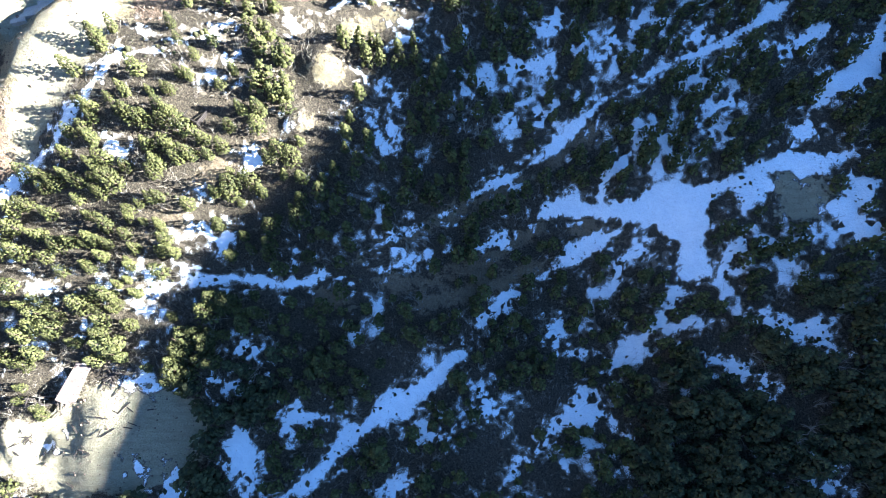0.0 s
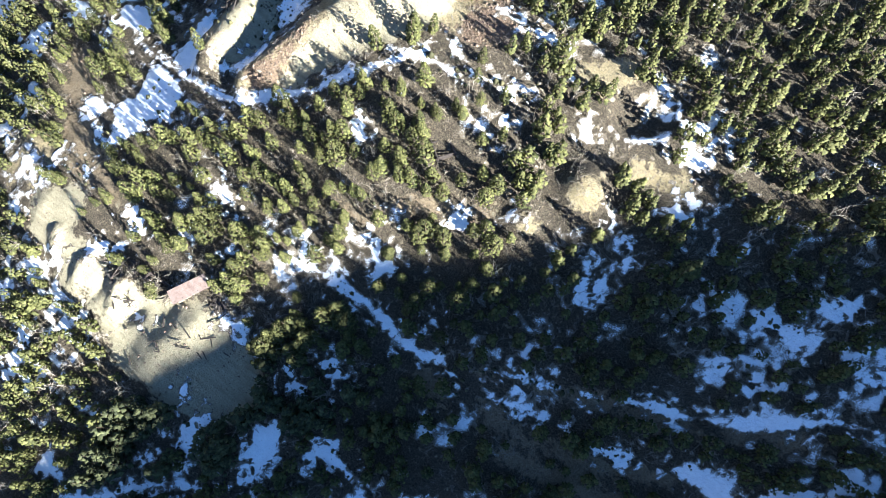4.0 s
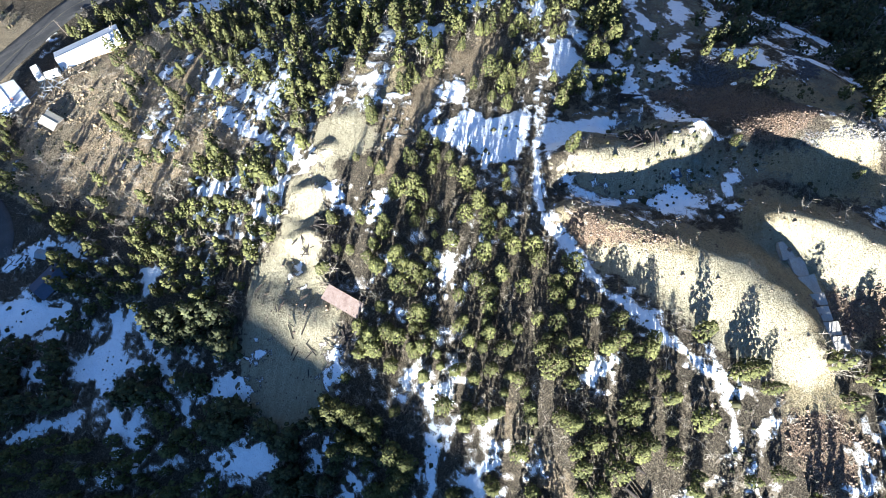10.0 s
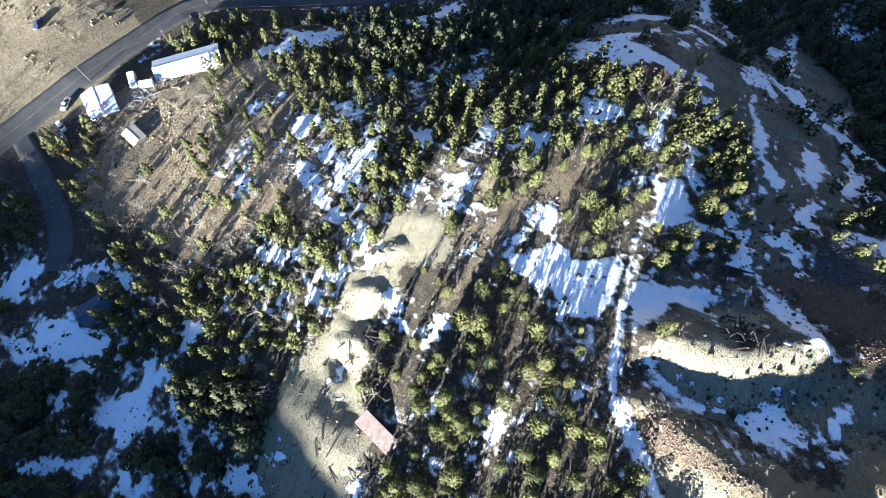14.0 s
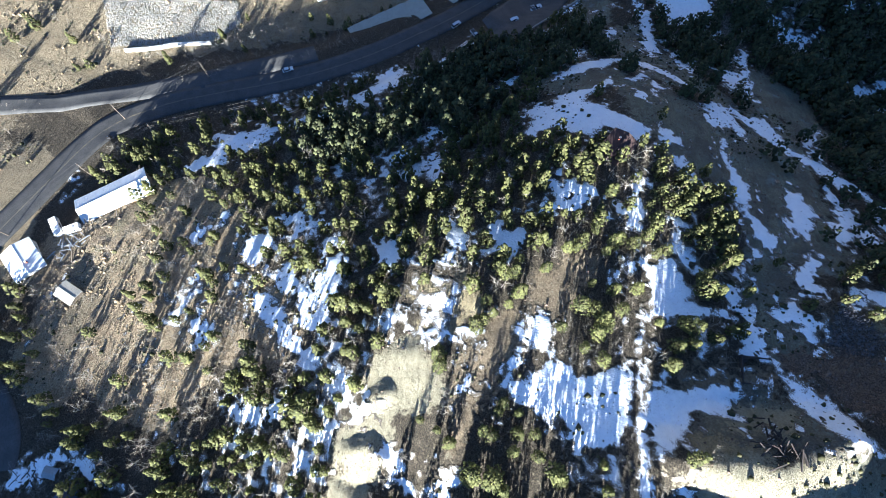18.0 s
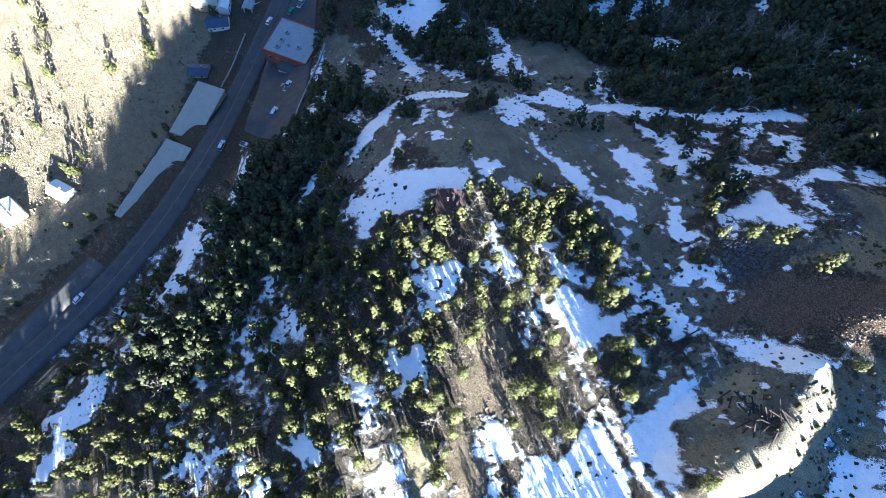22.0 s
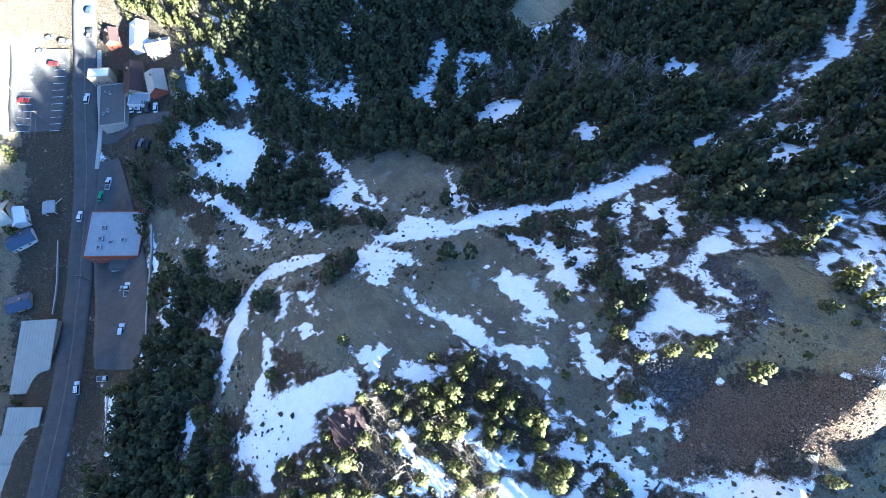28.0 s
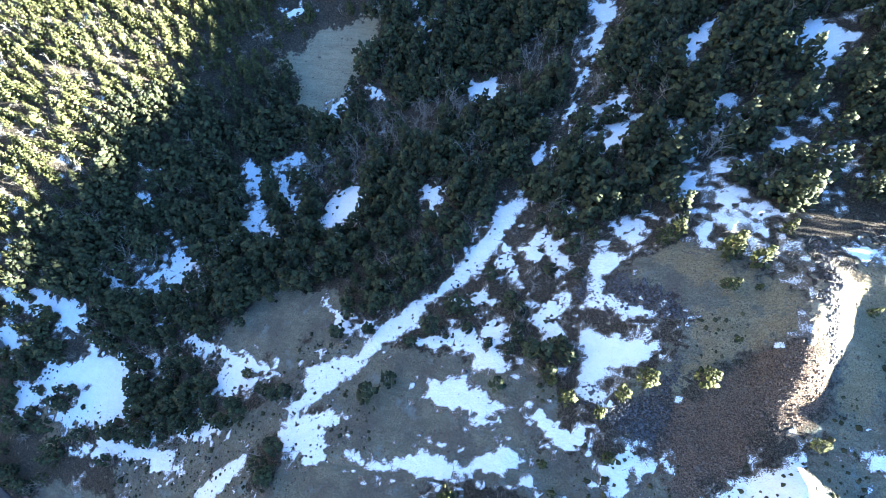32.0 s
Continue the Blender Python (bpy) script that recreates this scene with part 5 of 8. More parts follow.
snow_patch((-203.4, 127.3), (-201.0, 133.5), (-197.7, 135.5), (-194.7, 131.1), (-197.0, 126.3), (-201.2, 126.2))
track_patch((-193.2, 125.0), (-192.1, 127.8), (-188.0, 125.0), (-184.8, 124.1), (-179.1, 124.7), (-173.5, 130.1), (-172.7, 128.3), (-177.2, 123.0), (-180.7, 119.1), (-183.8, 116.4), (-186.0, 117.5), (-186.6, 113.6), (-185.5, 109.0), (-188.6, 110.6), (-190.9, 111.0), (-192.1, 115.8), (-191.5, 120.0))
track_patch((-193.0, 130.5), (-191.8, 134.7), (-191.9, 143.2), (-188.4, 147.2), (-184.5, 144.9), (-181.4, 148.6), (-179.7, 147.0), (-184.2, 142.6), (-188.6, 138.8), (-187.4, 134.8), (-183.5, 132.7), (-179.6, 131.1), (-177.6, 129.0), (-173.3, 129.5), (-178.3, 128.0), (-182.8, 129.2), (-187.7, 130.3), (-191.1, 129.4))
snow_patch((-215.0, 36.8), (-208.4, 40.3), (-206.7, 46.3), (-208.0, 49.5), (-205.1, 52.2), (-202.6, 55.4), (-198.8, 57.2), (-200.1, 60.5), (-203.8, 62.5), (-209.2, 60.2), (-212.6, 61.8), (-216.7, 60.0), (-212.7, 57.9), (-207.8, 56.9), (-206.9, 54.1), (-208.0, 49.5), (-212.5, 46.2), (-215.2, 42.9), (-217.4, 39.0))
snow_patch((-207.5, 37.5), (-204.4, 43.9), (-200.7, 44.0), (-200.0, 39.6), (-201.0, 36.9), (-198.5, 32.5), (-196.9, 29.1), (-198.9, 26.4), (-200.8, 31.9), (-203.8, 35.8))
snow_patch((-208.0, 70.0), (-206.9, 73.9), (-202.1, 71.6), (-204.1, 68.7))
snow_patch((-193.0, 61.6), (-190.6, 65.7), (-185.0, 69.1), (-181.3, 74.3), (-180.2, 77.0), (-177.8, 75.9), (-177.1, 73.1), (-175.8, 67.6), (-173.6, 63.1), (-173.0, 60.5), (-176.8, 63.2), (-181.1, 62.6), (-185.9, 62.3), (-189.1, 60.2), (-187.5, 56.5), (-183.3, 55.6), (-185.5, 54.3), (-189.7, 57.0))
track_patch((-173.2, 62.6), (-169.7, 62.0), (-163.5, 61.4), (-165.2, 59.8), (-168.7, 59.9), (-172.5, 60.9))
snow_patch((-194.4, 71.1), (-194.2, 74.9), (-190.5, 74.7), (-190.2, 72.2))
snow_patch((-177.6, 85.5), (-176.6, 89.7), (-173.7, 89.6), (-168.9, 90.6), (-168.1, 89.7), (-169.0, 85.7), (-168.6, 84.3), (-171.4, 85.1), (-175.6, 82.9), (-178.4, 78.7), (-179.4, 76.0), (-180.1, 78.8))
track_patch((-171.3, 89.3), (-166.5, 92.7), (-163.7, 97.5), (-158.3, 101.3), (-153.5, 106.3), (-150.4, 106.0), (-153.2, 99.1), (-153.4, 94.8), (-156.6, 93.4), (-160.7, 92.1), (-163.4, 91.4), (-167.3, 90.4))
track_patch((-162.3, 87.5), (-159.3, 87.2), (-162.1, 83.8), (-164.0, 82.8), (-159.1, 80.2), (-160.3, 75.9), (-158.2, 74.9), (-159.2, 70.7), (-159.4, 67.3), (-163.1, 66.7), (-160.6, 66.2), (-158.0, 66.9), (-154.2, 70.8), (-153.9, 77.5), (-153.3, 83.5), (-154.7, 84.5), (-156.0, 81.6), (-158.0, 82.9), (-158.6, 86.3))
snow_patch((-173.6, 76.4), (-171.6, 81.6), (-168.7, 77.7), (-170.2, 73.9))
track_patch((-141.9, 107.7), (-139.6, 109.0), (-135.1, 107.6), (-132.1, 106.0), (-134.0, 105.1), (-137.8, 105.0))
track_patch((-136.7, 96.1), (-134.1, 100.0), (-131.5, 101.3), (-128.8, 99.8), (-128.8, 96.8), (-134.2, 91.3), (-136.2, 92.5))
snow_patch((-282.5, -33.4), (-284.6, -25.0), (-278.7, -22.3), (-276.1, -29.8), (-274.4, -35.6), (-270.0, -28.6), (-273.8, -16.6), (-270.4, -17.1), (-265.1, -23.8), (-258.9, -33.9), (-261.0, -38.4), (-266.7, -34.9))
snow_patch((-303.4, 0.5), (-299.2, 3.1), (-275.6, -9.8), (-277.0, -11.1))
snow_patch((-267.6, 17.8), (-267.4, 23.4), (-262.7, 21.6), (-260.9, 14.3))
snow_patch((-311.5, 37.6), (-316.5, 43.2), (-304.1, 36.6), (-297.4, 27.5), (-304.8, 30.7))
snow_patch((-287.2, 44.0), (-290.6, 49.9), (-280.2, 43.0), (-280.6, 40.5))
snow_patch((-239.0, -4.6), (-238.5, 0.2), (-231.8, -3.4), (-235.4, -7.2))
# snow north-west wood
snow_patch((-334.0, 127.1), (-325.0, 128.4), (-318.5, 137.8), (-316.2, 135.7), (-322.8, 126.5))
snow_patch((-331.7, 147.0), (-331.0, 149.6), (-320.8, 139.9), (-322.5, 138.4))
snow_patch((-310.3, 176.6), (-310.3, 179.9), (-300.5, 170.4), (-301.7, 167.4))
snow_patch((-299.0, 156.5), (-300.5, 162.9), (-285.7, 150.3), (-290.6, 150.8))
snow_patch((-298.8, 177.6), (-296.1, 186.5), (-288.9, 188.6), (-287.1, 184.8), (-294.2, 181.0), (-293.2, 173.2), (-285.0, 165.7), (-288.5, 165.3))
snow_patch((-272.7, 157.8), (-273.8, 165.7), (-269.6, 171.8), (-262.1, 173.5), (-258.4, 166.5), (-262.5, 160.8), (-266.5, 154.9))
snow_patch((-239.1, 165.9), (-237.2, 169.3), (-233.2, 168.9), (-232.3, 162.7), (-233.6, 158.6))
snow_patch((-364.5, 107.1), (-356.7, 116.5), (-348.3, 112.6), (-353.1, 107.2))
snow_patch((-388.9, 103.7), (-379.8, 108.1), (-370.1, 100.1), (-372.6, 97.0), (-380.3, 96.6))
track_patch((-208.7, 178.8), (-205.5, 184.6), (-204.0, 179.1), (-205.7, 174.0))
track_patch((-202.8, 186.3), (-200.6, 195.4), (-197.3, 201.8), (-195.4, 214.8), (-195.5, 225.2), (-192.6, 231.7), (-194.7, 244.1), (-197.3, 255.7), (-194.5, 256.7), (-190.9, 245.5), (-188.3, 232.2), (-191.2, 225.4), (-193.4, 217.1), (-194.5, 209.3), (-195.6, 201.4), (-198.3, 193.6), (-200.7, 185.0))
snow_patch((-190.9, 181.8), (-188.5, 186.3), (-185.9, 186.6), (-187.4, 180.0))
snow_patch((-171.7, 148.0), (-170.3, 154.6), (-168.2, 152.0), (-168.6, 147.6))
snow_patch((-166.2, 159.3), (-163.3, 163.0), (-162.6, 158.0), (-164.4, 155.3))
snow_patch((-231.9, 210.2), (-226.6, 214.7), (-222.3, 208.4), (-228.1, 204.7))
snow_patch((-199.6, 238.2), (-199.5, 241.1), (-195.7, 230.4), (-196.9, 230.0))
snow_patch((-200.2, 132.8), (-198.1, 136.5), (-194.3, 131.6), (-196.0, 125.2))
snow_patch((-207.2, 146.7), (-203.3, 149.4), (-201.0, 144.7), (-203.7, 141.8))
snow_patch((-213.4, 142.6), (-212.0, 148.4), (-206.8, 142.1), (-210.2, 137.6))
snow_patch((-198.9, 146.3), (-197.0, 146.4), (-195.5, 140.4), (-197.8, 141.2))
snow_patch((-187.6, 153.5), (-180.6, 153.8), (-179.9, 147.2), (-183.2, 146.9))
# snow far gulch
track_patch((-199.4, 241.4), (-189.4, 238.4), (-189.5, 229.1), (-193.1, 225.7), (-192.4, 216.3), (-197.4, 201.8), (-199.8, 193.3), (-203.2, 187.2), (-204.2, 180.5), (-206.7, 174.0), (-208.2, 178.5), (-205.4, 185.1), (-202.0, 191.4), (-199.6, 200.0), (-198.6, 206.4), (-194.1, 219.2), (-194.4, 230.4))
snow_patch((-172.5, 217.4), (-168.6, 218.2), (-163.7, 225.0), (-161.2, 224.1), (-166.1, 217.4), (-167.4, 207.1), (-171.1, 208.3))
snow_patch((-148.5, 208.6), (-144.9, 217.1), (-138.8, 211.7), (-135.7, 209.3), (-138.1, 204.3), (-141.4, 201.3), (-142.6, 198.1), (-144.4, 203.8))
snow_patch((-189.0, 198.1), (-184.1, 200.3), (-183.9, 194.9), (-188.1, 194.6))
snow_patch((-190.6, 185.2), (-182.4, 190.5), (-183.0, 185.3), (-187.6, 181.1))
snow_patch((-162.6, 190.6), (-160.2, 193.0), (-159.1, 191.1), (-161.7, 184.8))
snow_patch((-165.3, 169.6), (-157.6, 174.0), (-159.8, 169.4), (-165.0, 167.4))
snow_patch((-153.3, 178.4), (-147.7, 182.2), (-148.0, 178.8), (-151.8, 173.7))
snow_patch((-145.5, 174.4), (-140.0, 177.5), (-140.3, 175.1), (-145.3, 169.1))
snow_patch((-146.8, 165.8), (-145.4, 165.8), (-146.7, 158.6), (-148.3, 158.4))
snow_patch((-138.9, 170.3), (-137.9, 167.2), (-140.2, 166.1))
snow_patch((-165.0, 162.3), (-163.1, 157.8), (-165.8, 156.2))
snow_patch((-160.6, 157.0), (-157.8, 158.8), (-158.7, 148.6), (-160.8, 148.5))
snow_patch((-171.5, 149.1), (-169.2, 157.3), (-168.0, 152.2), (-169.1, 148.3))
snow_patch((-186.3, 155.1), (-181.7, 155.6), (-179.6, 151.2), (-182.9, 151.4))
snow_patch((-180.5, 156.4), (-176.5, 158.7), (-177.3, 154.4))
snow_patch((-146.8, 148.5), (-141.5, 150.0), (-137.9, 148.6), (-138.3, 146.0), (-145.3, 145.5))
snow_patch((-230.8, 212.8), (-222.6, 215.3), (-221.3, 206.5), (-226.6, 204.4))
snow_patch((-173.6, 168.8), (-169.2, 168.2), (-171.5, 161.0))
snow_patch((-144.5, 184.4), (-141.4, 190.2), (-142.0, 183.4))
snow_patch((-284.1, 200.6), (-282.2, 207.3), (-279.1, 208.6), (-280.9, 201.0))
snow_patch((-311.9, 243.3), (-299.3, 245.6), (-304.3, 241.6), (-310.9, 239.6))
snow_patch((-257.7, 239.5), (-252.3, 234.1), (-255.3, 233.1))
snow_patch((-269.3, 215.6), (-264.4, 213.4), (-262.4, 209.8), (-267.4, 212.2))
snow_patch((-300.0, 181.8), (-294.0, 189.1), (-287.3, 188.1), (-289.0, 183.2), (-296.1, 180.1))
snow_patch((-311.7, 179.7), (-306.6, 181.7), (-301.7, 172.2), (-298.4, 156.0), (-289.6, 154.3), (-288.2, 150.9), (-301.7, 155.6), (-301.5, 164.9))
snow_patch((-291.1, 171.2), (-283.6, 169.3), (-284.8, 163.0))
snow_patch((-273.5, 157.2), (-273.2, 169.3), (-264.7, 174.7), (-258.3, 168.6), (-261.7, 158.6), (-267.3, 155.7))
snow_patch((-239.8, 170.4), (-234.5, 171.2), (-231.7, 166.1), (-233.9, 160.0), (-237.3, 163.5))
snow_patch((-346.3, 168.8), (-342.5, 169.7), (-344.0, 167.3))
snow_patch((-345.3, 159.6), (-339.2, 159.1), (-339.7, 156.9))
snow_patch((-329.8, 145.8), (-323.6, 141.2), (-316.1, 140.0), (-318.7, 135.2), (-332.3, 129.0), (-335.0, 129.7), (-323.9, 136.7))
snow_patch((-345.7, 127.9), (-339.6, 126.8), (-342.6, 125.7))
snow_patch((-202.9, 128.4), (-200.9, 132.8), (-197.5, 136.7), (-195.3, 131.6), (-198.0, 128.6), (-195.2, 124.0), (-198.0, 123.1), (-201.9, 125.6))
snow_patch((-206.5, 148.6), (-202.7, 152.1), (-198.7, 152.9), (-196.1, 142.0), (-198.3, 138.9), (-202.3, 146.8), (-206.1, 145.1))
snow_patch((-214.2, 142.7), (-208.4, 141.2), (-206.7, 138.8), (-212.2, 138.7))
snow_patch((-382.3, 118.3), (-367.1, 119.0), (-352.8, 117.3), (-349.6, 114.7), (-358.5, 108.2), (-370.9, 110.1), (-386.1, 113.7))
snow_patch((-308.2, 112.6), (-301.1, 112.5), (-292.1, 110.8), (-301.1, 106.9))
snow_patch((-290.8, 99.3), (-289.2, 106.6), (-283.1, 108.2), (-277.2, 104.6), (-270.9, 104.6), (-275.3, 99.8), (-281.2, 98.2), (-284.3, 95.2))
snow_patch((-334.3, 71.4), (-327.0, 77.3), (-312.9, 77.3), (-297.8, 77.0), (-296.4, 70.0), (-307.8, 71.5), (-320.0, 70.7))


def road_distance(x, y):
    """Distance from the road's line, and the side of it: minus on the town's far side."""
    best, side = np.full(x.shape, 999.0), np.ones(x.shape)
    for (ax, ay), (bx, by) in zip(MAIN_ROAD, MAIN_ROAD[1:]):
        dx, dy = bx - ax, by - ay
        t = np.clip(((x - ax) * dx + (y - ay) * dy) / (dx * dx + dy * dy), 0, 1)
        d = np.hypot(x - ax - t * dx, y - ay - t * dy)
        side = np.where(d < best, np.sign(dx * (y - ay) - dy * (x - ax)), side)
        best = np.minimum(d, best)
    return best, side


def smooth_noise(shape, cells, seed):
    """Value noise on a grid, about 0 to 1."""
    rng = np.random.default_rng(seed)
    ny, nx = int(shape[0] / cells) + 3, int(shape[1] / cells) + 3
    g = rng.random((ny, nx))
    y, x = np.arange(shape[0]) / cells, np.arange(shape[1]) / cells
    j, i = y.astype(int), x.astype(int)
    v, u = (y - j)[:, None], (x - i)[None, :]
    v, u = v * v * (3 - 2 * v), u * u * (3 - 2 * u)
    return (g[j][:, i] * (1 - v) + g[j + 1][:, i] * v) * (1 - u) + (g[j][:, i + 1] * (1 - v) + g[j + 1][:, i + 1] * v) * u


def sample(field, xs, ys, x, y):
    i = np.clip(((np.asarray(x) - xs[0]) / (xs[1] - xs[0])).round().astype(int), 0, len(xs) - 1)
    j = np.clip(((np.asarray(y) - ys[0]) / (ys[1] - ys[0])).round().astype(int), 0, len(ys) - 1)
    return field[j, i]


def mesh_from(name, verts, faces, material, smooth=False):
    """A mesh from arrays: verts (n, 3), faces (m, k), all faces with k corners."""
    me = bpy.data.meshes.new(name)
    verts, faces = np.asarray(verts, np.float32), np.asarray(faces, np.int32)
    me.vertices.add(len(verts))
    me.vertices.foreach_set("co", verts.ravel())
    me.loops.add(faces.size)
    me.loops.foreach_set("vertex_index", faces.ravel())
    me.polygons.add(len(faces))
    me.polygons.foreach_set("loop_start", np.arange(0, faces.size, faces.shape[1], dtype=np.int32))
    if smooth:
        me.polygons.foreach_set("use_smooth", np.ones(len(faces), bool))
    me.update(calc_edges=True)
    if material:
        me.materials.append(material)
    return me


_gx, _gy = np.meshgrid(GX, GY)
_d, _side = road_distance(_gx, _gy)
# pale grass starts at the shadow's edge; the verge's shade is its darker floor colour
ZONES["grass"] = np.maximum(ZONES["grass"], np.where(_side < 0, _d - 27, -9))


# small relief: rilled tailings, humps in the forest
_s = _gx.shape
_n = lambda c, k: smooth_noise(_s, c, k) - 0.5
_rill = np.abs(_n(7, 61)) * 2.4 + np.abs(_n(3.5, 62)) * 1.4 + _n(12, 63) * 1.5 - 0.8
_soil = _n(9, 64) * 0.9 + _n(4, 65) * 0.5 + _n(2, 66) * 0.25
_w = np.clip(np.maximum(ZONES["pale"], ZONES["tan"]) / 4 + 0.5, 0, 1)
RELIEF["z"] = (_soil * (1 - _w) + _rill * 0.75 * _w) * np.clip((_d - 9) / 10, 0, 1)


# ---- ground: one sheet to the horizon ----
def build_ground():
    far = [190, 240, 300, 360, 400, 420, 440, 480, 560, 700, 900, 1200, 1600, 2200]
    xs = np.r_[-np.array([2400, 1500, 1000, 750, 620, 540, 490, 465.0]), GX, far]
    ys = np.r_[-np.array([2400, 1500, 1000, 700, 500, 380, 300, 250, 230.0]), GY, [290, 320, 370, 450, 600, 900, 1400, 2400]]
    px, py = np.meshgrid(xs, ys)
    pz = height(px, py)
    a, b = len(xs), len(ys)
    q = (np.arange(b - 1)[:, None] * a + np.arange(a - 1)[None, :]).ravel()
    me = mesh_from("ground", np.stack([px, py, pz], -1).reshape(-1, 3), np.stack([q, q + 1, q + 1 + a, q + a], -1), M_GROUND, True)
    for k in ("heath", "grass", "dirt", "olive", "tan", "rock", "scree", "pale"):
        full = np.zeros(px.shape, np.float32)
        full[9 : 9 + len(GY), 8 : 8 + len(GX)] = np.clip(0.5 + ZONES[k] / 9.0, 0, 1)
        me.attributes.new(k, "FLOAT", "POINT").data.foreach_set("value", full.ravel())
    return tagged(new("ground", me), "brown forest floor and bare mine-waste slopes of a hillside", "ground", kind="structure")


build_ground()


# ---- trees ----
def pine(seed, spread=0.30, tufts=60):
    """A bushy crown of needle tufts on uneven lobes, unit high: arrays of corners and triangles."""
    rng = np.random.default_rng(seed)
    v, f = [], []
    lean, lobes = rng.normal(0, 0.035, 2), rng.uniform(0.75, 1.15, (5, 7))
    size = 0.066 * (60 / tufts) ** 0.45
    top = rng.uniform(0.5, 0.8)
    for n in range(tufts):
        t = (n + rng.random()) / tufts
        t = t**1.25
        a = n * 2.39996 + rng.normal(0, 0.3)
        lobe = lobes[int(t * 4.99), int(a / 6.2832 * 7) % 7]
        r = spread * (1 - t) ** top * min(1.0, 0.6 + t * 4) * lobe * (0.3 + 0.7 * math.sqrt(rng.random())) + 0.012
        c, s = math.cos(a), math.sin(a)
        p = np.array([c * r + lean[0] * t, s * r + lean[1] * t, 0.13 + 0.84 * t + rng.normal(0, 0.015)])
        out = np.array([c, s, 0.45 + 0.9 * t + rng.normal(0, 0.3)])
        out /= np.linalg.norm(out)
        u = np.cross(out, (-s, c, 0.2))
        u /= np.linalg.norm(u)
        w = np.cross(out, u)
        q = size * rng.uniform(0.7, 1.3) * (1.05 - 0.45 * t)
        o, b0 = len(v), rng.random() * 6.28
        v.append(p + out * q * rng.uniform(0.6, 1.3))
        for k in range(4):
            b, rr = b0 + k * 1.571 + rng.normal(0, 0.3), q * rng.uniform(0.65, 1.35)
            v.append(p + (u * math.cos(b) + w * math.sin(b)) * rr - out * q * rng.uniform(0.0, 0.5))
        f += [(o, o + 1, o + 2), (o, o + 2, o + 3), (o, o + 3, o + 4), (o, o + 4, o + 1)]
    return np.array(v), np.array(f)


def trunk(r=0.018, h=0.95, n=6):
    a = np.arange(n) * 2 * math.pi / n
    v = np.r_[np.c_[np.cos(a) * r, np.sin(a) * r, a * 0 - 0.06], np.c_[np.cos(a) * r * 0.2, np.sin(a) * r * 0.2, a * 0 + h]]
    f = [(i, (i + 1) % n, n + (i + 1) % n) for i in range(n)] + [(i, n + (i + 1) % n, n + i) for i in range(n)]
    return v, np.array(f)


SHAPES = ((1, 0.23), (2, 0.27), (3, 0.20), (4, 0.30), (5, 0.245), (6, 0.215))
KINDS = [pine(s, sp * 1.06, 52) for s, sp in SHAPES]
KINDS_FAR = [pine(s + 40, sp * 1.25, 30) for s, sp in SHAPES]
KINDS_NEAR = [pine(s + 20, sp * 1.06, 170) for s, sp in SHAPES]
TRUNK, TRUNK_FAR = trunk(), trunk(n=3)


def tree_sites():
    rng = np.random.default_rng(7)
    gap = 3.9
    x, y = np.meshgrid(np.arange(X0 + 4, X1 - 4, gap), np.arange(Y0 + 4, Y1 - 4, gap))
    x, y = x.ravel() + rng.uniform(-2.1, 2.1, x.size), y.ravel() + rng.uniform(-2.1, 2.1, x.size)
    # the shaded woods close up between them
    wx, wy = np.meshgrid(np.arange(X0 + 4, X1 - 4, 3.3), np.arange(Y0 + 4, Y1 - 4, 3.3))
    wx, wy = wx.ravel() + rng.uniform(-1.5, 1.5, wx.size), wy.ravel() + rng.uniform(-1.5, 1.5, wx.size)
    shaded = np.maximum(sample(ZONES["dense"], GX, GY, wx, wy), sample(ZONES["shade_pine"], GX, GY, wx, wy)) > 0
    shaded &= rng.random(wx.size) < 0.68
    x, y = np.r_[x, wx[shaded]], np.r_[y, wy[shaded]]
    clump = sample(smooth_noise(SNOW.shape, 48, 21) * 0.6 + smooth_noise(SNOW.shape, 17, 22) * 0.4, FX, FY, x, y)
    dense = sample(ZONES["dense"], GX, GY, x, y) > 0
    keep = rng.random(x.size) < np.where(dense, 0.85, np.clip(0.52 + 0.7 * clump, 0, 1) * 0.9)
    for k, inset, odd in (("pale", -0.5, 0), ("olive", 0.5, 0.04), ("rock", 0.0, 0.003), ("scree", 0.0, 0.0), ("tan", 0.0, 0.012), ("dirt", 0.0, 0), ("grass", 0.0, 0.35), ("heath", 0.0, 0.4), ("snow", -1.6, 0), ("open", 0.3, 0.07), ("bare", 0.0, 0.03)):
        z = sample(ZONES[k], GX, GY, x, y)
        keep &= (z < inset) | (rng.random(x.size) < odd)
    # close groups among the snow
    keep |= (sample(ZONES["bare"], GX, GY, x, y) < 0) & (sample(ZONES["clump"], GX, GY, x, y) > 0) & (rng.random(x.size) < 0.8)
    near = np.maximum(sample(ZONES["snow"], GX, GY, x, y), sample(ZONES["open"], GX, GY, x, y) - 0.8)
    keep &= ~((np.arange(x.size) >= x.size - shaded.sum()) | dense) | (near < -2.3)
    keep &= sample(ZONES["track"], GX, GY, x, y) < -1.5
    d = road_distance(x, y)
    keep &= (d[0] > 13) & (sample(ZONES["pavement"], GX, GY, x, y) < 0) & ((d[1] > 0) | (rng.random(x.size) < 0.5))
    aspen = (sample(ZONES["aspen"], GX, GY, x, y) > 0) & (rng.random(x.size) < 0.75) | (rng.random(x.size) < 0.17)
    aspen |= (d[1] < 0) & (rng.random(x.size) < 0.7)
    return x[keep], y[keep], aspen[keep], rng


TX, TY, ASPEN, RNG = tree_sites()
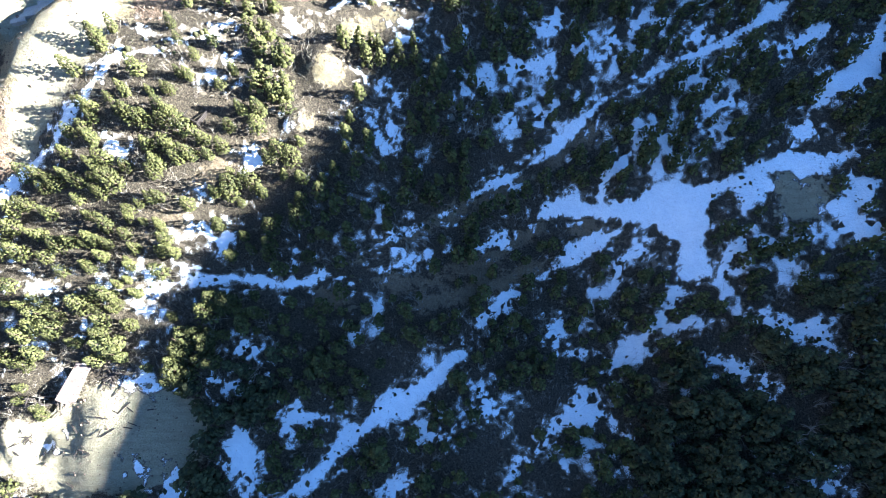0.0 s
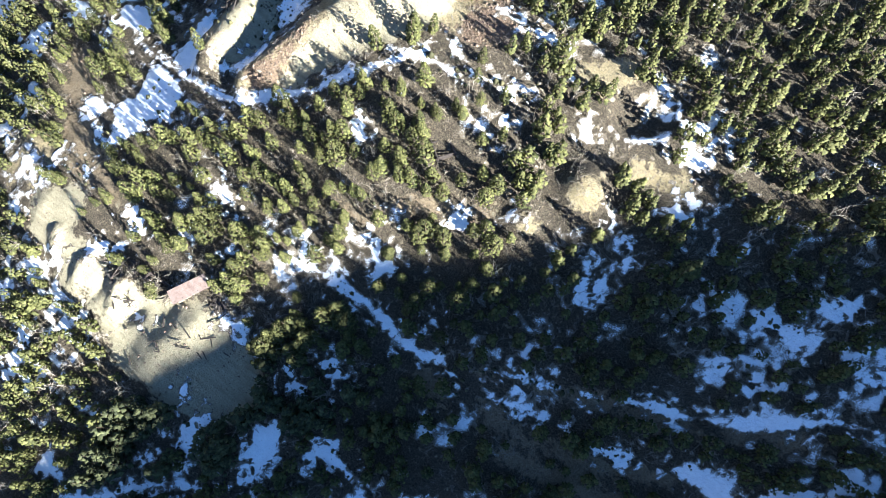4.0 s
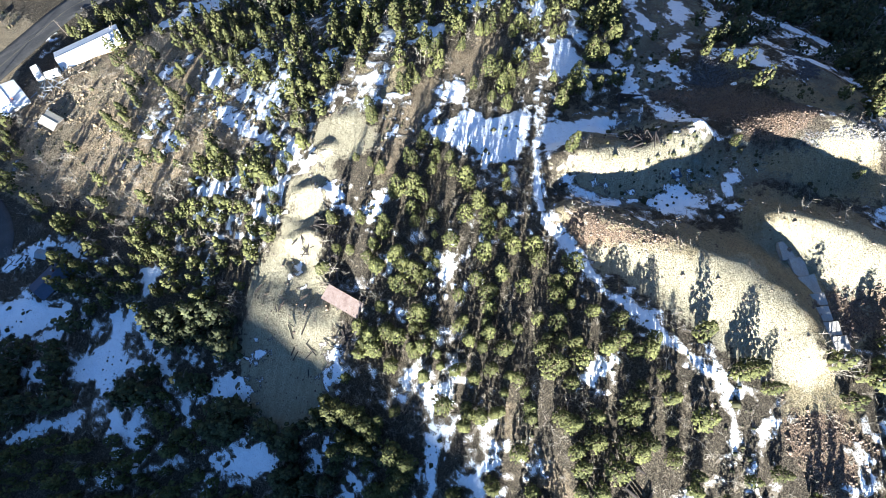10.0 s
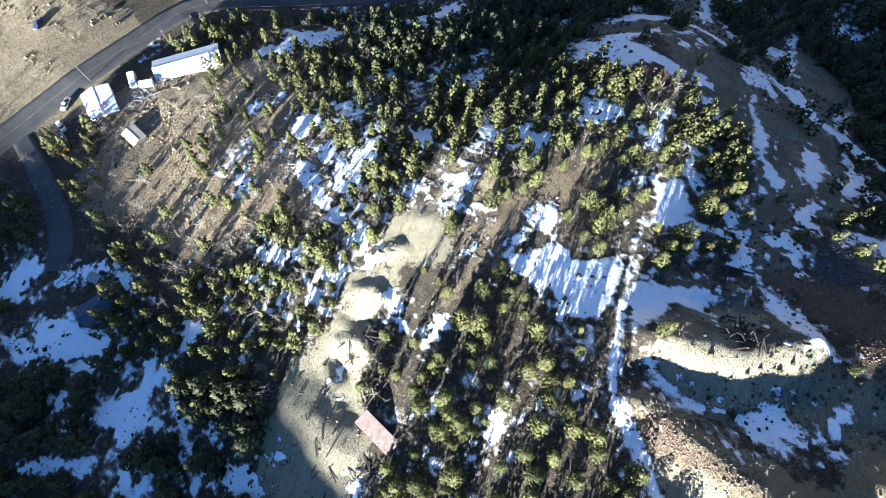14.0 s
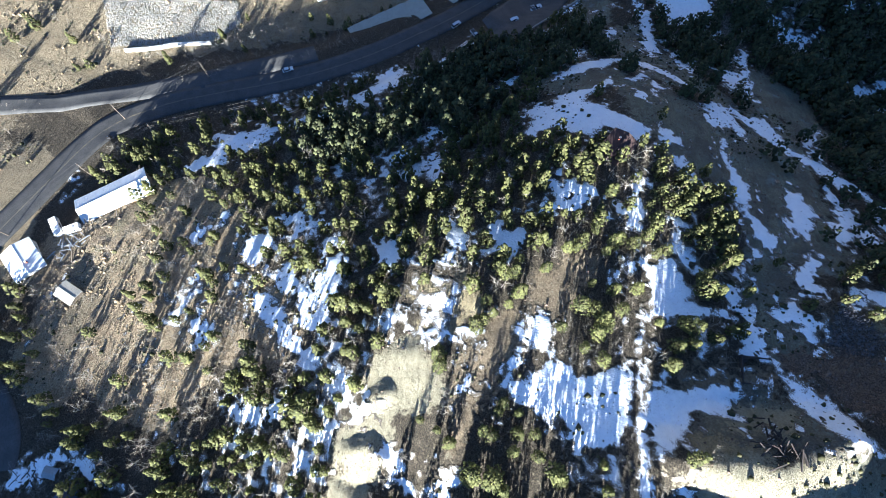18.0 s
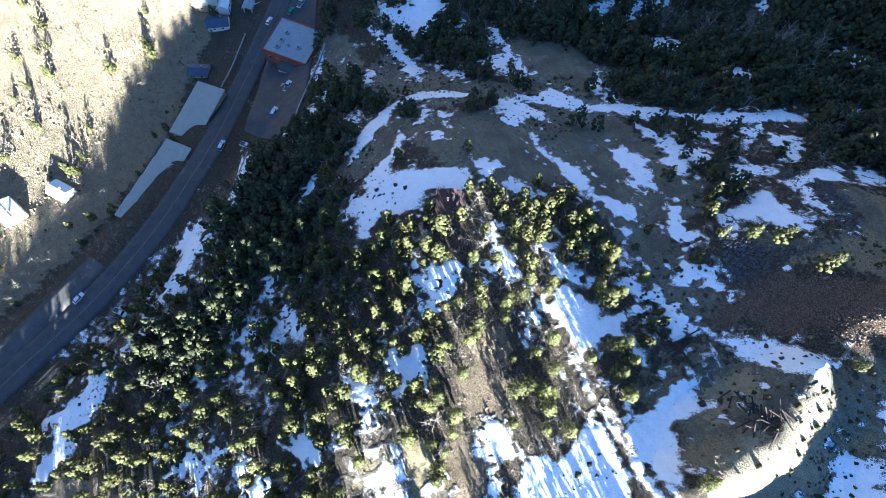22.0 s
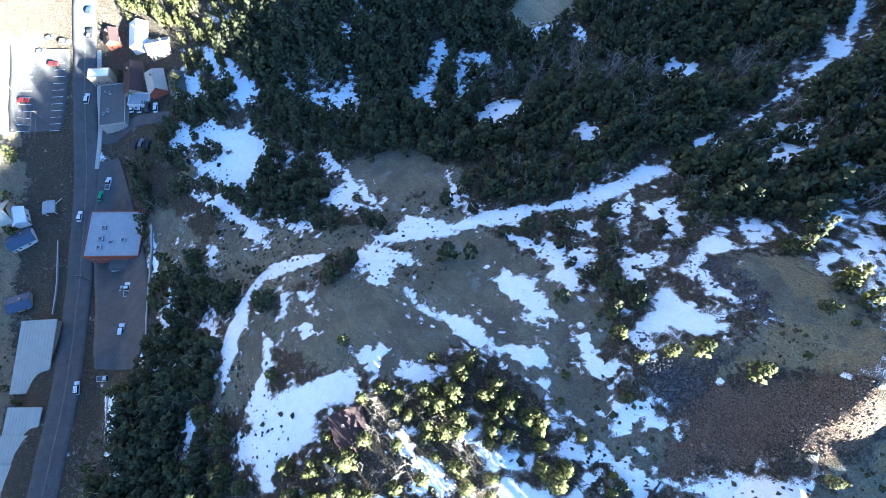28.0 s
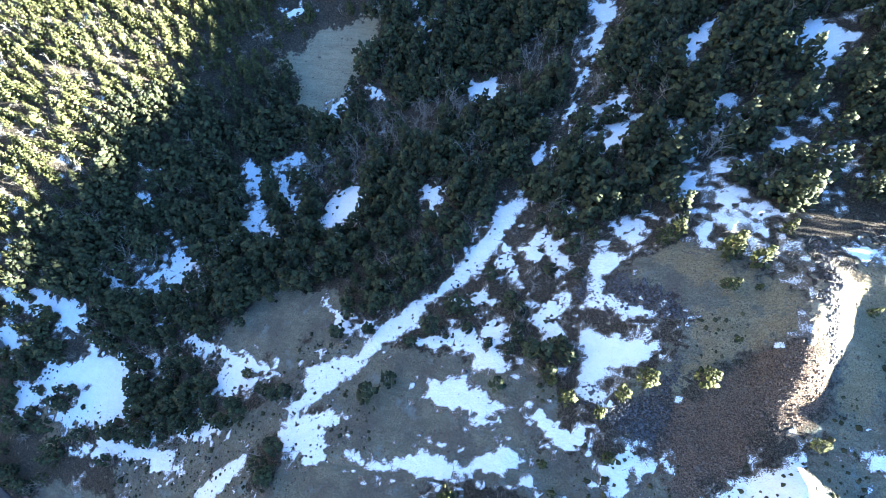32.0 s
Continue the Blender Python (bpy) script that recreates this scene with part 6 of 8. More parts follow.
# pines that stand alone in the open: x, y, height
LONE_PINES = [
    (-228.8, 60.5, 7), (-213.6, 71.0, 11), (-217.2, 65.4, 8), (-211.1, 64.4, 7), (-209.4, 84.8, 4), (-196.3, 95.7, 5), (-193.5, 90.3, 4), (-261.8, 78.5, 5), (-193.0, 81.2, 8), (-185.7, 86.9, 6), (-206.1, 57.1, 7), (-176.4, 84.9, 5), (-166.2, 137.0, 5), (-164.8, 125.9, 3), (-196.2, 84.7, 6), (-201.9, 81.4, 5), (-228.9, 48.6, 7), (-188.4, 76.1, 8), (-184.6, 79.6, 7), (-199.7, 72.9, 6), (-352.0, -145.0, 8), (-351.8, -140.9, 8), (-352.6, -133.6, 7), (-345.5, -117.1, 8), (-342.1, -100.9, 8), (-288.0, -109.0, 8), (-331.9, -133.4, 7), (-336.9, -70.7, 12), (-315.0, -121.5, 9), (-302.1, -103.0, 5), (-419.1, 29.1, 9), (-395.4, 8.7, 8), (-421.4, 31.4, 9), (-407.7, 17.4, 8), (-158.4, -125.4, 9), (-198.8, -102.1, 8), (-201.9, -98.8, 9), (-206.1, -96.5, 8), (-248.3, -82.6, 6), (-235.9, -51.3, 7), (-149.5, 108.7, 5), (-141.4, 134.9, 4), (-167.4, 137.1, 5), (-161.6, 137.1, 3),
]
TX, TY = np.r_[TX, [p[0] for p in LONE_PINES]], np.r_[TY, [p[1] for p in LONE_PINES]]
ASPEN = np.r_[ASPEN, [False] * len(LONE_PINES)]
TZ = height(TX, TY)
TH = RNG.uniform(5.0, 9.8, len(TX)) * (0.85 + 0.3 * RNG.random(len(TX)))
TH = np.where(sample(ZONES["dense"], GX, GY, TX, TY) > 0, TH * 1.3, TH)
TH[-len(LONE_PINES) :] = [p[2] for p in LONE_PINES]
TH = np.where(ASPEN, TH * 0.75, TH)
TK = RNG.integers(0, len(KINDS), len(TX))
TA = RNG.uniform(0, 6.28, len(TX))


def joined(which, shapes, picks, material, name):
    vs, fs, o = [], [], 0
    for n in which:
        v, f = shapes[picks[n]]
        c, s = math.cos(TA[n]), math.sin(TA[n])
        p = np.stack([v[:, 0] * c - v[:, 1] * s, v[:, 0] * s + v[:, 1] * c, v[:, 2]], -1) * TH[n]
        vs.append(p + [TX[n], TY[n], TZ[n]])
        fs.append(f + o)
        o += len(v)
    return mesh_from(name, np.concatenate(vs), np.concatenate(fs), material)



# ---- snow: sheets with ragged rims, cut where the field passes zero ----
def build_snow():
    s = SNOW.shape
    n1, n2, n3 = smooth_noise(s, 15, 1), smooth_noise(s, 6, 2), smooth_noise(s, 2.9, 3)
    rag = (n1 - 0.5) * 3.0 + (n2 - 0.5) * 3.0 + (n3 - 0.5) * 3.8 + (smooth_noise(s, 1.3, 6) - 0.5) * 3.4 - 0.2
    jj = np.clip(((FY - Y0) / STEP).round().astype(int), 0, len(GY) - 1)
    ii = np.clip(((FX - X0) / STEP).round().astype(int), 0, len(GX) - 1)
    track = ZONES["track"][jj][:, ii] > -0.8
    f = np.where(SNOW > -8, SNOW + rag * np.where(track, 0.42, 0.6) + np.where(track, 0.1, 0.5), -9)
    # small leftovers in the shade of the trees
    spots = smooth_noise(s, 60, 4) * 0.42 + smooth_noise(s, 16, 5) * 0.33 + n2 * 0.3 + n3 * 0.3 + smooth_noise(s, 1.4, 7) * 0.12
    gx, gy = np.meshgrid(FX[::4], FY[::4])
    town = np.repeat(np.repeat(road_distance(gx, gy)[1] < 0, 4, 0), 4, 1)[: s[0], : s[1]]
    f = np.maximum(f, np.where(town, -9, (spots - SPOT_CUT + np.clip(ZONES["flecks"][jj][:, ii] / 30 + 0.1, 0, 0.085)) * 6))
    for k in ("pale", "olive", "tan", "rock", "scree", "grass", "dirt"):
        jj = np.clip(((FY - Y0) / STEP).round().astype(int), 0, len(GY) - 1)
        ii = np.clip(((FX - X0) / STEP).round().astype(int), 0, len(GX) - 1)
        z = ZONES[k][jj][:, ii]
        f = np.where((z > -0.5) & (SNOW < -0.3) & ((ZONES["flecks"][jj][:, ii] < 0) | (k in ("pale", "scree"))), -1, f)
    # crumbs that the thaw left round the rims
    crumb = smooth_noise(s, 4.2, 8) * 0.45 + n3 * 0.35 + smooth_noise(s, 1.2, 9) * 0.35
    f = np.maximum(f, np.where((SNOW > -3.8) & ~track, (crumb - 0.605 + 0.03 * np.minimum(SNOW, 0)) * 5, -9))
    f = np.where((SNOW > -0.6) & (SNOW < 2.2) & ~track & (crumb < 0.37), np.minimum(f, (crumb - 0.37) * 6 + 0.12 * SNOW), f)
    # bare rings under the trees, but not on the tracks
    for x, y, h in zip(TX, TY, TH):
        r = h * 0.17
        i0, i1 = np.searchsorted(FX, [x - r - 1, x + r + 1])
        j0, j1 = np.searchsorted(FY, [y - r - 1, y + r + 1])
        d = np.hypot(FX[None, i0:i1] + 0.5 - x, FY[j0:j1, None] - y) - r + (n2[j0:j1, i0:i1] - 0.5) * 2.2 + (n3[j0:j1, i0:i1] - 0.5) * 2.0
        d = np.where(track[j0:j1, i0:i1], 9, d)
        f[j0:j1, i0:i1] = np.minimum(f[j0:j1, i0:i1], d)
    # corners of every cell, and where the rim cuts its sides
    j, i = np.nonzero(np.maximum.reduce([f[:-1, :-1], f[1:, :-1], f[:-1, 1:], f[1:, 1:]]) > 0)
    cj, ci = [j, j, j + 1, j + 1], [i, i + 1, i + 1, i]
    val = [f[a, b] for a, b in zip(cj, ci)]
    cx, cy = [FX[b] for b in ci], [FY[a] for a in cj]
    key = sum((v > 0).astype(int) << n for n, v in enumerate(val))
    tris, count = [], 0
    for case in range(1, 16):
        m = key == case
        if not m.any():
            continue
        poly = []
        for n in range(4):
            o = (n + 1) % 4
            if case >> n & 1:
                poly.append((cx[n][m], cy[n][m], val[n][m]))
            if (case >> n & 1) != (case >> o & 1):
                t = val[n][m] / (val[n][m] - val[o][m])
                poly.append((cx[n][m] + t * (cx[o][m] - cx[n][m]), cy[n][m] + t * (cy[o][m] - cy[n][m]), 0 * t))
        for n in range(1, len(poly) - 1):
            tris.append(np.stack([np.stack(poly[q], -1) for q in (0, n, n + 1)], 1))
    v = np.concatenate(tris).reshape(-1, 3)
    v, back = np.unique(v.round(3), axis=0, return_inverse=True)
    z = height(v[:, 0], v[:, 1]) + 0.06 + np.clip(v[:, 2], 0, 2) * 0.10
    me = mesh_from("snow", np.c_[v[:, :2], z], back.reshape(-1, 3), M_SNOW, True)
    me.attributes.new("depth", "FLOAT", "POINT").data.foreach_set("value", np.clip(v[:, 2] * 0.6, 0, 2).astype(np.float32))
    tagged(new("snow", me), "patchy old snow lying on shaded ground and tracks", "snow", kind="stuff")


SPOT_CUT = 0.925
build_snow()


# ---- roads ----
def ribbon(name, pts, width, lift, material, label, category, step=4.0, side=0.0, dash=None):
    """A band of even width along a smoothed line, draped on the ground."""
    p = np.array(pts, float)
    for _ in range(3):
        q = np.empty((2 * len(p) - 2, p.shape[1]))
        q[0::2], q[1::2] = p[:-1] * 0.75 + p[1:] * 0.25, p[:-1] * 0.25 + p[1:] * 0.75
        p = np.r_[p[:1], q, p[-1:]]
    d = np.gradient(p[:, :2], axis=0)
    d /= np.linalg.norm(d, axis=1)[:, None] + 1e-9
    nrm = np.stack([-d[:, 1], d[:, 0]], -1)
    w = np.broadcast_to(width if p.shape[1] < 3 else p[:, 2], len(p))
    z = height(p[:, 0], p[:, 1])
    cols = []
    for e in np.linspace(-0.5, 0.5, max(5, int(w.max() / 1.5))):
        c = p[:, :2] + nrm * (side + e * w)[:, None]
        cols.append(np.c_[c, np.maximum(z - 0.2, height(c[:, 0], c[:, 1])) + lift])
    # skirts at the kerbs
    cols = [cols[0] - [0, 0, 0.6], *cols, cols[-1] - [0, 0, 0.6]]
    v = np.stack(cols, 1)
    m, k = v.shape[:2]
    q = (np.arange(m - 1)[:, None] * k + np.arange(k - 1)[None, :]).reshape(m - 1, -1)
    if dash:
        q = q[np.arange(m - 1) % dash < dash // 2]
    q = q.ravel()
    me = mesh_from(name, v.reshape(-1, 3), np.stack([q, q + k, q + k + 1, q + 1], -1), material, True)
    return tagged(new(name, me), label, category, kind="structure")


ribbon("road", MAIN_ROAD, 10.5, 0.25, M_ASPHALT, "worn grey asphalt road through the valley", "road")
ribbon("road", [(-145, -147, 7), (-134, -129, 7.5), (-124, -115, 8.5), (-115.6, -107, 9), (-107, -104, 7)], 7, 0.2, M_ASPHALT, "short dark asphalt side road to a turning place", "road")
ribbon("car_park", PULL_OUT, 15, 0.55, M_ASPHALT, "asphalt pull-out beside the road", "car park")

ribbon("road", [(-284.9, -64.9), (-265.2, -98.4), (-242.6, -136), (-226.8, -170.9), (-211, -205.8)], 8.5, 0.2, M_ASPHALT, "cracked grey asphalt road branching off in the valley", "road")
ribbon("lane", [(-401, 61, 5.5), (-396.6, 62, 5.5), (-392.6, 73.3, 6.2), (-377.2, 86.3, 5.3)], 6, 0.3, M_ASPHALT, "narrow asphalt lane behind the shops", "lane")
ribbon("pavement", [(-429.1, 87.4), (-412.7, 71.3), (-403.3, 64.1), (-390.3, 50.0)], 1.8, 0.36, M_CONCRETE, "concrete pavement along the main street", "pavement")


def twigs(seed):
    """A bare broadleaf tree, unit high: forked stems as thin blades."""
    rng = np.random.default_rng(seed)
    v, f = [], []

    def blade(p, q, w):
        d = q - p
        s = np.cross(d, rng.normal(size=3))
        s = s / (np.linalg.norm(s) + 1e-9) * w
        u = np.cross(d, s)
        u = u / (np.linalg.norm(u) + 1e-9) * w
        o = len(v)
        v.extend([p + s, p - s * 0.5 + u, p - s * 0.5 - u, q])
        f.extend([(o, o + 1, o + 3), (o + 1, o + 2, o + 3), (o + 2, o, o + 3)])

    for n in range(3):
        p = np.array([rng.normal(0, 0.05), rng.normal(0, 0.05), -0.04])
        q = p + [rng.normal(0, 0.14), rng.normal(0, 0.14), 0.65 + 0.35 * rng.random()]
        blade(p, q, 0.014)
        for m in range(5):
            s = p + (q - p) * (0.25 + 0.7 * rng.random())
            e = s + np.array([rng.normal(0, 0.16), rng.normal(0, 0.16), 0.10 + 0.22 * rng.random()])
            blade(s, e, 0.008)
            blade((s + e) / 2, e + np.array([rng.normal(0, 0.09), rng.normal(0, 0.09), 0.05]), 0.006)
    return np.array(v), np.array(f)


TWIGS = [twigs(s) for s in (11, 12, 13, 14)]


def single_mesh(shape, material, name):
    return mesh_from(name, shape[0], shape[1], material)


def build_forest():
    pine, bare = np.nonzero(~ASPEN)[0], np.nonzero(ASPEN)[0]
    # the nearest of each kind stand as things of their own
    mid = np.hypot((TX + 118) / 1.5, TY - 62)
    one = pine[np.argsort(mid[pine])[:300]]
    rest = np.setdiff1d(pine, one)
    crowns = [single_mesh(k, M_PINE, "crown") for k in KINDS_NEAR]
    stem = single_mesh(TRUNK, M_TRUNK, "trunk")
    for n in one:
        e = new("pine_tree")
        e.matrix_basis = Matrix.LocRotScale((TX[n], TY[n], TZ[n]), Euler((0, 0, TA[n])), (TH[n],) * 3)
        for name, me in (("trunk", stem), ("crown", crowns[TK[n]])):
            new(name, me).parent = e
        tagged(e, ("tall" if TH[n] > 7.5 else "small" if TH[n] < 5 else "bushy") + " green pine tree on the mine hillside", "tree", "pines on the hillside")
    # pines in these zones wear the darker needles, shade painted into the material
    thick = (sample(ZONES["dense"], GX, GY, TX, TY) > 0) | (sample(ZONES["shade_pine"], GX, GY, TX, TY) > 0)
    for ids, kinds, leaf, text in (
        (rest[thick[rest] & (TX[rest] < -150)], KINDS_FAR, M_PINE_SHADE, "dense pine wood on the shaded slope, needles darkened for shade"),
        (rest[thick[rest] & (TX[rest] >= -150)], KINDS, M_PINE_SHADE, "dense pine wood round the cabin yard, needles darkened for shade"),
        (rest[~thick[rest] & (TX[rest] < -150)], KINDS, M_PINE, "stand of green pines on the crest"),
        (rest[~thick[rest] & (TX[rest] >= -150)], KINDS, M_PINE, "stand of green pines above the gulch"),
    ):
        stand = new("forest_stand", joined(ids, kinds, TK, leaf, "crowns"))
        tagged(stand, text, "forest", kind="stuff")
        new("trunks", joined(ids, [TRUNK_FAR], 0 * TK, M_TRUNK, "trunks")).parent = stand
    singles = bare[np.argsort(mid[bare])[:60]]
    shapes = [single_mesh(k, M_TWIG, "branches") for k in TWIGS]
    for n in singles:
        t = new("bare_tree", shapes[TK[n] % 4])
        t.matrix_basis = Matrix.LocRotScale((TX[n], TY[n], TZ[n]), Euler((0, 0, TA[n])), (TH[n] * 0.75,) * 3)
        tagged(t, "leafless grey aspen with thin pale branches", "tree", "leafless trees")
    rest = np.setdiff1d(bare, singles)
    tagged(new("aspen_thicket", joined(rest, TWIGS, TK % 4, M_TWIG, "branches")), "thicket of leafless grey aspens and brush", "thicket", kind="stuff")


build_forest()


# ---- low bushes, stones ----
def lump(seed, n=9, flat=0.7):
    """A low uneven clump, unit wide."""
    rng = np.random.default_rng(seed)
    v, f = [(0, 0, flat)], []
    for r, z in ((0.32, 0.55), (0.5, 0.1), (0.42, -0.25)):
        for k in range(n):
            a = 6.283 * k / n + 0.3 * rng.random()
            q = r * (0.75 + 0.5 * rng.random())
            v.append((q * math.cos(a), q * math.sin(a), z * flat * (0.7 + 0.6 * rng.random())))
    for k in range(n):
        o = (k + 1) % n
        f.append((0, 1 + k, 1 + o))
        for row in (0, 1):
            a, b = 1 + row * n, 1 + (row + 1) * n
            f += [(a + k, b + k, b + o), (a + k, b + o, a + o)]
    return np.array(v, float), np.array(f)


def scatter(name, label, category, shapes, material, x, y, size, rng, sink=0.0):
    z = height(x, y)
    vs, fs, o = [], [], 0
    for px, py, pz, s in zip(x, y, z, size):
        v, f = shapes[rng.integers(len(shapes))]
        a = rng.uniform(0, 6.28)
        c, q = math.cos(a), math.sin(a)
        k = rng.uniform(0.7, 1.3)
        vs.append(np.stack([(v[:, 0] * c - v[:, 1] * q) * s * k, (v[:, 0] * q + v[:, 1] * c) * s, v[:, 2] * s], -1) + [px, py, pz - sink * s])
        fs.append(f + o)
        o += len(v)
    tagged(new(name, mesh_from(name, np.concatenate(vs), np.concatenate(fs), material)), label, category, kind="stuff")


def in_zones(kinds, count, rng, margin=0.0, area=(X0, X1, Y0, Y1)):
    x, y = rng.uniform(area[0], area[1], count), rng.uniform(area[2], area[3], count)
    ok = np.zeros(count, bool)
    for k in kinds:
        ok |= sample(ZONES[k], GX, GY, x, y) > margin
    return x[ok], y[ok]


def build_scatter():
    rng = np.random.default_rng(31)
    bushes = [lump(s, 4, 0.8) for s in range(4)]
    x, y = in_zones(("open", "olive", "snow"), 90000, rng, -1.0)
    keep = (sample(smooth_noise(SNOW.shape, 31, 40), FX, FY, x, y) > 0.5) & (road_distance(x, y)[0] > 7)
    hx, hy = in_zones(("heath", "grass"), 26000, rng)
    ok = (road_distance(hx, hy)[0] > 11) & (sample(ZONES["pavement"], GX, GY, hx, hy) < 0) & (sample(smooth_noise(SNOW.shape, 25, 44), FX, FY, hx, hy) > 0.5)
    x, y = np.r_[x[keep], hx[ok]], np.r_[y[keep], hy[ok]]
    scatter("low_bushes", "low dark junipers and brush in snow and on dry slopes", "bush", bushes, M_BUSH, x, y, rng.gamma(1.5, 0.26, len(x)) + 0.25, rng)
    brush = [(v, f) for v, f in (twigs(s) for s in (21, 22, 23))]
    brush = [(v[: 4 * 7] * [1.9, 1.9, 0.9], f[: 3 * 7]) for v, f in brush]
    x, y = rng.uniform(-300, 60, 22000), rng.uniform(-130, 190, 22000)
    hx, hy = in_zones(("heath",), 34000, rng)
    gx, gy = in_zones(("grass",), 12000, rng)
    x, y = np.r_[x, hx, gx], np.r_[y, hy, gy]
    keep = np.ones(len(x), bool)
    for k in ("pale", "olive", "rock", "dirt", "snow", "open"):
        keep &= sample(ZONES[k], GX, GY, x, y) < 0
    keep &= (road_distance(x, y)[0] > 9) & ((sample(smooth_noise(SNOW.shape, 37, 41), FX, FY, x, y) > 0.42))
    x, y = x[keep], y[keep]
    scatter("dry_brush", "dry grey brush and dead branches under the trees", "brush", brush, M_TWIG, x, y, rng.uniform(1.3, 3.2, len(x)), rng)
    tufts = [lump(s, 4, 0.75) for s in range(30, 34)]
    x, y = in_zones(("heath", "grass"), 52000, rng)
    keep = (road_distance(x, y)[0] > 10) & (sample(ZONES["pavement"], GX, GY, x, y) < 0) & (sample(smooth_noise(SNOW.shape, 22, 45), FX, FY, x, y) > 0.42)
    x, y = x[keep], y[keep]
    scatter("grass_tussocks", "dry straw-coloured tussocks and weeds on the slopes", "grass", tufts, M_STRAW, x, y, rng.gamma(1.6, 0.22, len(x)) + 0.3, rng)
    stones = [lump(s, 4, 0.6) for s in range(10, 14)]
    dumps = (-215, -70, 65, 160)
    x, y = in_zones(("scree",), 110000, rng, -0.5, dumps)
    scatter("scree", "loose dark grey blocks on the flank of a mine dump", "rock", stones, M_SCREE, x, y, rng.gamma(1.2, 0.16, len(x)) + 0.2, rng)
    x, y = in_zones(("rock",), 45000, rng, -0.8, dumps)
    scatter("waste_rock", "loose brown and grey stones of a mine dump", "rock", stones, M_ROCK, x, y, rng.gamma(1.2, 0.13, len(x)) + 0.16, rng)
    x, y = in_zones(("pale", "olive", "dirt", "tan"), 42000, rng)
    scatter("scattered_stones", "small stones strewn over bare tailings", "rock", stones, M_ROCK, x, y, rng.gamma(1.4, 0.15, len(x)) + 0.15, rng)


build_scatter()


# ---- helpers for built things ----
def part(name, bm, material, parent, label=""):
    me = bpy.data.meshes.new(name)
    bmesh.ops.recalc_face_normals(bm, faces=bm.faces)
    bm.to_mesh(me)
    bm.free()
    me.materials.append(material)
    ob = new(name, me)
    ob.parent = parent
    return tagged(ob, label)


def box(bm, x, y, z, sx, sy, sz, bevel=0.0):
    """A block with its base at z."""
    r = bmesh.ops.create_cube(bm, size=1.0, matrix=Matrix.Translation((x, y, z + sz / 2)) @ Matrix.Diagonal((sx, sy, sz, 1)))
    if bevel:
        es = list({e for v in r["verts"] for e in v.link_edges})
        bmesh.ops.bevel(bm, geom=es, offset=bevel, segments=1, affect="EDGES")
    return bm


def beam(bm, p, q, w):
    """A squared timber from p to q."""
    p, q = Vector(p), Vector(q)
    d = q - p
    m = Matrix.Translation((p + q) / 2) @ d.to_track_quat("Z", "Y").to_matrix().to_4x4() @ Matrix.Diagonal((w, w, d.length, 1))
    bmesh.ops.create_cube(bm, size=1.0, matrix=m)
    return bm


def base_z(x, y, r=3.0):
    a = np.linspace(0, 6.28, 9)
    return float(height(np.array([x, *(x + r * np.cos(a))]), np.array([y, *(y + r * np.sin(a))])).min())


def root(name, x, y, turn, label, category, group="", z=None):
    e = new(name)
    e.matrix_basis = pose(x, y, float(height(x, y)) if z is None else z, 0, 0, turn)
    return tagged(e, label, category, group)


def roof_mesh(l, w, h, rise, over=0.4, ribs=0, thick=0.15, hip=0.0):
    """Two slopes along x with a thickness, and raised seams."""
    bm = bmesh.new()
    a, b = l / 2 + over, w / 2 + over
    for s in (-1, 1):
        top = [(-a + hip, 0, h + rise), (a - hip, 0, h + rise), (a, s * b, h - over * rise / (w / 2)), (-a, s * b, h - over * rise / (w / 2))]
        up = [bm.verts.new(p) for p in top]
        lo = [bm.verts.new((p[0], p[1], p[2] - thick)) for p in top]
        bm.faces.new(up)
        bm.faces.new(lo[::-1])
        for i in range(4):
            bm.faces.new((up[i], up[(i + 1) % 4], lo[(i + 1) % 4], lo[i]))
    return bm


def seams(e, l, w, h, rise, ribs, material, over=0.4):
    """Raised seams of a metal roof, one by one."""
    a, b = l / 2 + over, w / 2 + over
    for s in (-1, 1):
        for k in range(ribs):
            x = -a + (k + 0.5) * 2 * a / ribs
            part("roof_seam", beam(bmesh.new(), (x, 0, h + rise), (x, s * b, h - over * rise / (w / 2) + 0.0), 0.06), material, e)


def gable_walls(l, w, h, rise):
    bm = bmesh.new()
    a, b = l / 2, w / 2
    lo = [bm.verts.new(p) for p in ((-a, -b, -2.5), (a, -b, -2.5), (a, b, -2.5), (-a, b, -2.5))]
    hi = [bm.verts.new(p) for p in ((-a, -b, h), (a, -b, h), (a, b, h), (-a, b, h))]
    pk = [bm.verts.new((-a, 0, h + rise - 0.1)), bm.verts.new((a, 0, h + rise - 0.1))]
    bm.faces.new((lo[0], lo[1], hi[1], hi[0]))
    bm.faces.new((lo[2], lo[3], hi[3], hi[2]))
    bm.faces.new((lo[1], lo[2], hi[2], pk[1], hi[1]))
    bm.faces.new((lo[3], lo[0], hi[0], pk[0], hi[3]))
    bm.faces.new(lo[::-1])
    return bm


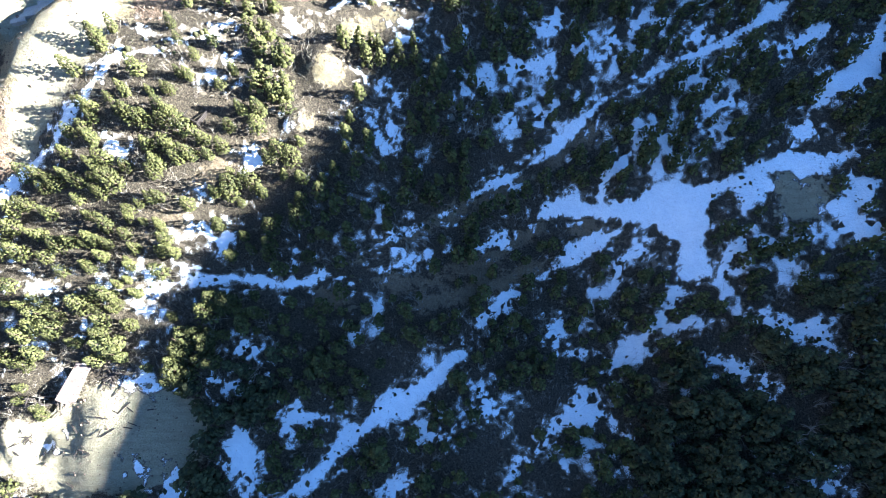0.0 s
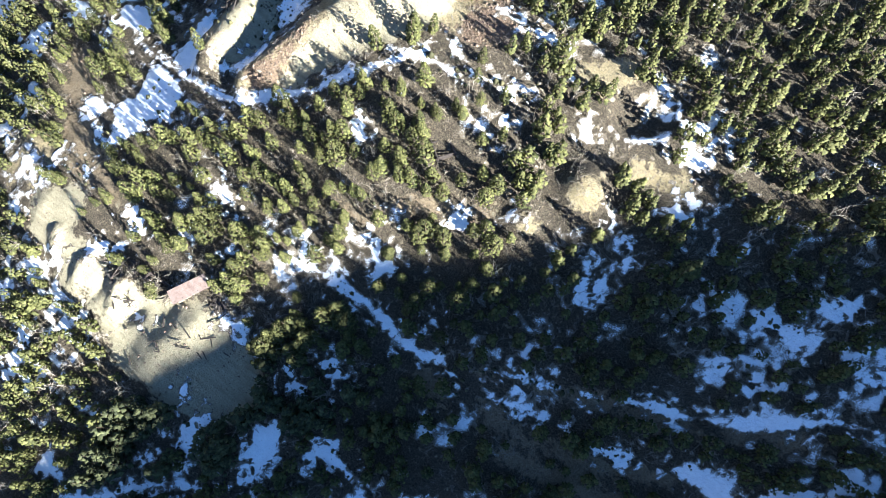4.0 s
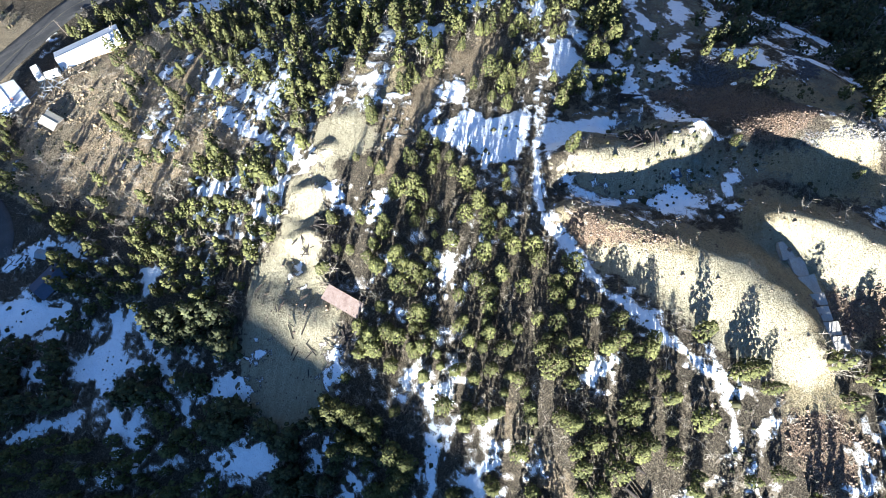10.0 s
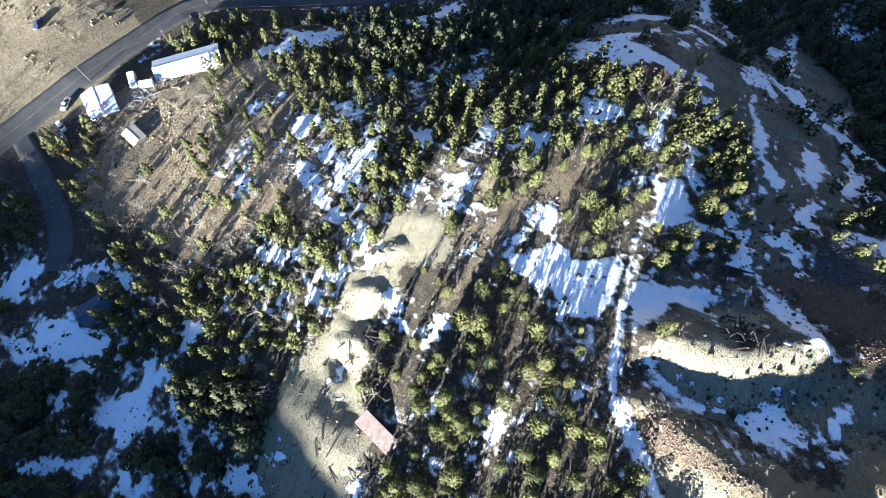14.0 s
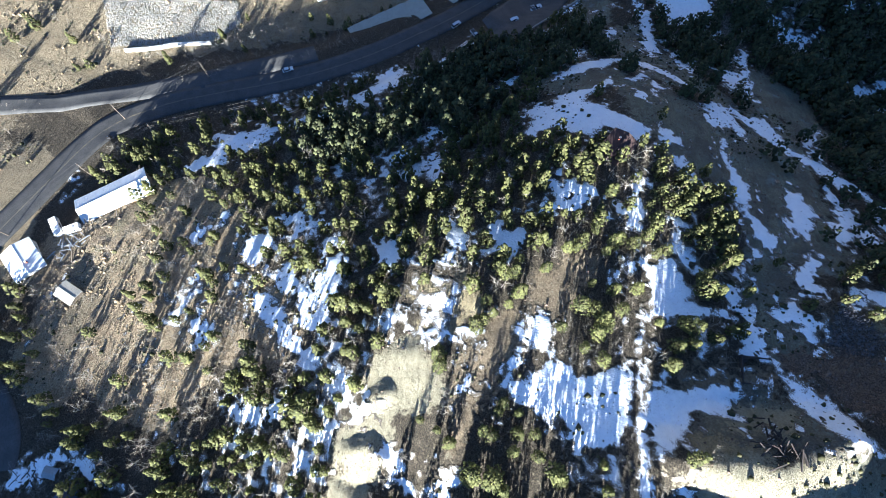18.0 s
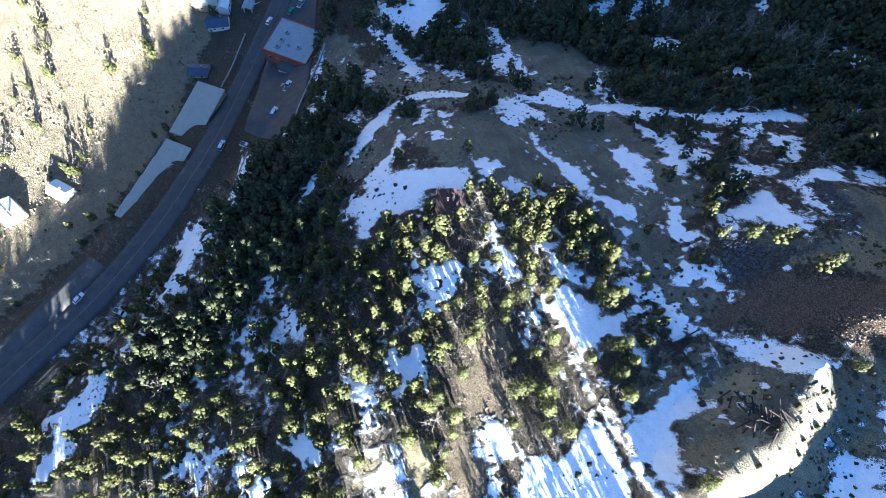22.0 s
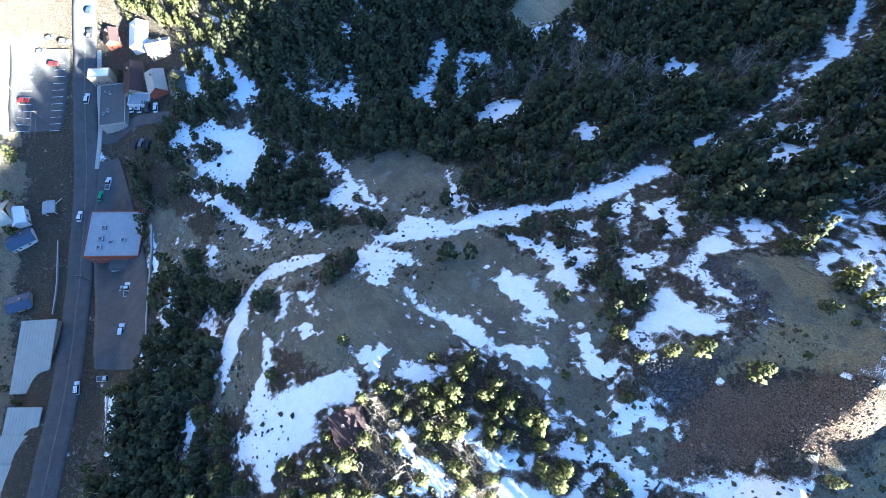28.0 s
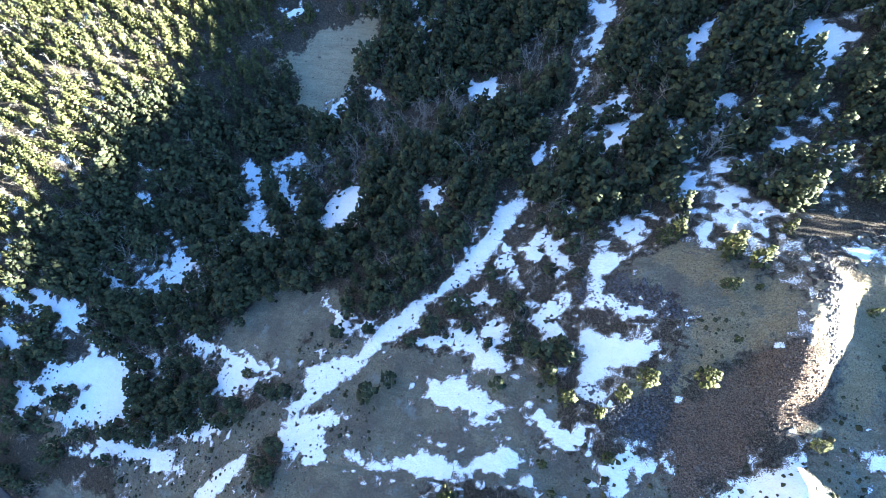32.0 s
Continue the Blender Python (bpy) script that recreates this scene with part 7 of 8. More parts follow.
def openings(e, l, w, h, doors=1, wins=2):
    """Windows with frames and panes along both long walls, and a door."""
    for s in (-1, 1):
        for k in range(wins):
            x = -l / 2 + (k + 0.75) * l / (wins + 0.5)
            f = part("window", box(bmesh.new(), x, s * (w / 2 + 0.03), h * 0.35, 1.2, 0.1, 1.2), M_WALLWHITE, e)
            part("pane", box(bmesh.new(), x, s * (w / 2 + 0.07), h * 0.35 + 0.1, 1.0, 0.1, 1.0), M_GLASS, f)
    for k in range(doors):
        part("door", box(bmesh.new(), -l / 2 + 1.0 + k * 2, -w / 2 - 0.04, 0, 0.95, 0.1, 2.05), M_WOOD, e)


def house(name, x, y, l, w, turn, h, rise, roof, wall, label, category="house", ribs=0, chimney=True, hip=0.0, group="", wins=2):
    e = root(name, x, y, turn, label, category, group, base_z(x, y, w / 2) if wins else None)
    part("wall", gable_walls(l, w, h, rise), wall, e)
    r = part("roof", roof_mesh(l, w, h, rise, hip=hip), roof, e)
    seams(r, l, w, h, rise, ribs, roof)
    part("ridge_cap", box(bmesh.new(), 0, 0, h + rise - 0.02, l + 0.6 - 2 * hip, 0.3, 0.1), roof, e)
    if chimney:
        c = part("chimney", box(bmesh.new(), l * 0.2, w * 0.12, h + rise * 0.5, 0.5, 0.5, rise * 0.5 + 0.8, 0.04), M_BRICK, e)
        part("chimney_cap", box(bmesh.new(), l * 0.2, w * 0.12, h + rise + 0.8, 0.65, 0.65, 0.1), M_CONCRETE, c)
    if wins:
        openings(e, l, w, h, 1, wins)
    return e


def flat_building(name, x, y, l, w, turn, h, roof, wall, label, units=3, z=None):
    e = root(name, x, y, turn, label, "building", z=base_z(x, y, 4) if z is None else z)
    part("wall", box(bmesh.new(), 0, 0, -2.5, l, w, h + 2.5), wall, e)
    part("roof", box(bmesh.new(), 0, 0, h + 0.004, l - 0.5, w - 0.5, 0.12), roof, e)
    for n, (px, py, sx, sy) in enumerate(((0, w / 2 - 0.15, l, 0.3), (0, -w / 2 + 0.15, l, 0.3), (l / 2 - 0.15, 0, 0.3, w - 0.6), (-l / 2 + 0.15, 0, 0.3, w - 0.6))):
        part("parapet", box(bmesh.new(), px, py, h, sx, sy, 0.5), wall, e)
    rng = np.random.default_rng(int(abs(x)))
    for n in range(units):
        px, py, s = rng.uniform(-l * 0.35, l * 0.35), rng.uniform(-w * 0.35, w * 0.35), rng.uniform(0.8, 1.8)
        u = part("roof_unit", box(bmesh.new(), px, py, h + 0.12, s * 1.3, s, 0.9, 0.06), M_METAL, e, "grey metal air unit")
        part("fan_grille", box(bmesh.new(), px, py, h + 1.02, s * 0.7, s * 0.7, 0.06), M_DARKROOF, u)
    openings(e, l, w, h, 2, max(2, int(l / 4)))
    return e


def stepped_shed(name, x, y, l, w, turn, h, steps, label):
    """A long low shed whose sheet roof steps down in bays."""
    e = root(name, x, y, turn, label, "shed", z=base_z(x, y, 5))
    for k in range(steps):
        px, b = -l / 2 + (k + 0.5) * l / steps, l / steps
        top = h + 0.55 * (steps / 2 - k)
        part("wall", box(bmesh.new(), px, 0, -4, b - 0.1, w - 0.5, top + 4), M_WALLTAN, e)
        r = part("roof", box(bmesh.new(), px, 0, top, b + 0.3, w + 0.6, 0.18), M_TANROOF, e)
        for q in range(int(w / 1.2)):
            part("roof_seam", box(bmesh.new(), px, -w / 2 + 0.6 + q * 1.2, top + 0.17, b + 0.2, 0.08, 0.06), M_TANROOF, r)
        part("gutter", box(bmesh.new(), px, -w / 2 - 0.4, top - 0.05, b, 0.15, 0.15), M_METAL, e)
    return e


# ---- town along the road ----
lodge = flat_building("lodge", -355.9, 37.7, 22, 19, 42, 6.5, M_GREYROOF, M_BRICK, "red brick lodge with a grey flat roof and air units", 5, z=6.0)
part("porch", box(bmesh.new(), 3, -11.5, -0.5, 11, 4, 3.2), M_DARKROOF, lodge, "dark covered porch")
part("porch_rail", box(bmesh.new(), 3, -13.6, -0.3, 11, 0.12, 1.3), M_WALLWHITE, lodge)
house("cottage", -389.9, 9.1, 10, 6, 72, 3.4, 1.6, M_BLUEROOF, M_WALLWHITE, "small white cottage with a dark blue roof", ribs=12)
house("villa", -403, 9.1, 12, 10, 64, 5.0, 2.6, M_TANROOF, M_WALLTAN, "pale gabled villa on the sunny slope above the road", hip=1.5)
villa_wing = house("villa_wing", -397, 15, 7, 5, 154, 4.2, 1.8, M_WHITEROOF, M_WALLWHITE, "white gabled wing beside the villa", chimney=False, wins=1)
house("road_cabin", -368.8, -7.8, 9, 6, 60, 2.8, 1.3, M_BLUEROOF, M_WALLTAN, "low cabin with a dark blue metal roof by the road", ribs=10)
stepped_shed("roadside_shed", -342, -13.5, 27, 12.7, 135, 4.0, 1, "long roadside shed with a tan sheet roof")
stepped_shed("roadside_shed", -313, -38.5, 38, 11.5, 132, 3.6, 4, "long roadside shed with a stepped tan sheet roof")
flat_building("narrow_shop", -417.2, 79.8, 9, 4.5, 46, 6.5, M_WHITEROOF, M_WALLTAN, "narrow shop with a bright white roof on the main street", 0)
flat_building("shop", -403.1, 74.2, 20, 11, 140, 5.5, M_DARKROOF, M_CONCRETE, "flat-roofed main street shop with dark roof felt", 4)
house("brown_house", -403.8, 88, 14, 7.5, 140, 5.5, 2.5, M_BROWNROOF, M_WALLTAN, "tall house with a brown shingle roof in the town")
house("gable_house", -393, 93, 11, 7.5, 150, 5, 2.4, M_TANROOF, M_BRICK, "gabled brick house with a tan roof in the town", hip=1.0)
flat_building("annex", -394.7, 83.2, 9, 6, 41, 3.6, M_GREYROOF, M_WALLWHITE, "low annex with a grey flat roof behind the shops", 1)
house("red_house", -426.7, 95, 7, 5.5, 148, 4.2, 1.8, M_BROWNROOF, M_BRICK, "small red house on the main street")
house("pale_house", -415.1, 103, 12, 7, 140, 5, 2.2, M_WHITEROOF, M_WALLWHITE, "pale house with a sunlit white roof")
house("back_house", -404, 105, 9, 7, 55, 4.5, 2, M_GREYROOF, M_WALLTAN, "grey-roofed house at the foot of the wooded slope")
house("back_house", -384, 98, 10, 6, 148, 4, 2, M_DARKROOF, M_WALLWHITE, "dark-roofed house at the foot of the wooded slope")


def pavilion(x, y, turn):
    e = root("pavilion", x, y, turn, "small white open shelter beside the road", "shelter")
    for sx in (-1, 1):
        for sy in (-1, 1):
            part("post", box(bmesh.new(), sx * 2.2, sy * 2.0, -0.5, 0.22, 0.22, 3.3), M_WALLWHITE, e)
    part("roof", roof_mesh(5.0, 4.6, 2.8, 0.9, 0.3), M_GREYROOF, e)
    for s in (-1, 1):
        part("rail", box(bmesh.new(), 0, s * 2.0, 0.9, 4.4, 0.1, 0.12), M_WALLWHITE, e)
    part("rail", beam(bmesh.new(), (2.3, -2, 1.0), (4.2, -4.6, 0.9), 0.2), M_WALLWHITE, e)


pavilion(-391.3, 25.6, 143)


# ---- buildings up the valley ----
barn = house("barn", -197.2, -110.2, 25, 9.5, 130, 3.6, 1.9, M_WHITEROOF, M_WALLTAN, "long barn with a white ribbed metal roof", "barn", ribs=26, chimney=False, wins=4)
house("white_house", -168.3, -129, 12, 10, 50, 3.2, 1.4, M_WHITEROOF, M_WALLWHITE, "house with a white metal roof by the valley road", ribs=12)
house("tool_shed", -160.1, -108.1, 6.5, 5, 69, 2.2, 0.6, M_TANROOF, M_WOOD, "small shed with a pale sheet roof", "shed", ribs=7, chimney=False, wins=0)
house("blue_cabin", -101.7, -81.7, 11.5, 6.5, 150, 2.6, 1.2, M_BLUEROOF, M_WOOD, "log cabin with a blue metal roof in snowy brush", "cabin", ribs=12)
house("garden_shed", -109.4, -88.7, 3.2, 2.4, 87, 1.9, 0.4, M_GREYROOF, M_WOOD, "tiny grey-roofed shed beside the cabin", "shed", chimney=False, wins=0)
house("brown_cabin", -225.1, 53.3, 10, 7.5, 150, 2.8, 1.6, M_BROWNROOF, M_DARKWOOD, "old cabin with a brown roof among crest pines", "cabin")
house("hillside_house", -317.5, -126.8, 11.5, 9, 21, 3.2, 2.0, M_BROWNROOF, M_WALLWHITE, "house with a brown roof above the stone slope")
house("hillside_house", -325.9, -96.2, 10, 8, 23, 4.2, 2.2, M_WHITEROOF, M_WALLWHITE, "white house with a steep pale roof on the sunny slope")
house("hillside_house", -328.9, -76.9, 8.5, 6.5, 37, 4.0, 2.0, M_WHITEROOF, M_WALLWHITE, "small white house with a pale roof on the sunny slope")


# ---- mine ruins ----
def rust_hut():
    e = root("mine_hut", -100.5, 16.5, 68, "leaning mine hut with a rusted sheet roof", "hut", z=base_z(-100.5, 16.5, 3) + 0.4)
    part("wall", box(bmesh.new(), 0, 0, -1.5, 9.6, 3.4, 3.8), M_WOOD, e)
    r = part("roof", box(bmesh.new(), 0, 0, 2.45, 10.6, 3.9, 0.1), M_DARKWOOD, e)
    r.rotation_euler = Euler((radians(8), 0, 0))
    for k in range(11):
        part("roof_sheet", box(bmesh.new(), -4.9 + k * 0.98, 0, 2.58 + 0.02 * (k % 2), 0.97, 4.2, 0.05), M_RUST, r, "rusted roof sheet")
    for k in range(5):
        part("post", box(bmesh.new(), -4.5 + k * 2.2, -1.9, -1.5, 0.2, 0.2, 4.0), M_DARKWOOD, e)


rust_hut()


def trestle():
    """Fallen ore chute: twin stringers on leaning bents from the hut up the edge of the tailings."""
    x0, y0, x1, y1 = -105.5, 12.5, -120.5, 10.5
    e = root("ore_trestle", x0, y0, 0, "collapsed timber ore trestle on pale tailings", "trestle")
    rng, zb = np.random.default_rng(3), float(height(x0, y0))
    at = lambda t, side, up: (t * (x1 - x0) + rng.normal(0, 0.15), t * (y1 - y0) + side, float(height(x0 + t * (x1 - x0), y0 + t * (y1 - y0) + side)) - zb + up)
    for k in range(6):
        t = k / 5
        tall = rng.uniform(1.6, 3.4)
        for side in (-1.1, 1.1):
            part("post", beam(bmesh.new(), at(t, side, -0.5), at(t + rng.normal(0, 0.03), side * 0.8, tall + rng.normal(0, 0.5)), 0.32), M_DARKWOOD, e)
        part("cap_beam", beam(bmesh.new(), at(t, -1.5, tall - 0.2), at(t, 1.5, tall), 0.3), M_DARKWOOD, e)
        if k < 5:
            for side in (-0.9, 0.9):
                part("stringer", beam(bmesh.new(), at(t - 0.03, side, tall), at(t + 0.23, side + rng.normal(0, 0.3), rng.uniform(0.6, 2.6)), 0.28), M_DARKWOOD, e)
            part("brace", beam(bmesh.new(), at(t, 1.0, 0.2), at(t + 0.12, -1.0, 1.8), 0.2), M_DARKWOOD, e)


trestle()


def log_heap(x, y, count, spread, seed, label, material):
    e = root("timber_heap", x, y, 0, label, "timber heap")
    rng = np.random.default_rng(seed)
    for k in range(count):
        a, l = rng.uniform(0, 3.14), rng.uniform(1.5, 4.5)
        px, py = rng.normal(0, spread, 2)
        z = float(height(x + px, y + py)) - float(height(x, y)) + 0.15 + 0.5 * rng.random()
        part("log", beam(bmesh.new(), (px - l / 2 * math.cos(a), py - l / 2 * math.sin(a), z), (px + l / 2 * math.cos(a), py + l / 2 * math.sin(a), z + rng.normal(0, 0.3)), rng.uniform(0.15, 0.3)), material, e)


log_heap(-91.5, 19.5, 26, 2.0, 1, "heap of dark rotten timbers beside the hut", M_DARKWOOD)
log_heap(-121.4, 4.7, 9, 1.4, 12, "fallen frame of old timbers on pale tailings", M_DARKWOOD)
log_heap(-116, 2.2, 10, 1.8, 13, "half-buried planks along a ledge in the tailings", M_DARKWOOD)
log_heap(-99, -2, 5, 2.6, 14, "dead branches and logs washed down the tailings", M_DARKWOOD)
log_heap(-105, 13, 12, 1.8, 2, "broken boards strewn beside the hut", M_WOOD)
log_heap(-92, 3, 5, 3.0, 4, "dead logs lying on pale tailings", M_DARKWOOD)
log_heap(-86, 9, 5, 2.5, 5, "dead logs lying on shaded tailings", M_DARKWOOD)
log_heap(-149.8, 85.9, 34, 2.0, 6, "burnt brush and timbers beside the crib", M_DARKWOOD)
log_heap(-176, -117, 26, 3.0, 7, "scattered lumber and pipes in the yard", M_METAL)
log_heap(-186, -113, 18, 2.5, 8, "stack of scrap boards behind the barn", M_WOOD)
log_heap(-168, -112, 14, 3.0, 9, "loose planks along the dirt lane", M_WOOD)
log_heap(-106, -95, 12, 2.5, 10, "snow-dusted boards beside the cabin", M_DARKWOOD)


def crib(x, y, s, turn, label):
    """A roofless square of stacked logs."""
    e = root("log_crib", x, y, turn, label, "ruin", z=base_z(x, y, s / 2))
    for k in range(7):
        for q in (-1, 1):
            a, b = (s / 2 + 0.4, q * s / 2)
            z = k * 0.3 + (0.15 if k % 2 else 0)
            p = ((-a, b, z), (a, b, z)) if k % 2 else ((b, -a, z), (b, a, z))
            part("log", beam(bmesh.new(), *p, 0.3), M_DARKWOOD, e)
    part("floor", box(bmesh.new(), 0, 0, 0.1, s - 0.5, s - 0.5, 0.1), M_DARKWOOD, e)


crib(-165.8, 86.9, 6.2, 3, "square log crib of a filled mine shaft, in shade")
crib(-66.7, 85.8, 4.6, 59, "roofless log ruin hidden in the pine wood")


def shaft_collar(x, y):
    e = root("shaft_collar", x, y, 20, "small square steel shaft cover on bare ground", "cover")
    for q in (-1, 1):
        part("frame", box(bmesh.new(), q * 1.0, 0, -0.1, 0.3, 2.3, 0.5), M_BLUEROOF, e)
        part("frame", box(bmesh.new(), 0, q * 1.0, -0.1, 1.7, 0.3, 0.5), M_BLUEROOF, e)
    part("plate", box(bmesh.new(), 0, 0, 0.1, 0.9, 0.9, 0.3), M_METAL, e)


shaft_collar(-139.3, 94.9)


def slabs():
    e = root("stepped_foundation", -108, 118.7, 15, "stepped concrete slabs of a mill foundation", "foundation")
    at = e.matrix_basis.inverted()
    for n, (x, y, a, b, t) in enumerate(((-118.5, 115, 3.2, 4.2, 103), (-114.9, 117, 3.2, 4.2, 105), (-110.9, 118.6, 3.8, 4.2, 108), (-107.5, 119.2, 3.6, 2.6, 105), (-104.3, 119.4, 3.8, 3.1, 105), (-101.2, 120.1, 4.8, 2.8, 103), (-98.2, 121, 5.4, 3.0, 103))):
        z = float(height(x, y))
        o = part("slab", box(bmesh.new(), 0, 0, -1.2, a, b, 1.7 + 0.1 * (n % 2), 0.05), M_CONCRETE, e)
        o.matrix_basis = at @ pose(x, y, z, 0, 0, t)


slabs()


# ---- stone slope above the road, walls and fences ----
def riprap():
    rng = np.random.default_rng(51)
    corner = [(-290.8, -160.3), (-311.4, -111.2), (-299.4, -105.3), (-284.6, -112.3), (-267.5, -148.3)]
    x, y = rng.uniform(-312, -266, 15000), rng.uniform(-162, -104, 15000)
    ok = np.ones(len(x), bool)
    for (ax, ay), (bx, by) in zip(corner, corner[1:] + corner[:1]):
        ok &= (bx - ax) * (y - ay) - (by - ay) * (x - ax) < 0
    x, y = x[ok], y[ok]
    scatter("riprap_slope", "slope paved with pale grey broken stone", "stone slope", [lump(s, 4, 0.4) for s in range(60, 64)], M_RIPRAP, x, y, rng.uniform(0.45, 0.95, len(x)), rng)


riprap()


def low_wall(name, pts, h, w, material, label):
    e = new(name)
    tagged(e, label, "wall")
    x0, y0 = pts[0]
    e.matrix_basis = pose(x0, y0, float(height(x0, y0)))
    z0 = float(height(x0, y0))
    for (ax, ay), (bx, by) in zip(pts, pts[1:]):
        n = max(1, int(math.hypot(bx - ax, by - ay) / 4))
        for k in range(n):
            p = [(ax + (bx - ax) * t - x0, ay + (by - ay) * t - y0) for t in (k / n, (k + 1) / n)]
            z = [float(height(q[0] + x0, q[1] + y0)) - z0 for q in p]
            bm = bmesh.new()
            d = Vector((p[1][0] - p[0][0], p[1][1] - p[0][1], 0)).normalized()
            s = Vector((-d.y, d.x, 0)) * w / 2
            vs = []
            for q, zz in zip(p, z):
                c = Vector((q[0], q[1], zz))
                vs.append([bm.verts.new(c + s + Vector((0, 0, -0.6))), bm.verts.new(c - s + Vector((0, 0, -0.6))), bm.verts.new(c - s + Vector((0, 0, h))), bm.verts.new(c + s + Vector((0, 0, h)))])
            for i in range(4):
                j = (i + 1) % 4
                bm.faces.new((vs[0][i], vs[0][j], vs[1][j], vs[1][i]))
            bm.faces.new(vs[0])
            bm.faces.new(vs[1][::-1])
            part("wall_panel", bm, material, e)


low_wall("stone_wall", [(-267.2, -142.4), (-271.2, -135.4), (-276.8, -126.6), (-283.2, -113)], 1.6, 1.0, M_WALLWHITE, "low white wall along the foot of the stone slope")
low_wall("retaining_wall", [(-346, 50), (-332, 39.5), (-313, 28), (-301, 21.5)], 1.4, 0.5, M_CONCRETE, "grey concrete retaining wall behind the pull-out")
low_wall("verge_wall", [(-378.4, 18.9), (-364.8, 8.3), (-353, -0.7)], 0.8, 0.4, M_CONCRETE, "low concrete wall along the road verge")
low_wall("guard_wall", [(-305, 1.3), (-294, -3.7)], 0.8, 0.4, M_CONCRETE, "short concrete guard wall beside the road")


# ---- cars ----
CAR_GROUP = "cars in the valley"


def car_shape(l, w, h, cab0, cab1):
    """Body and cabin of a car along x, with sloped screens."""
    bm = bmesh.new()
    box(bm, 0, 0, 0.35, l, w, h * 0.42, 0.12)
    cab = bmesh.new()
    a, b = cab0 * l, cab1 * l
    z0, z1 = 0.35 + h * 0.42 - 0.02, h
    vs = [(a, z0), (b, z0), (b - 0.45, z1), (a + 0.5, z1)]
    lo = [cab.verts.new((x, -w * (0.46 if z == z0 else 0.38), z)) for x, z in vs]
    hi = [cab.verts.new((x, w * (0.46 if z == z0 else 0.38), z)) for x, z in vs]
    cab.faces.new(lo)
    cab.faces.new(hi[::-1])
    for i in range(4):
        cab.faces.new((lo[i], lo[(i + 1) % 4], hi[(i + 1) % 4], hi[i]))
    top = box(bmesh.new(), (a + b) / 2 + 0.02, 0, z1 - 0.02, b - a - 1.0, w * 0.76, 0.06, 0.02)
    return bm, cab, top


def car(x, y, turn, colour, kind="car"):
    l, w, h, c0, c1 = {"car": (4.6, 1.85, 1.5, -0.42, 0.22), "suv": (4.8, 1.95, 1.8, -0.49, 0.24), "pickup": (5.6, 2.0, 1.85, -0.08, 0.28)}[kind]
    word = {"car": "saloon car", "suv": "estate car", "pickup": "pickup truck"}[kind]
    z = float(height(x, y)) + 0.25
    e = root("pickup_truck" if kind == "pickup" else "car", x, y, turn, colour + " " + word + " parked on the asphalt", "car", CAR_GROUP, z)
    body, cab, top = car_shape(l, w, h, c0, c1)
    part("body", body, M_CAR[colour], e)
    c = part("cabin", cab, M_GLASS, e, "dark car windows")
    part("roof_panel", top, M_CAR[colour], c)
    for sx in (-0.31, 0.31):
        for sy in (-1, 1):
            bm = bmesh.new()
            bmesh.ops.create_cone(bm, cap_ends=True, segments=12, radius1=0.33, radius2=0.33, depth=0.22, matrix=Matrix.Translation((sx * l, sy * w * 0.46, 0.33)) @ Matrix.Rotation(math.pi / 2, 4, "X"))
            part("wheel", bm, M_RUBBER, e)
    for s in (-1, 1):
        part("headlight", box(bmesh.new(), l / 2 - 0.03, s * w * 0.34, 0.62, 0.1, 0.35, 0.16), M_WALLWHITE, e)
    if kind == "pickup":
        part("cargo_bed", box(bmesh.new(), -l * 0.29, 0, 0.35 + h * 0.42, l * 0.36, w * 0.82, 0.03), M_DARKROOF, e)


for cx, cy, ct, cc, ck in (
    (-318.6, 17.4, 133, "white", "suv"), (-333.2, 26.9, 133, "white", "pickup"), (-336.4, 24.3, 133, "silver", "car"), (-336, 17.5, 133, "white", "suv"),
    (-338.8, 15.0, 133, "black", "suv"), (-342, 20, 133, "grey", "car"), (-379.6, 31.5, 133, "white", "car"), (-318.4, -8.6, 140, "white", "suv"),
    (-381.3, 49, 130, "white", "pickup"), (-379.6, 43.2, 130, "green", "car"), (-416.8, 68.7, 133, "white", "suv"), (-436.3, 90.2, 131, "black", "pickup"),
    (-442.4, 97, 131, "blue", "car"), (-439.5, 69.7, 40, "red", "car"), (-442.1, 80, 40, "white", "suv"), (-396.7, 78.5, 140, "white", "car"),
    (-392.6, 80.5, 140, "silver", "car"), (-389.2, 83.1, 140, "black", "suv"), (-385.7, 85.0, 140, "white", "car"), (-380, 68.2, 125, "black", "car"),
    (-377.4, 70.1, 125, "grey", "suv"), (-374.4, 71.6, 125, "black", "car"), (-447, 70, 60, "grey", "car"), (-448, 77, 75, "grey", "car"),
    (-437.1, 49.8, 40, "red", "car"), (-163.5, -141.2, 10, "white", "pickup"), (-154.5, -136.5, 60, "white", "suv"),
    (-150.5, -133, 60, "silver", "pickup"), (-191, -172.8, 20, "blue", "pickup"), (-273.2, -74, 120, "white", "car"), (-261.5, -61.5, 40, "white", "pickup"), (-311.8, 1.3, 45, "white", "pickup")):
    car(cx, cy, ct, cc, ck)


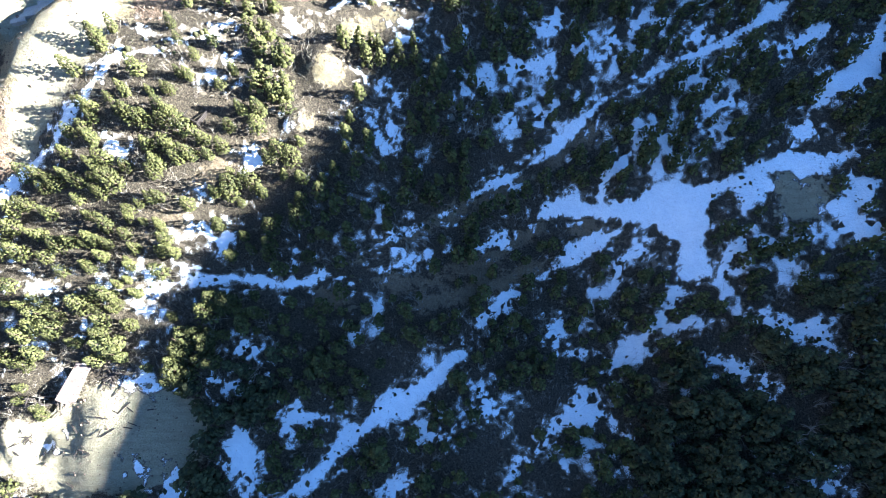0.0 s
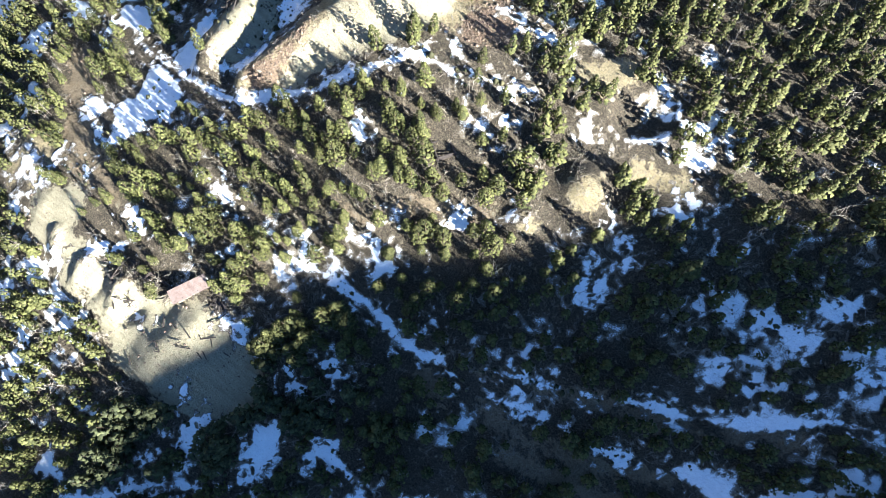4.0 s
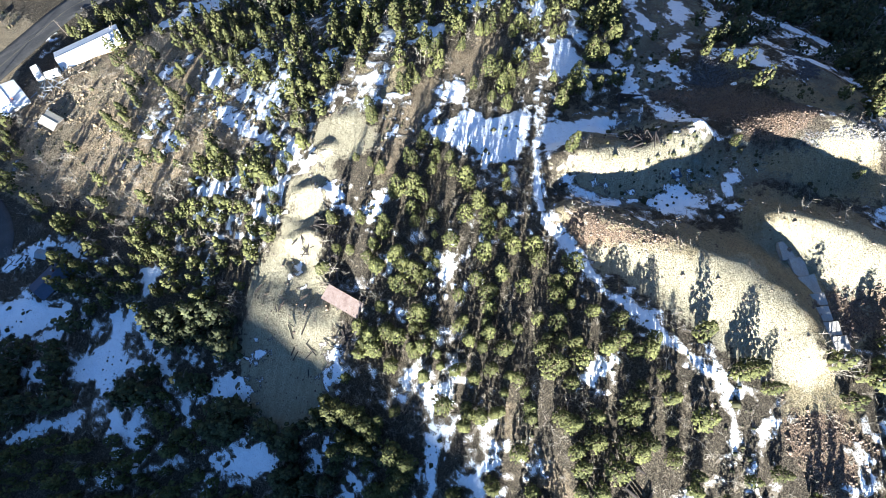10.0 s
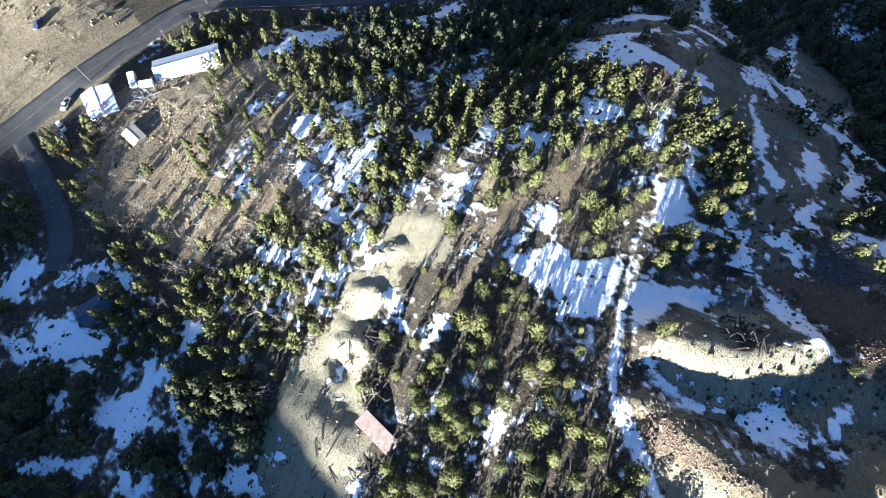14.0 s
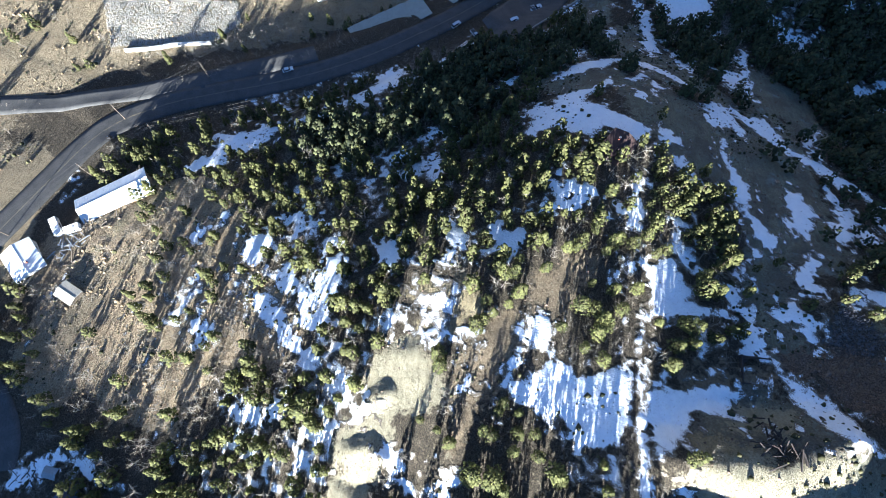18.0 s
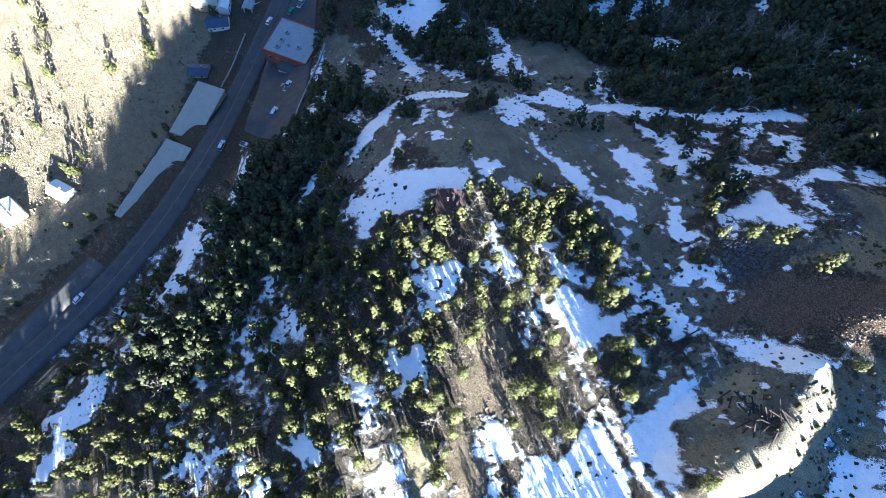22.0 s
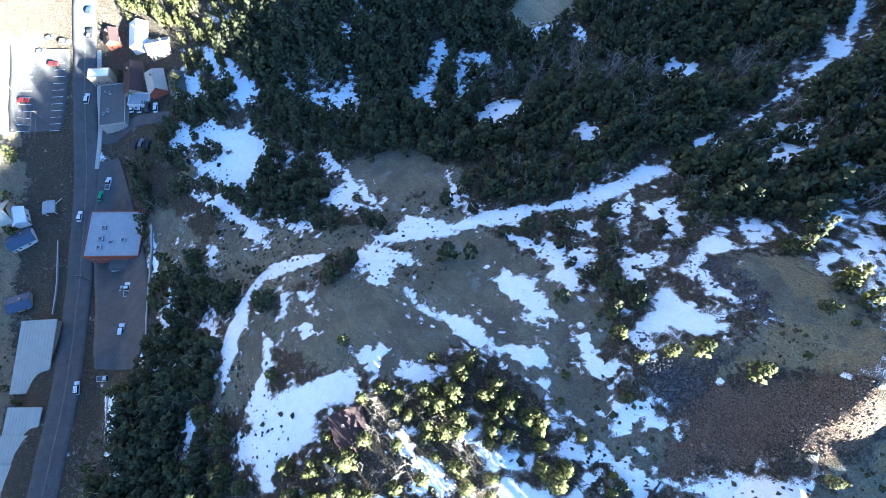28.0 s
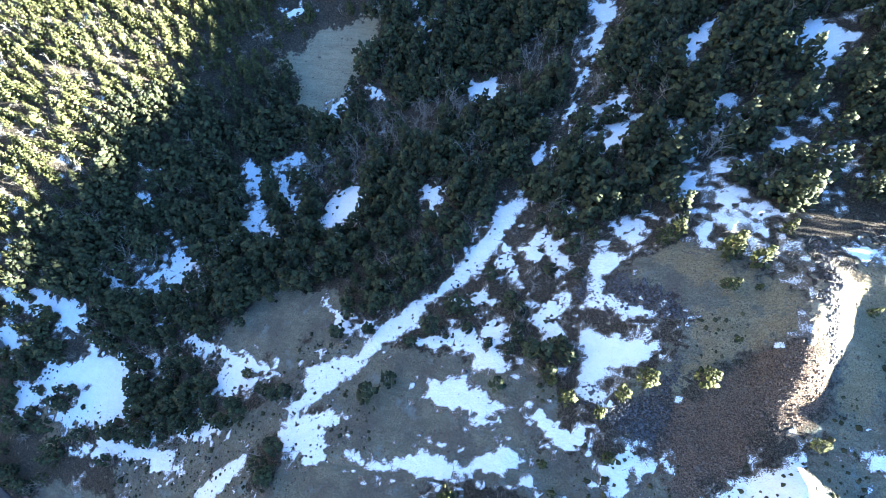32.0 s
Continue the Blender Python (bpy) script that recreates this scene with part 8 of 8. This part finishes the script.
def trailer(name, x, y, turn, l, w, h, label):
    e = root(name, x, y, turn, label, "trailer")
    part("body", box(bmesh.new(), 0, 0, 0.6, l, w, h, 0.1), M_CAR["white"], e)
    part("roof_vent", box(bmesh.new(), l * 0.15, 0, h + 0.6, 0.6, 0.6, 0.15), M_METAL, e)
    part("drawbar", beam(bmesh.new(), (l / 2, 0, 0.5), (l / 2 + 1.2, 0, 0.4), 0.12), M_METAL, e)
    for s in (-1, 1):
        bm = bmesh.new()
        bmesh.ops.create_cone(bm, cap_ends=True, segments=12, radius1=0.36, radius2=0.36, depth=0.25, matrix=Matrix.Translation((-0.4, s * w * 0.45, 0.36)) @ Matrix.Rotation(math.pi / 2, 4, "X"))
        part("wheel", bm, M_RUBBER, e)
        part("window", box(bmesh.new(), 0.3, s * (w / 2 + 0.01), 1.5, l * 0.3, 0.05, 0.7), M_GLASS, e)


trailer("box_trailer", -182.2, -125.1, 42, 7.0, 2.6, 2.3, "white box trailer parked in the yard")
trailer("camper", -182.4, -118.8, 122, 5.2, 2.4, 2.0, "old white camper parked by the barn")


def digger(x, y):
    e = root("digger", x, y, 30, "rusty orange digger standing in the yard", "digger")
    for s in (-1, 1):
        part("track", box(bmesh.new(), 0, s * 0.95, 0, 3.2, 0.5, 0.7, 0.15), M_RUBBER, e)
    part("body", box(bmesh.new(), -0.2, 0, 0.7, 2.6, 2.0, 0.9, 0.1), M_ORANGE, e)
    part("cab", box(bmesh.new(), 0.2, 0.5, 1.6, 1.2, 0.9, 1.1, 0.05), M_GLASS, e)
    part("boom", beam(bmesh.new(), (1.0, -0.2, 1.5), (3.4, -0.3, 2.8), 0.35), M_ORANGE, e)
    part("arm", beam(bmesh.new(), (3.4, -0.3, 2.8), (4.6, -0.3, 1.0), 0.28), M_ORANGE, e)
    part("bucket", box(bmesh.new(), 4.6, -0.3, 0.3, 0.7, 0.9, 0.7, 0.1), M_RUST, e)


digger(-147.5, -128.5)


# ---- poles and wires ----
def pole(x, y, turn, h=10.0):
    e = root("utility_pole", x, y, turn, "wooden utility pole with crossarm beside the road", "pole", "utility poles")
    bm = bmesh.new()
    bmesh.ops.create_cone(bm, cap_ends=True, segments=8, radius1=0.17, radius2=0.11, depth=h + 1, matrix=Matrix.Translation((0, 0, (h - 1) / 2)))
    part("shaft", bm, M_WOOD, e)
    part("crossarm", box(bmesh.new(), 0, 0.12, h - 0.7, 2.4, 0.12, 0.14), M_WOOD, e)
    for k in (-1.1, -0.4, 0.4, 1.1):
        part("insulator", box(bmesh.new(), k, 0.12, h - 0.56, 0.12, 0.12, 0.18), M_METAL, e)
    return Vector((x, y, float(height(x, y)) + h - 0.4))


def wire(p, q, off, sag=0.8):
    me = bpy.data.curves.new("wire", "CURVE")
    me.dimensions, me.bevel_depth = "3D", 0.028
    s = me.splines.new("POLY")
    s.points.add(10)
    d = (q - p).normalized()
    side = Vector((-d.y, d.x, 0)) * off
    for k in range(11):
        t = k / 10
        c = p.lerp(q, t) + side - Vector((0, 0, sag * 4 * t * (1 - t)))
        s.points[k].co = (*c, 1)
    me.materials.append(M_DARKROOF)
    ob = new("power_line", me)
    tagged(ob, "thin dark power line hung between poles", "power line", "power lines")


line_a = [pole(*p) for p in ((-353.5, 17.1, 40), (-303, -14, 45), (-262, -55, 50), (-228, -111, 55), (-205, -125, 70), (-176.4, -140.5, 80), (-150, -160, 80))]
for p, q in zip(line_a, line_a[1:]):
    for off in (-1.1, 0.4, 1.1):
        wire(p, q, off)
line_b = [pole(*p) for p in ((-421.9, 50, 40), (-396, 22, 40), (-261.8, -104.3, 50), (-233.5, -127.2, 60))]
for p, q in ((line_b[0], line_b[1]), (line_b[2], line_b[3])):
    for off in (-1.1, 1.1):
        wire(p, q, off)

# ---- road paint and parking bays ----
for k, off in ((0, -0.14), (0, 0.14)):
    ribbon("road_line", MAIN_ROAD, 0.12, 0.262, M_LINE if not k else M_WHITE_LINE, "worn painted line on the asphalt", "road marking", side=off)
ribbon("car_park", [(-448, 71, 24), (-441, 63, 25), (-433, 54, 25), (-423, 44, 22)], 24, 0.2, M_ASPHALT, "asphalt car park with painted bays", "car park")


def bays():
    e = root("parking_bays", -434, 55, 50, "faded white parking bay lines on asphalt", "road marking")
    at = e.matrix_basis.inverted()
    for row, reach in ((-8.5, 5.0), (5.5, 5.0)):
        for k in range(13):
            t = k / 12
            ax, ay = -448 + 25 * t, 71 - 27 * t
            nx, ny = 0.73, 0.68
            a = Vector((ax + nx * row, ay + ny * row, 0))
            b = Vector((ax + nx * (row + reach), ay + ny * (row + reach), 0))
            a.z, b.z = float(height(a.x, a.y)) + 0.21, float(height(b.x, b.y)) + 0.21
            part("bay_line", beam(bmesh.new(), at @ a, at @ b, 0.14), M_WHITE_LINE, e)


bays()
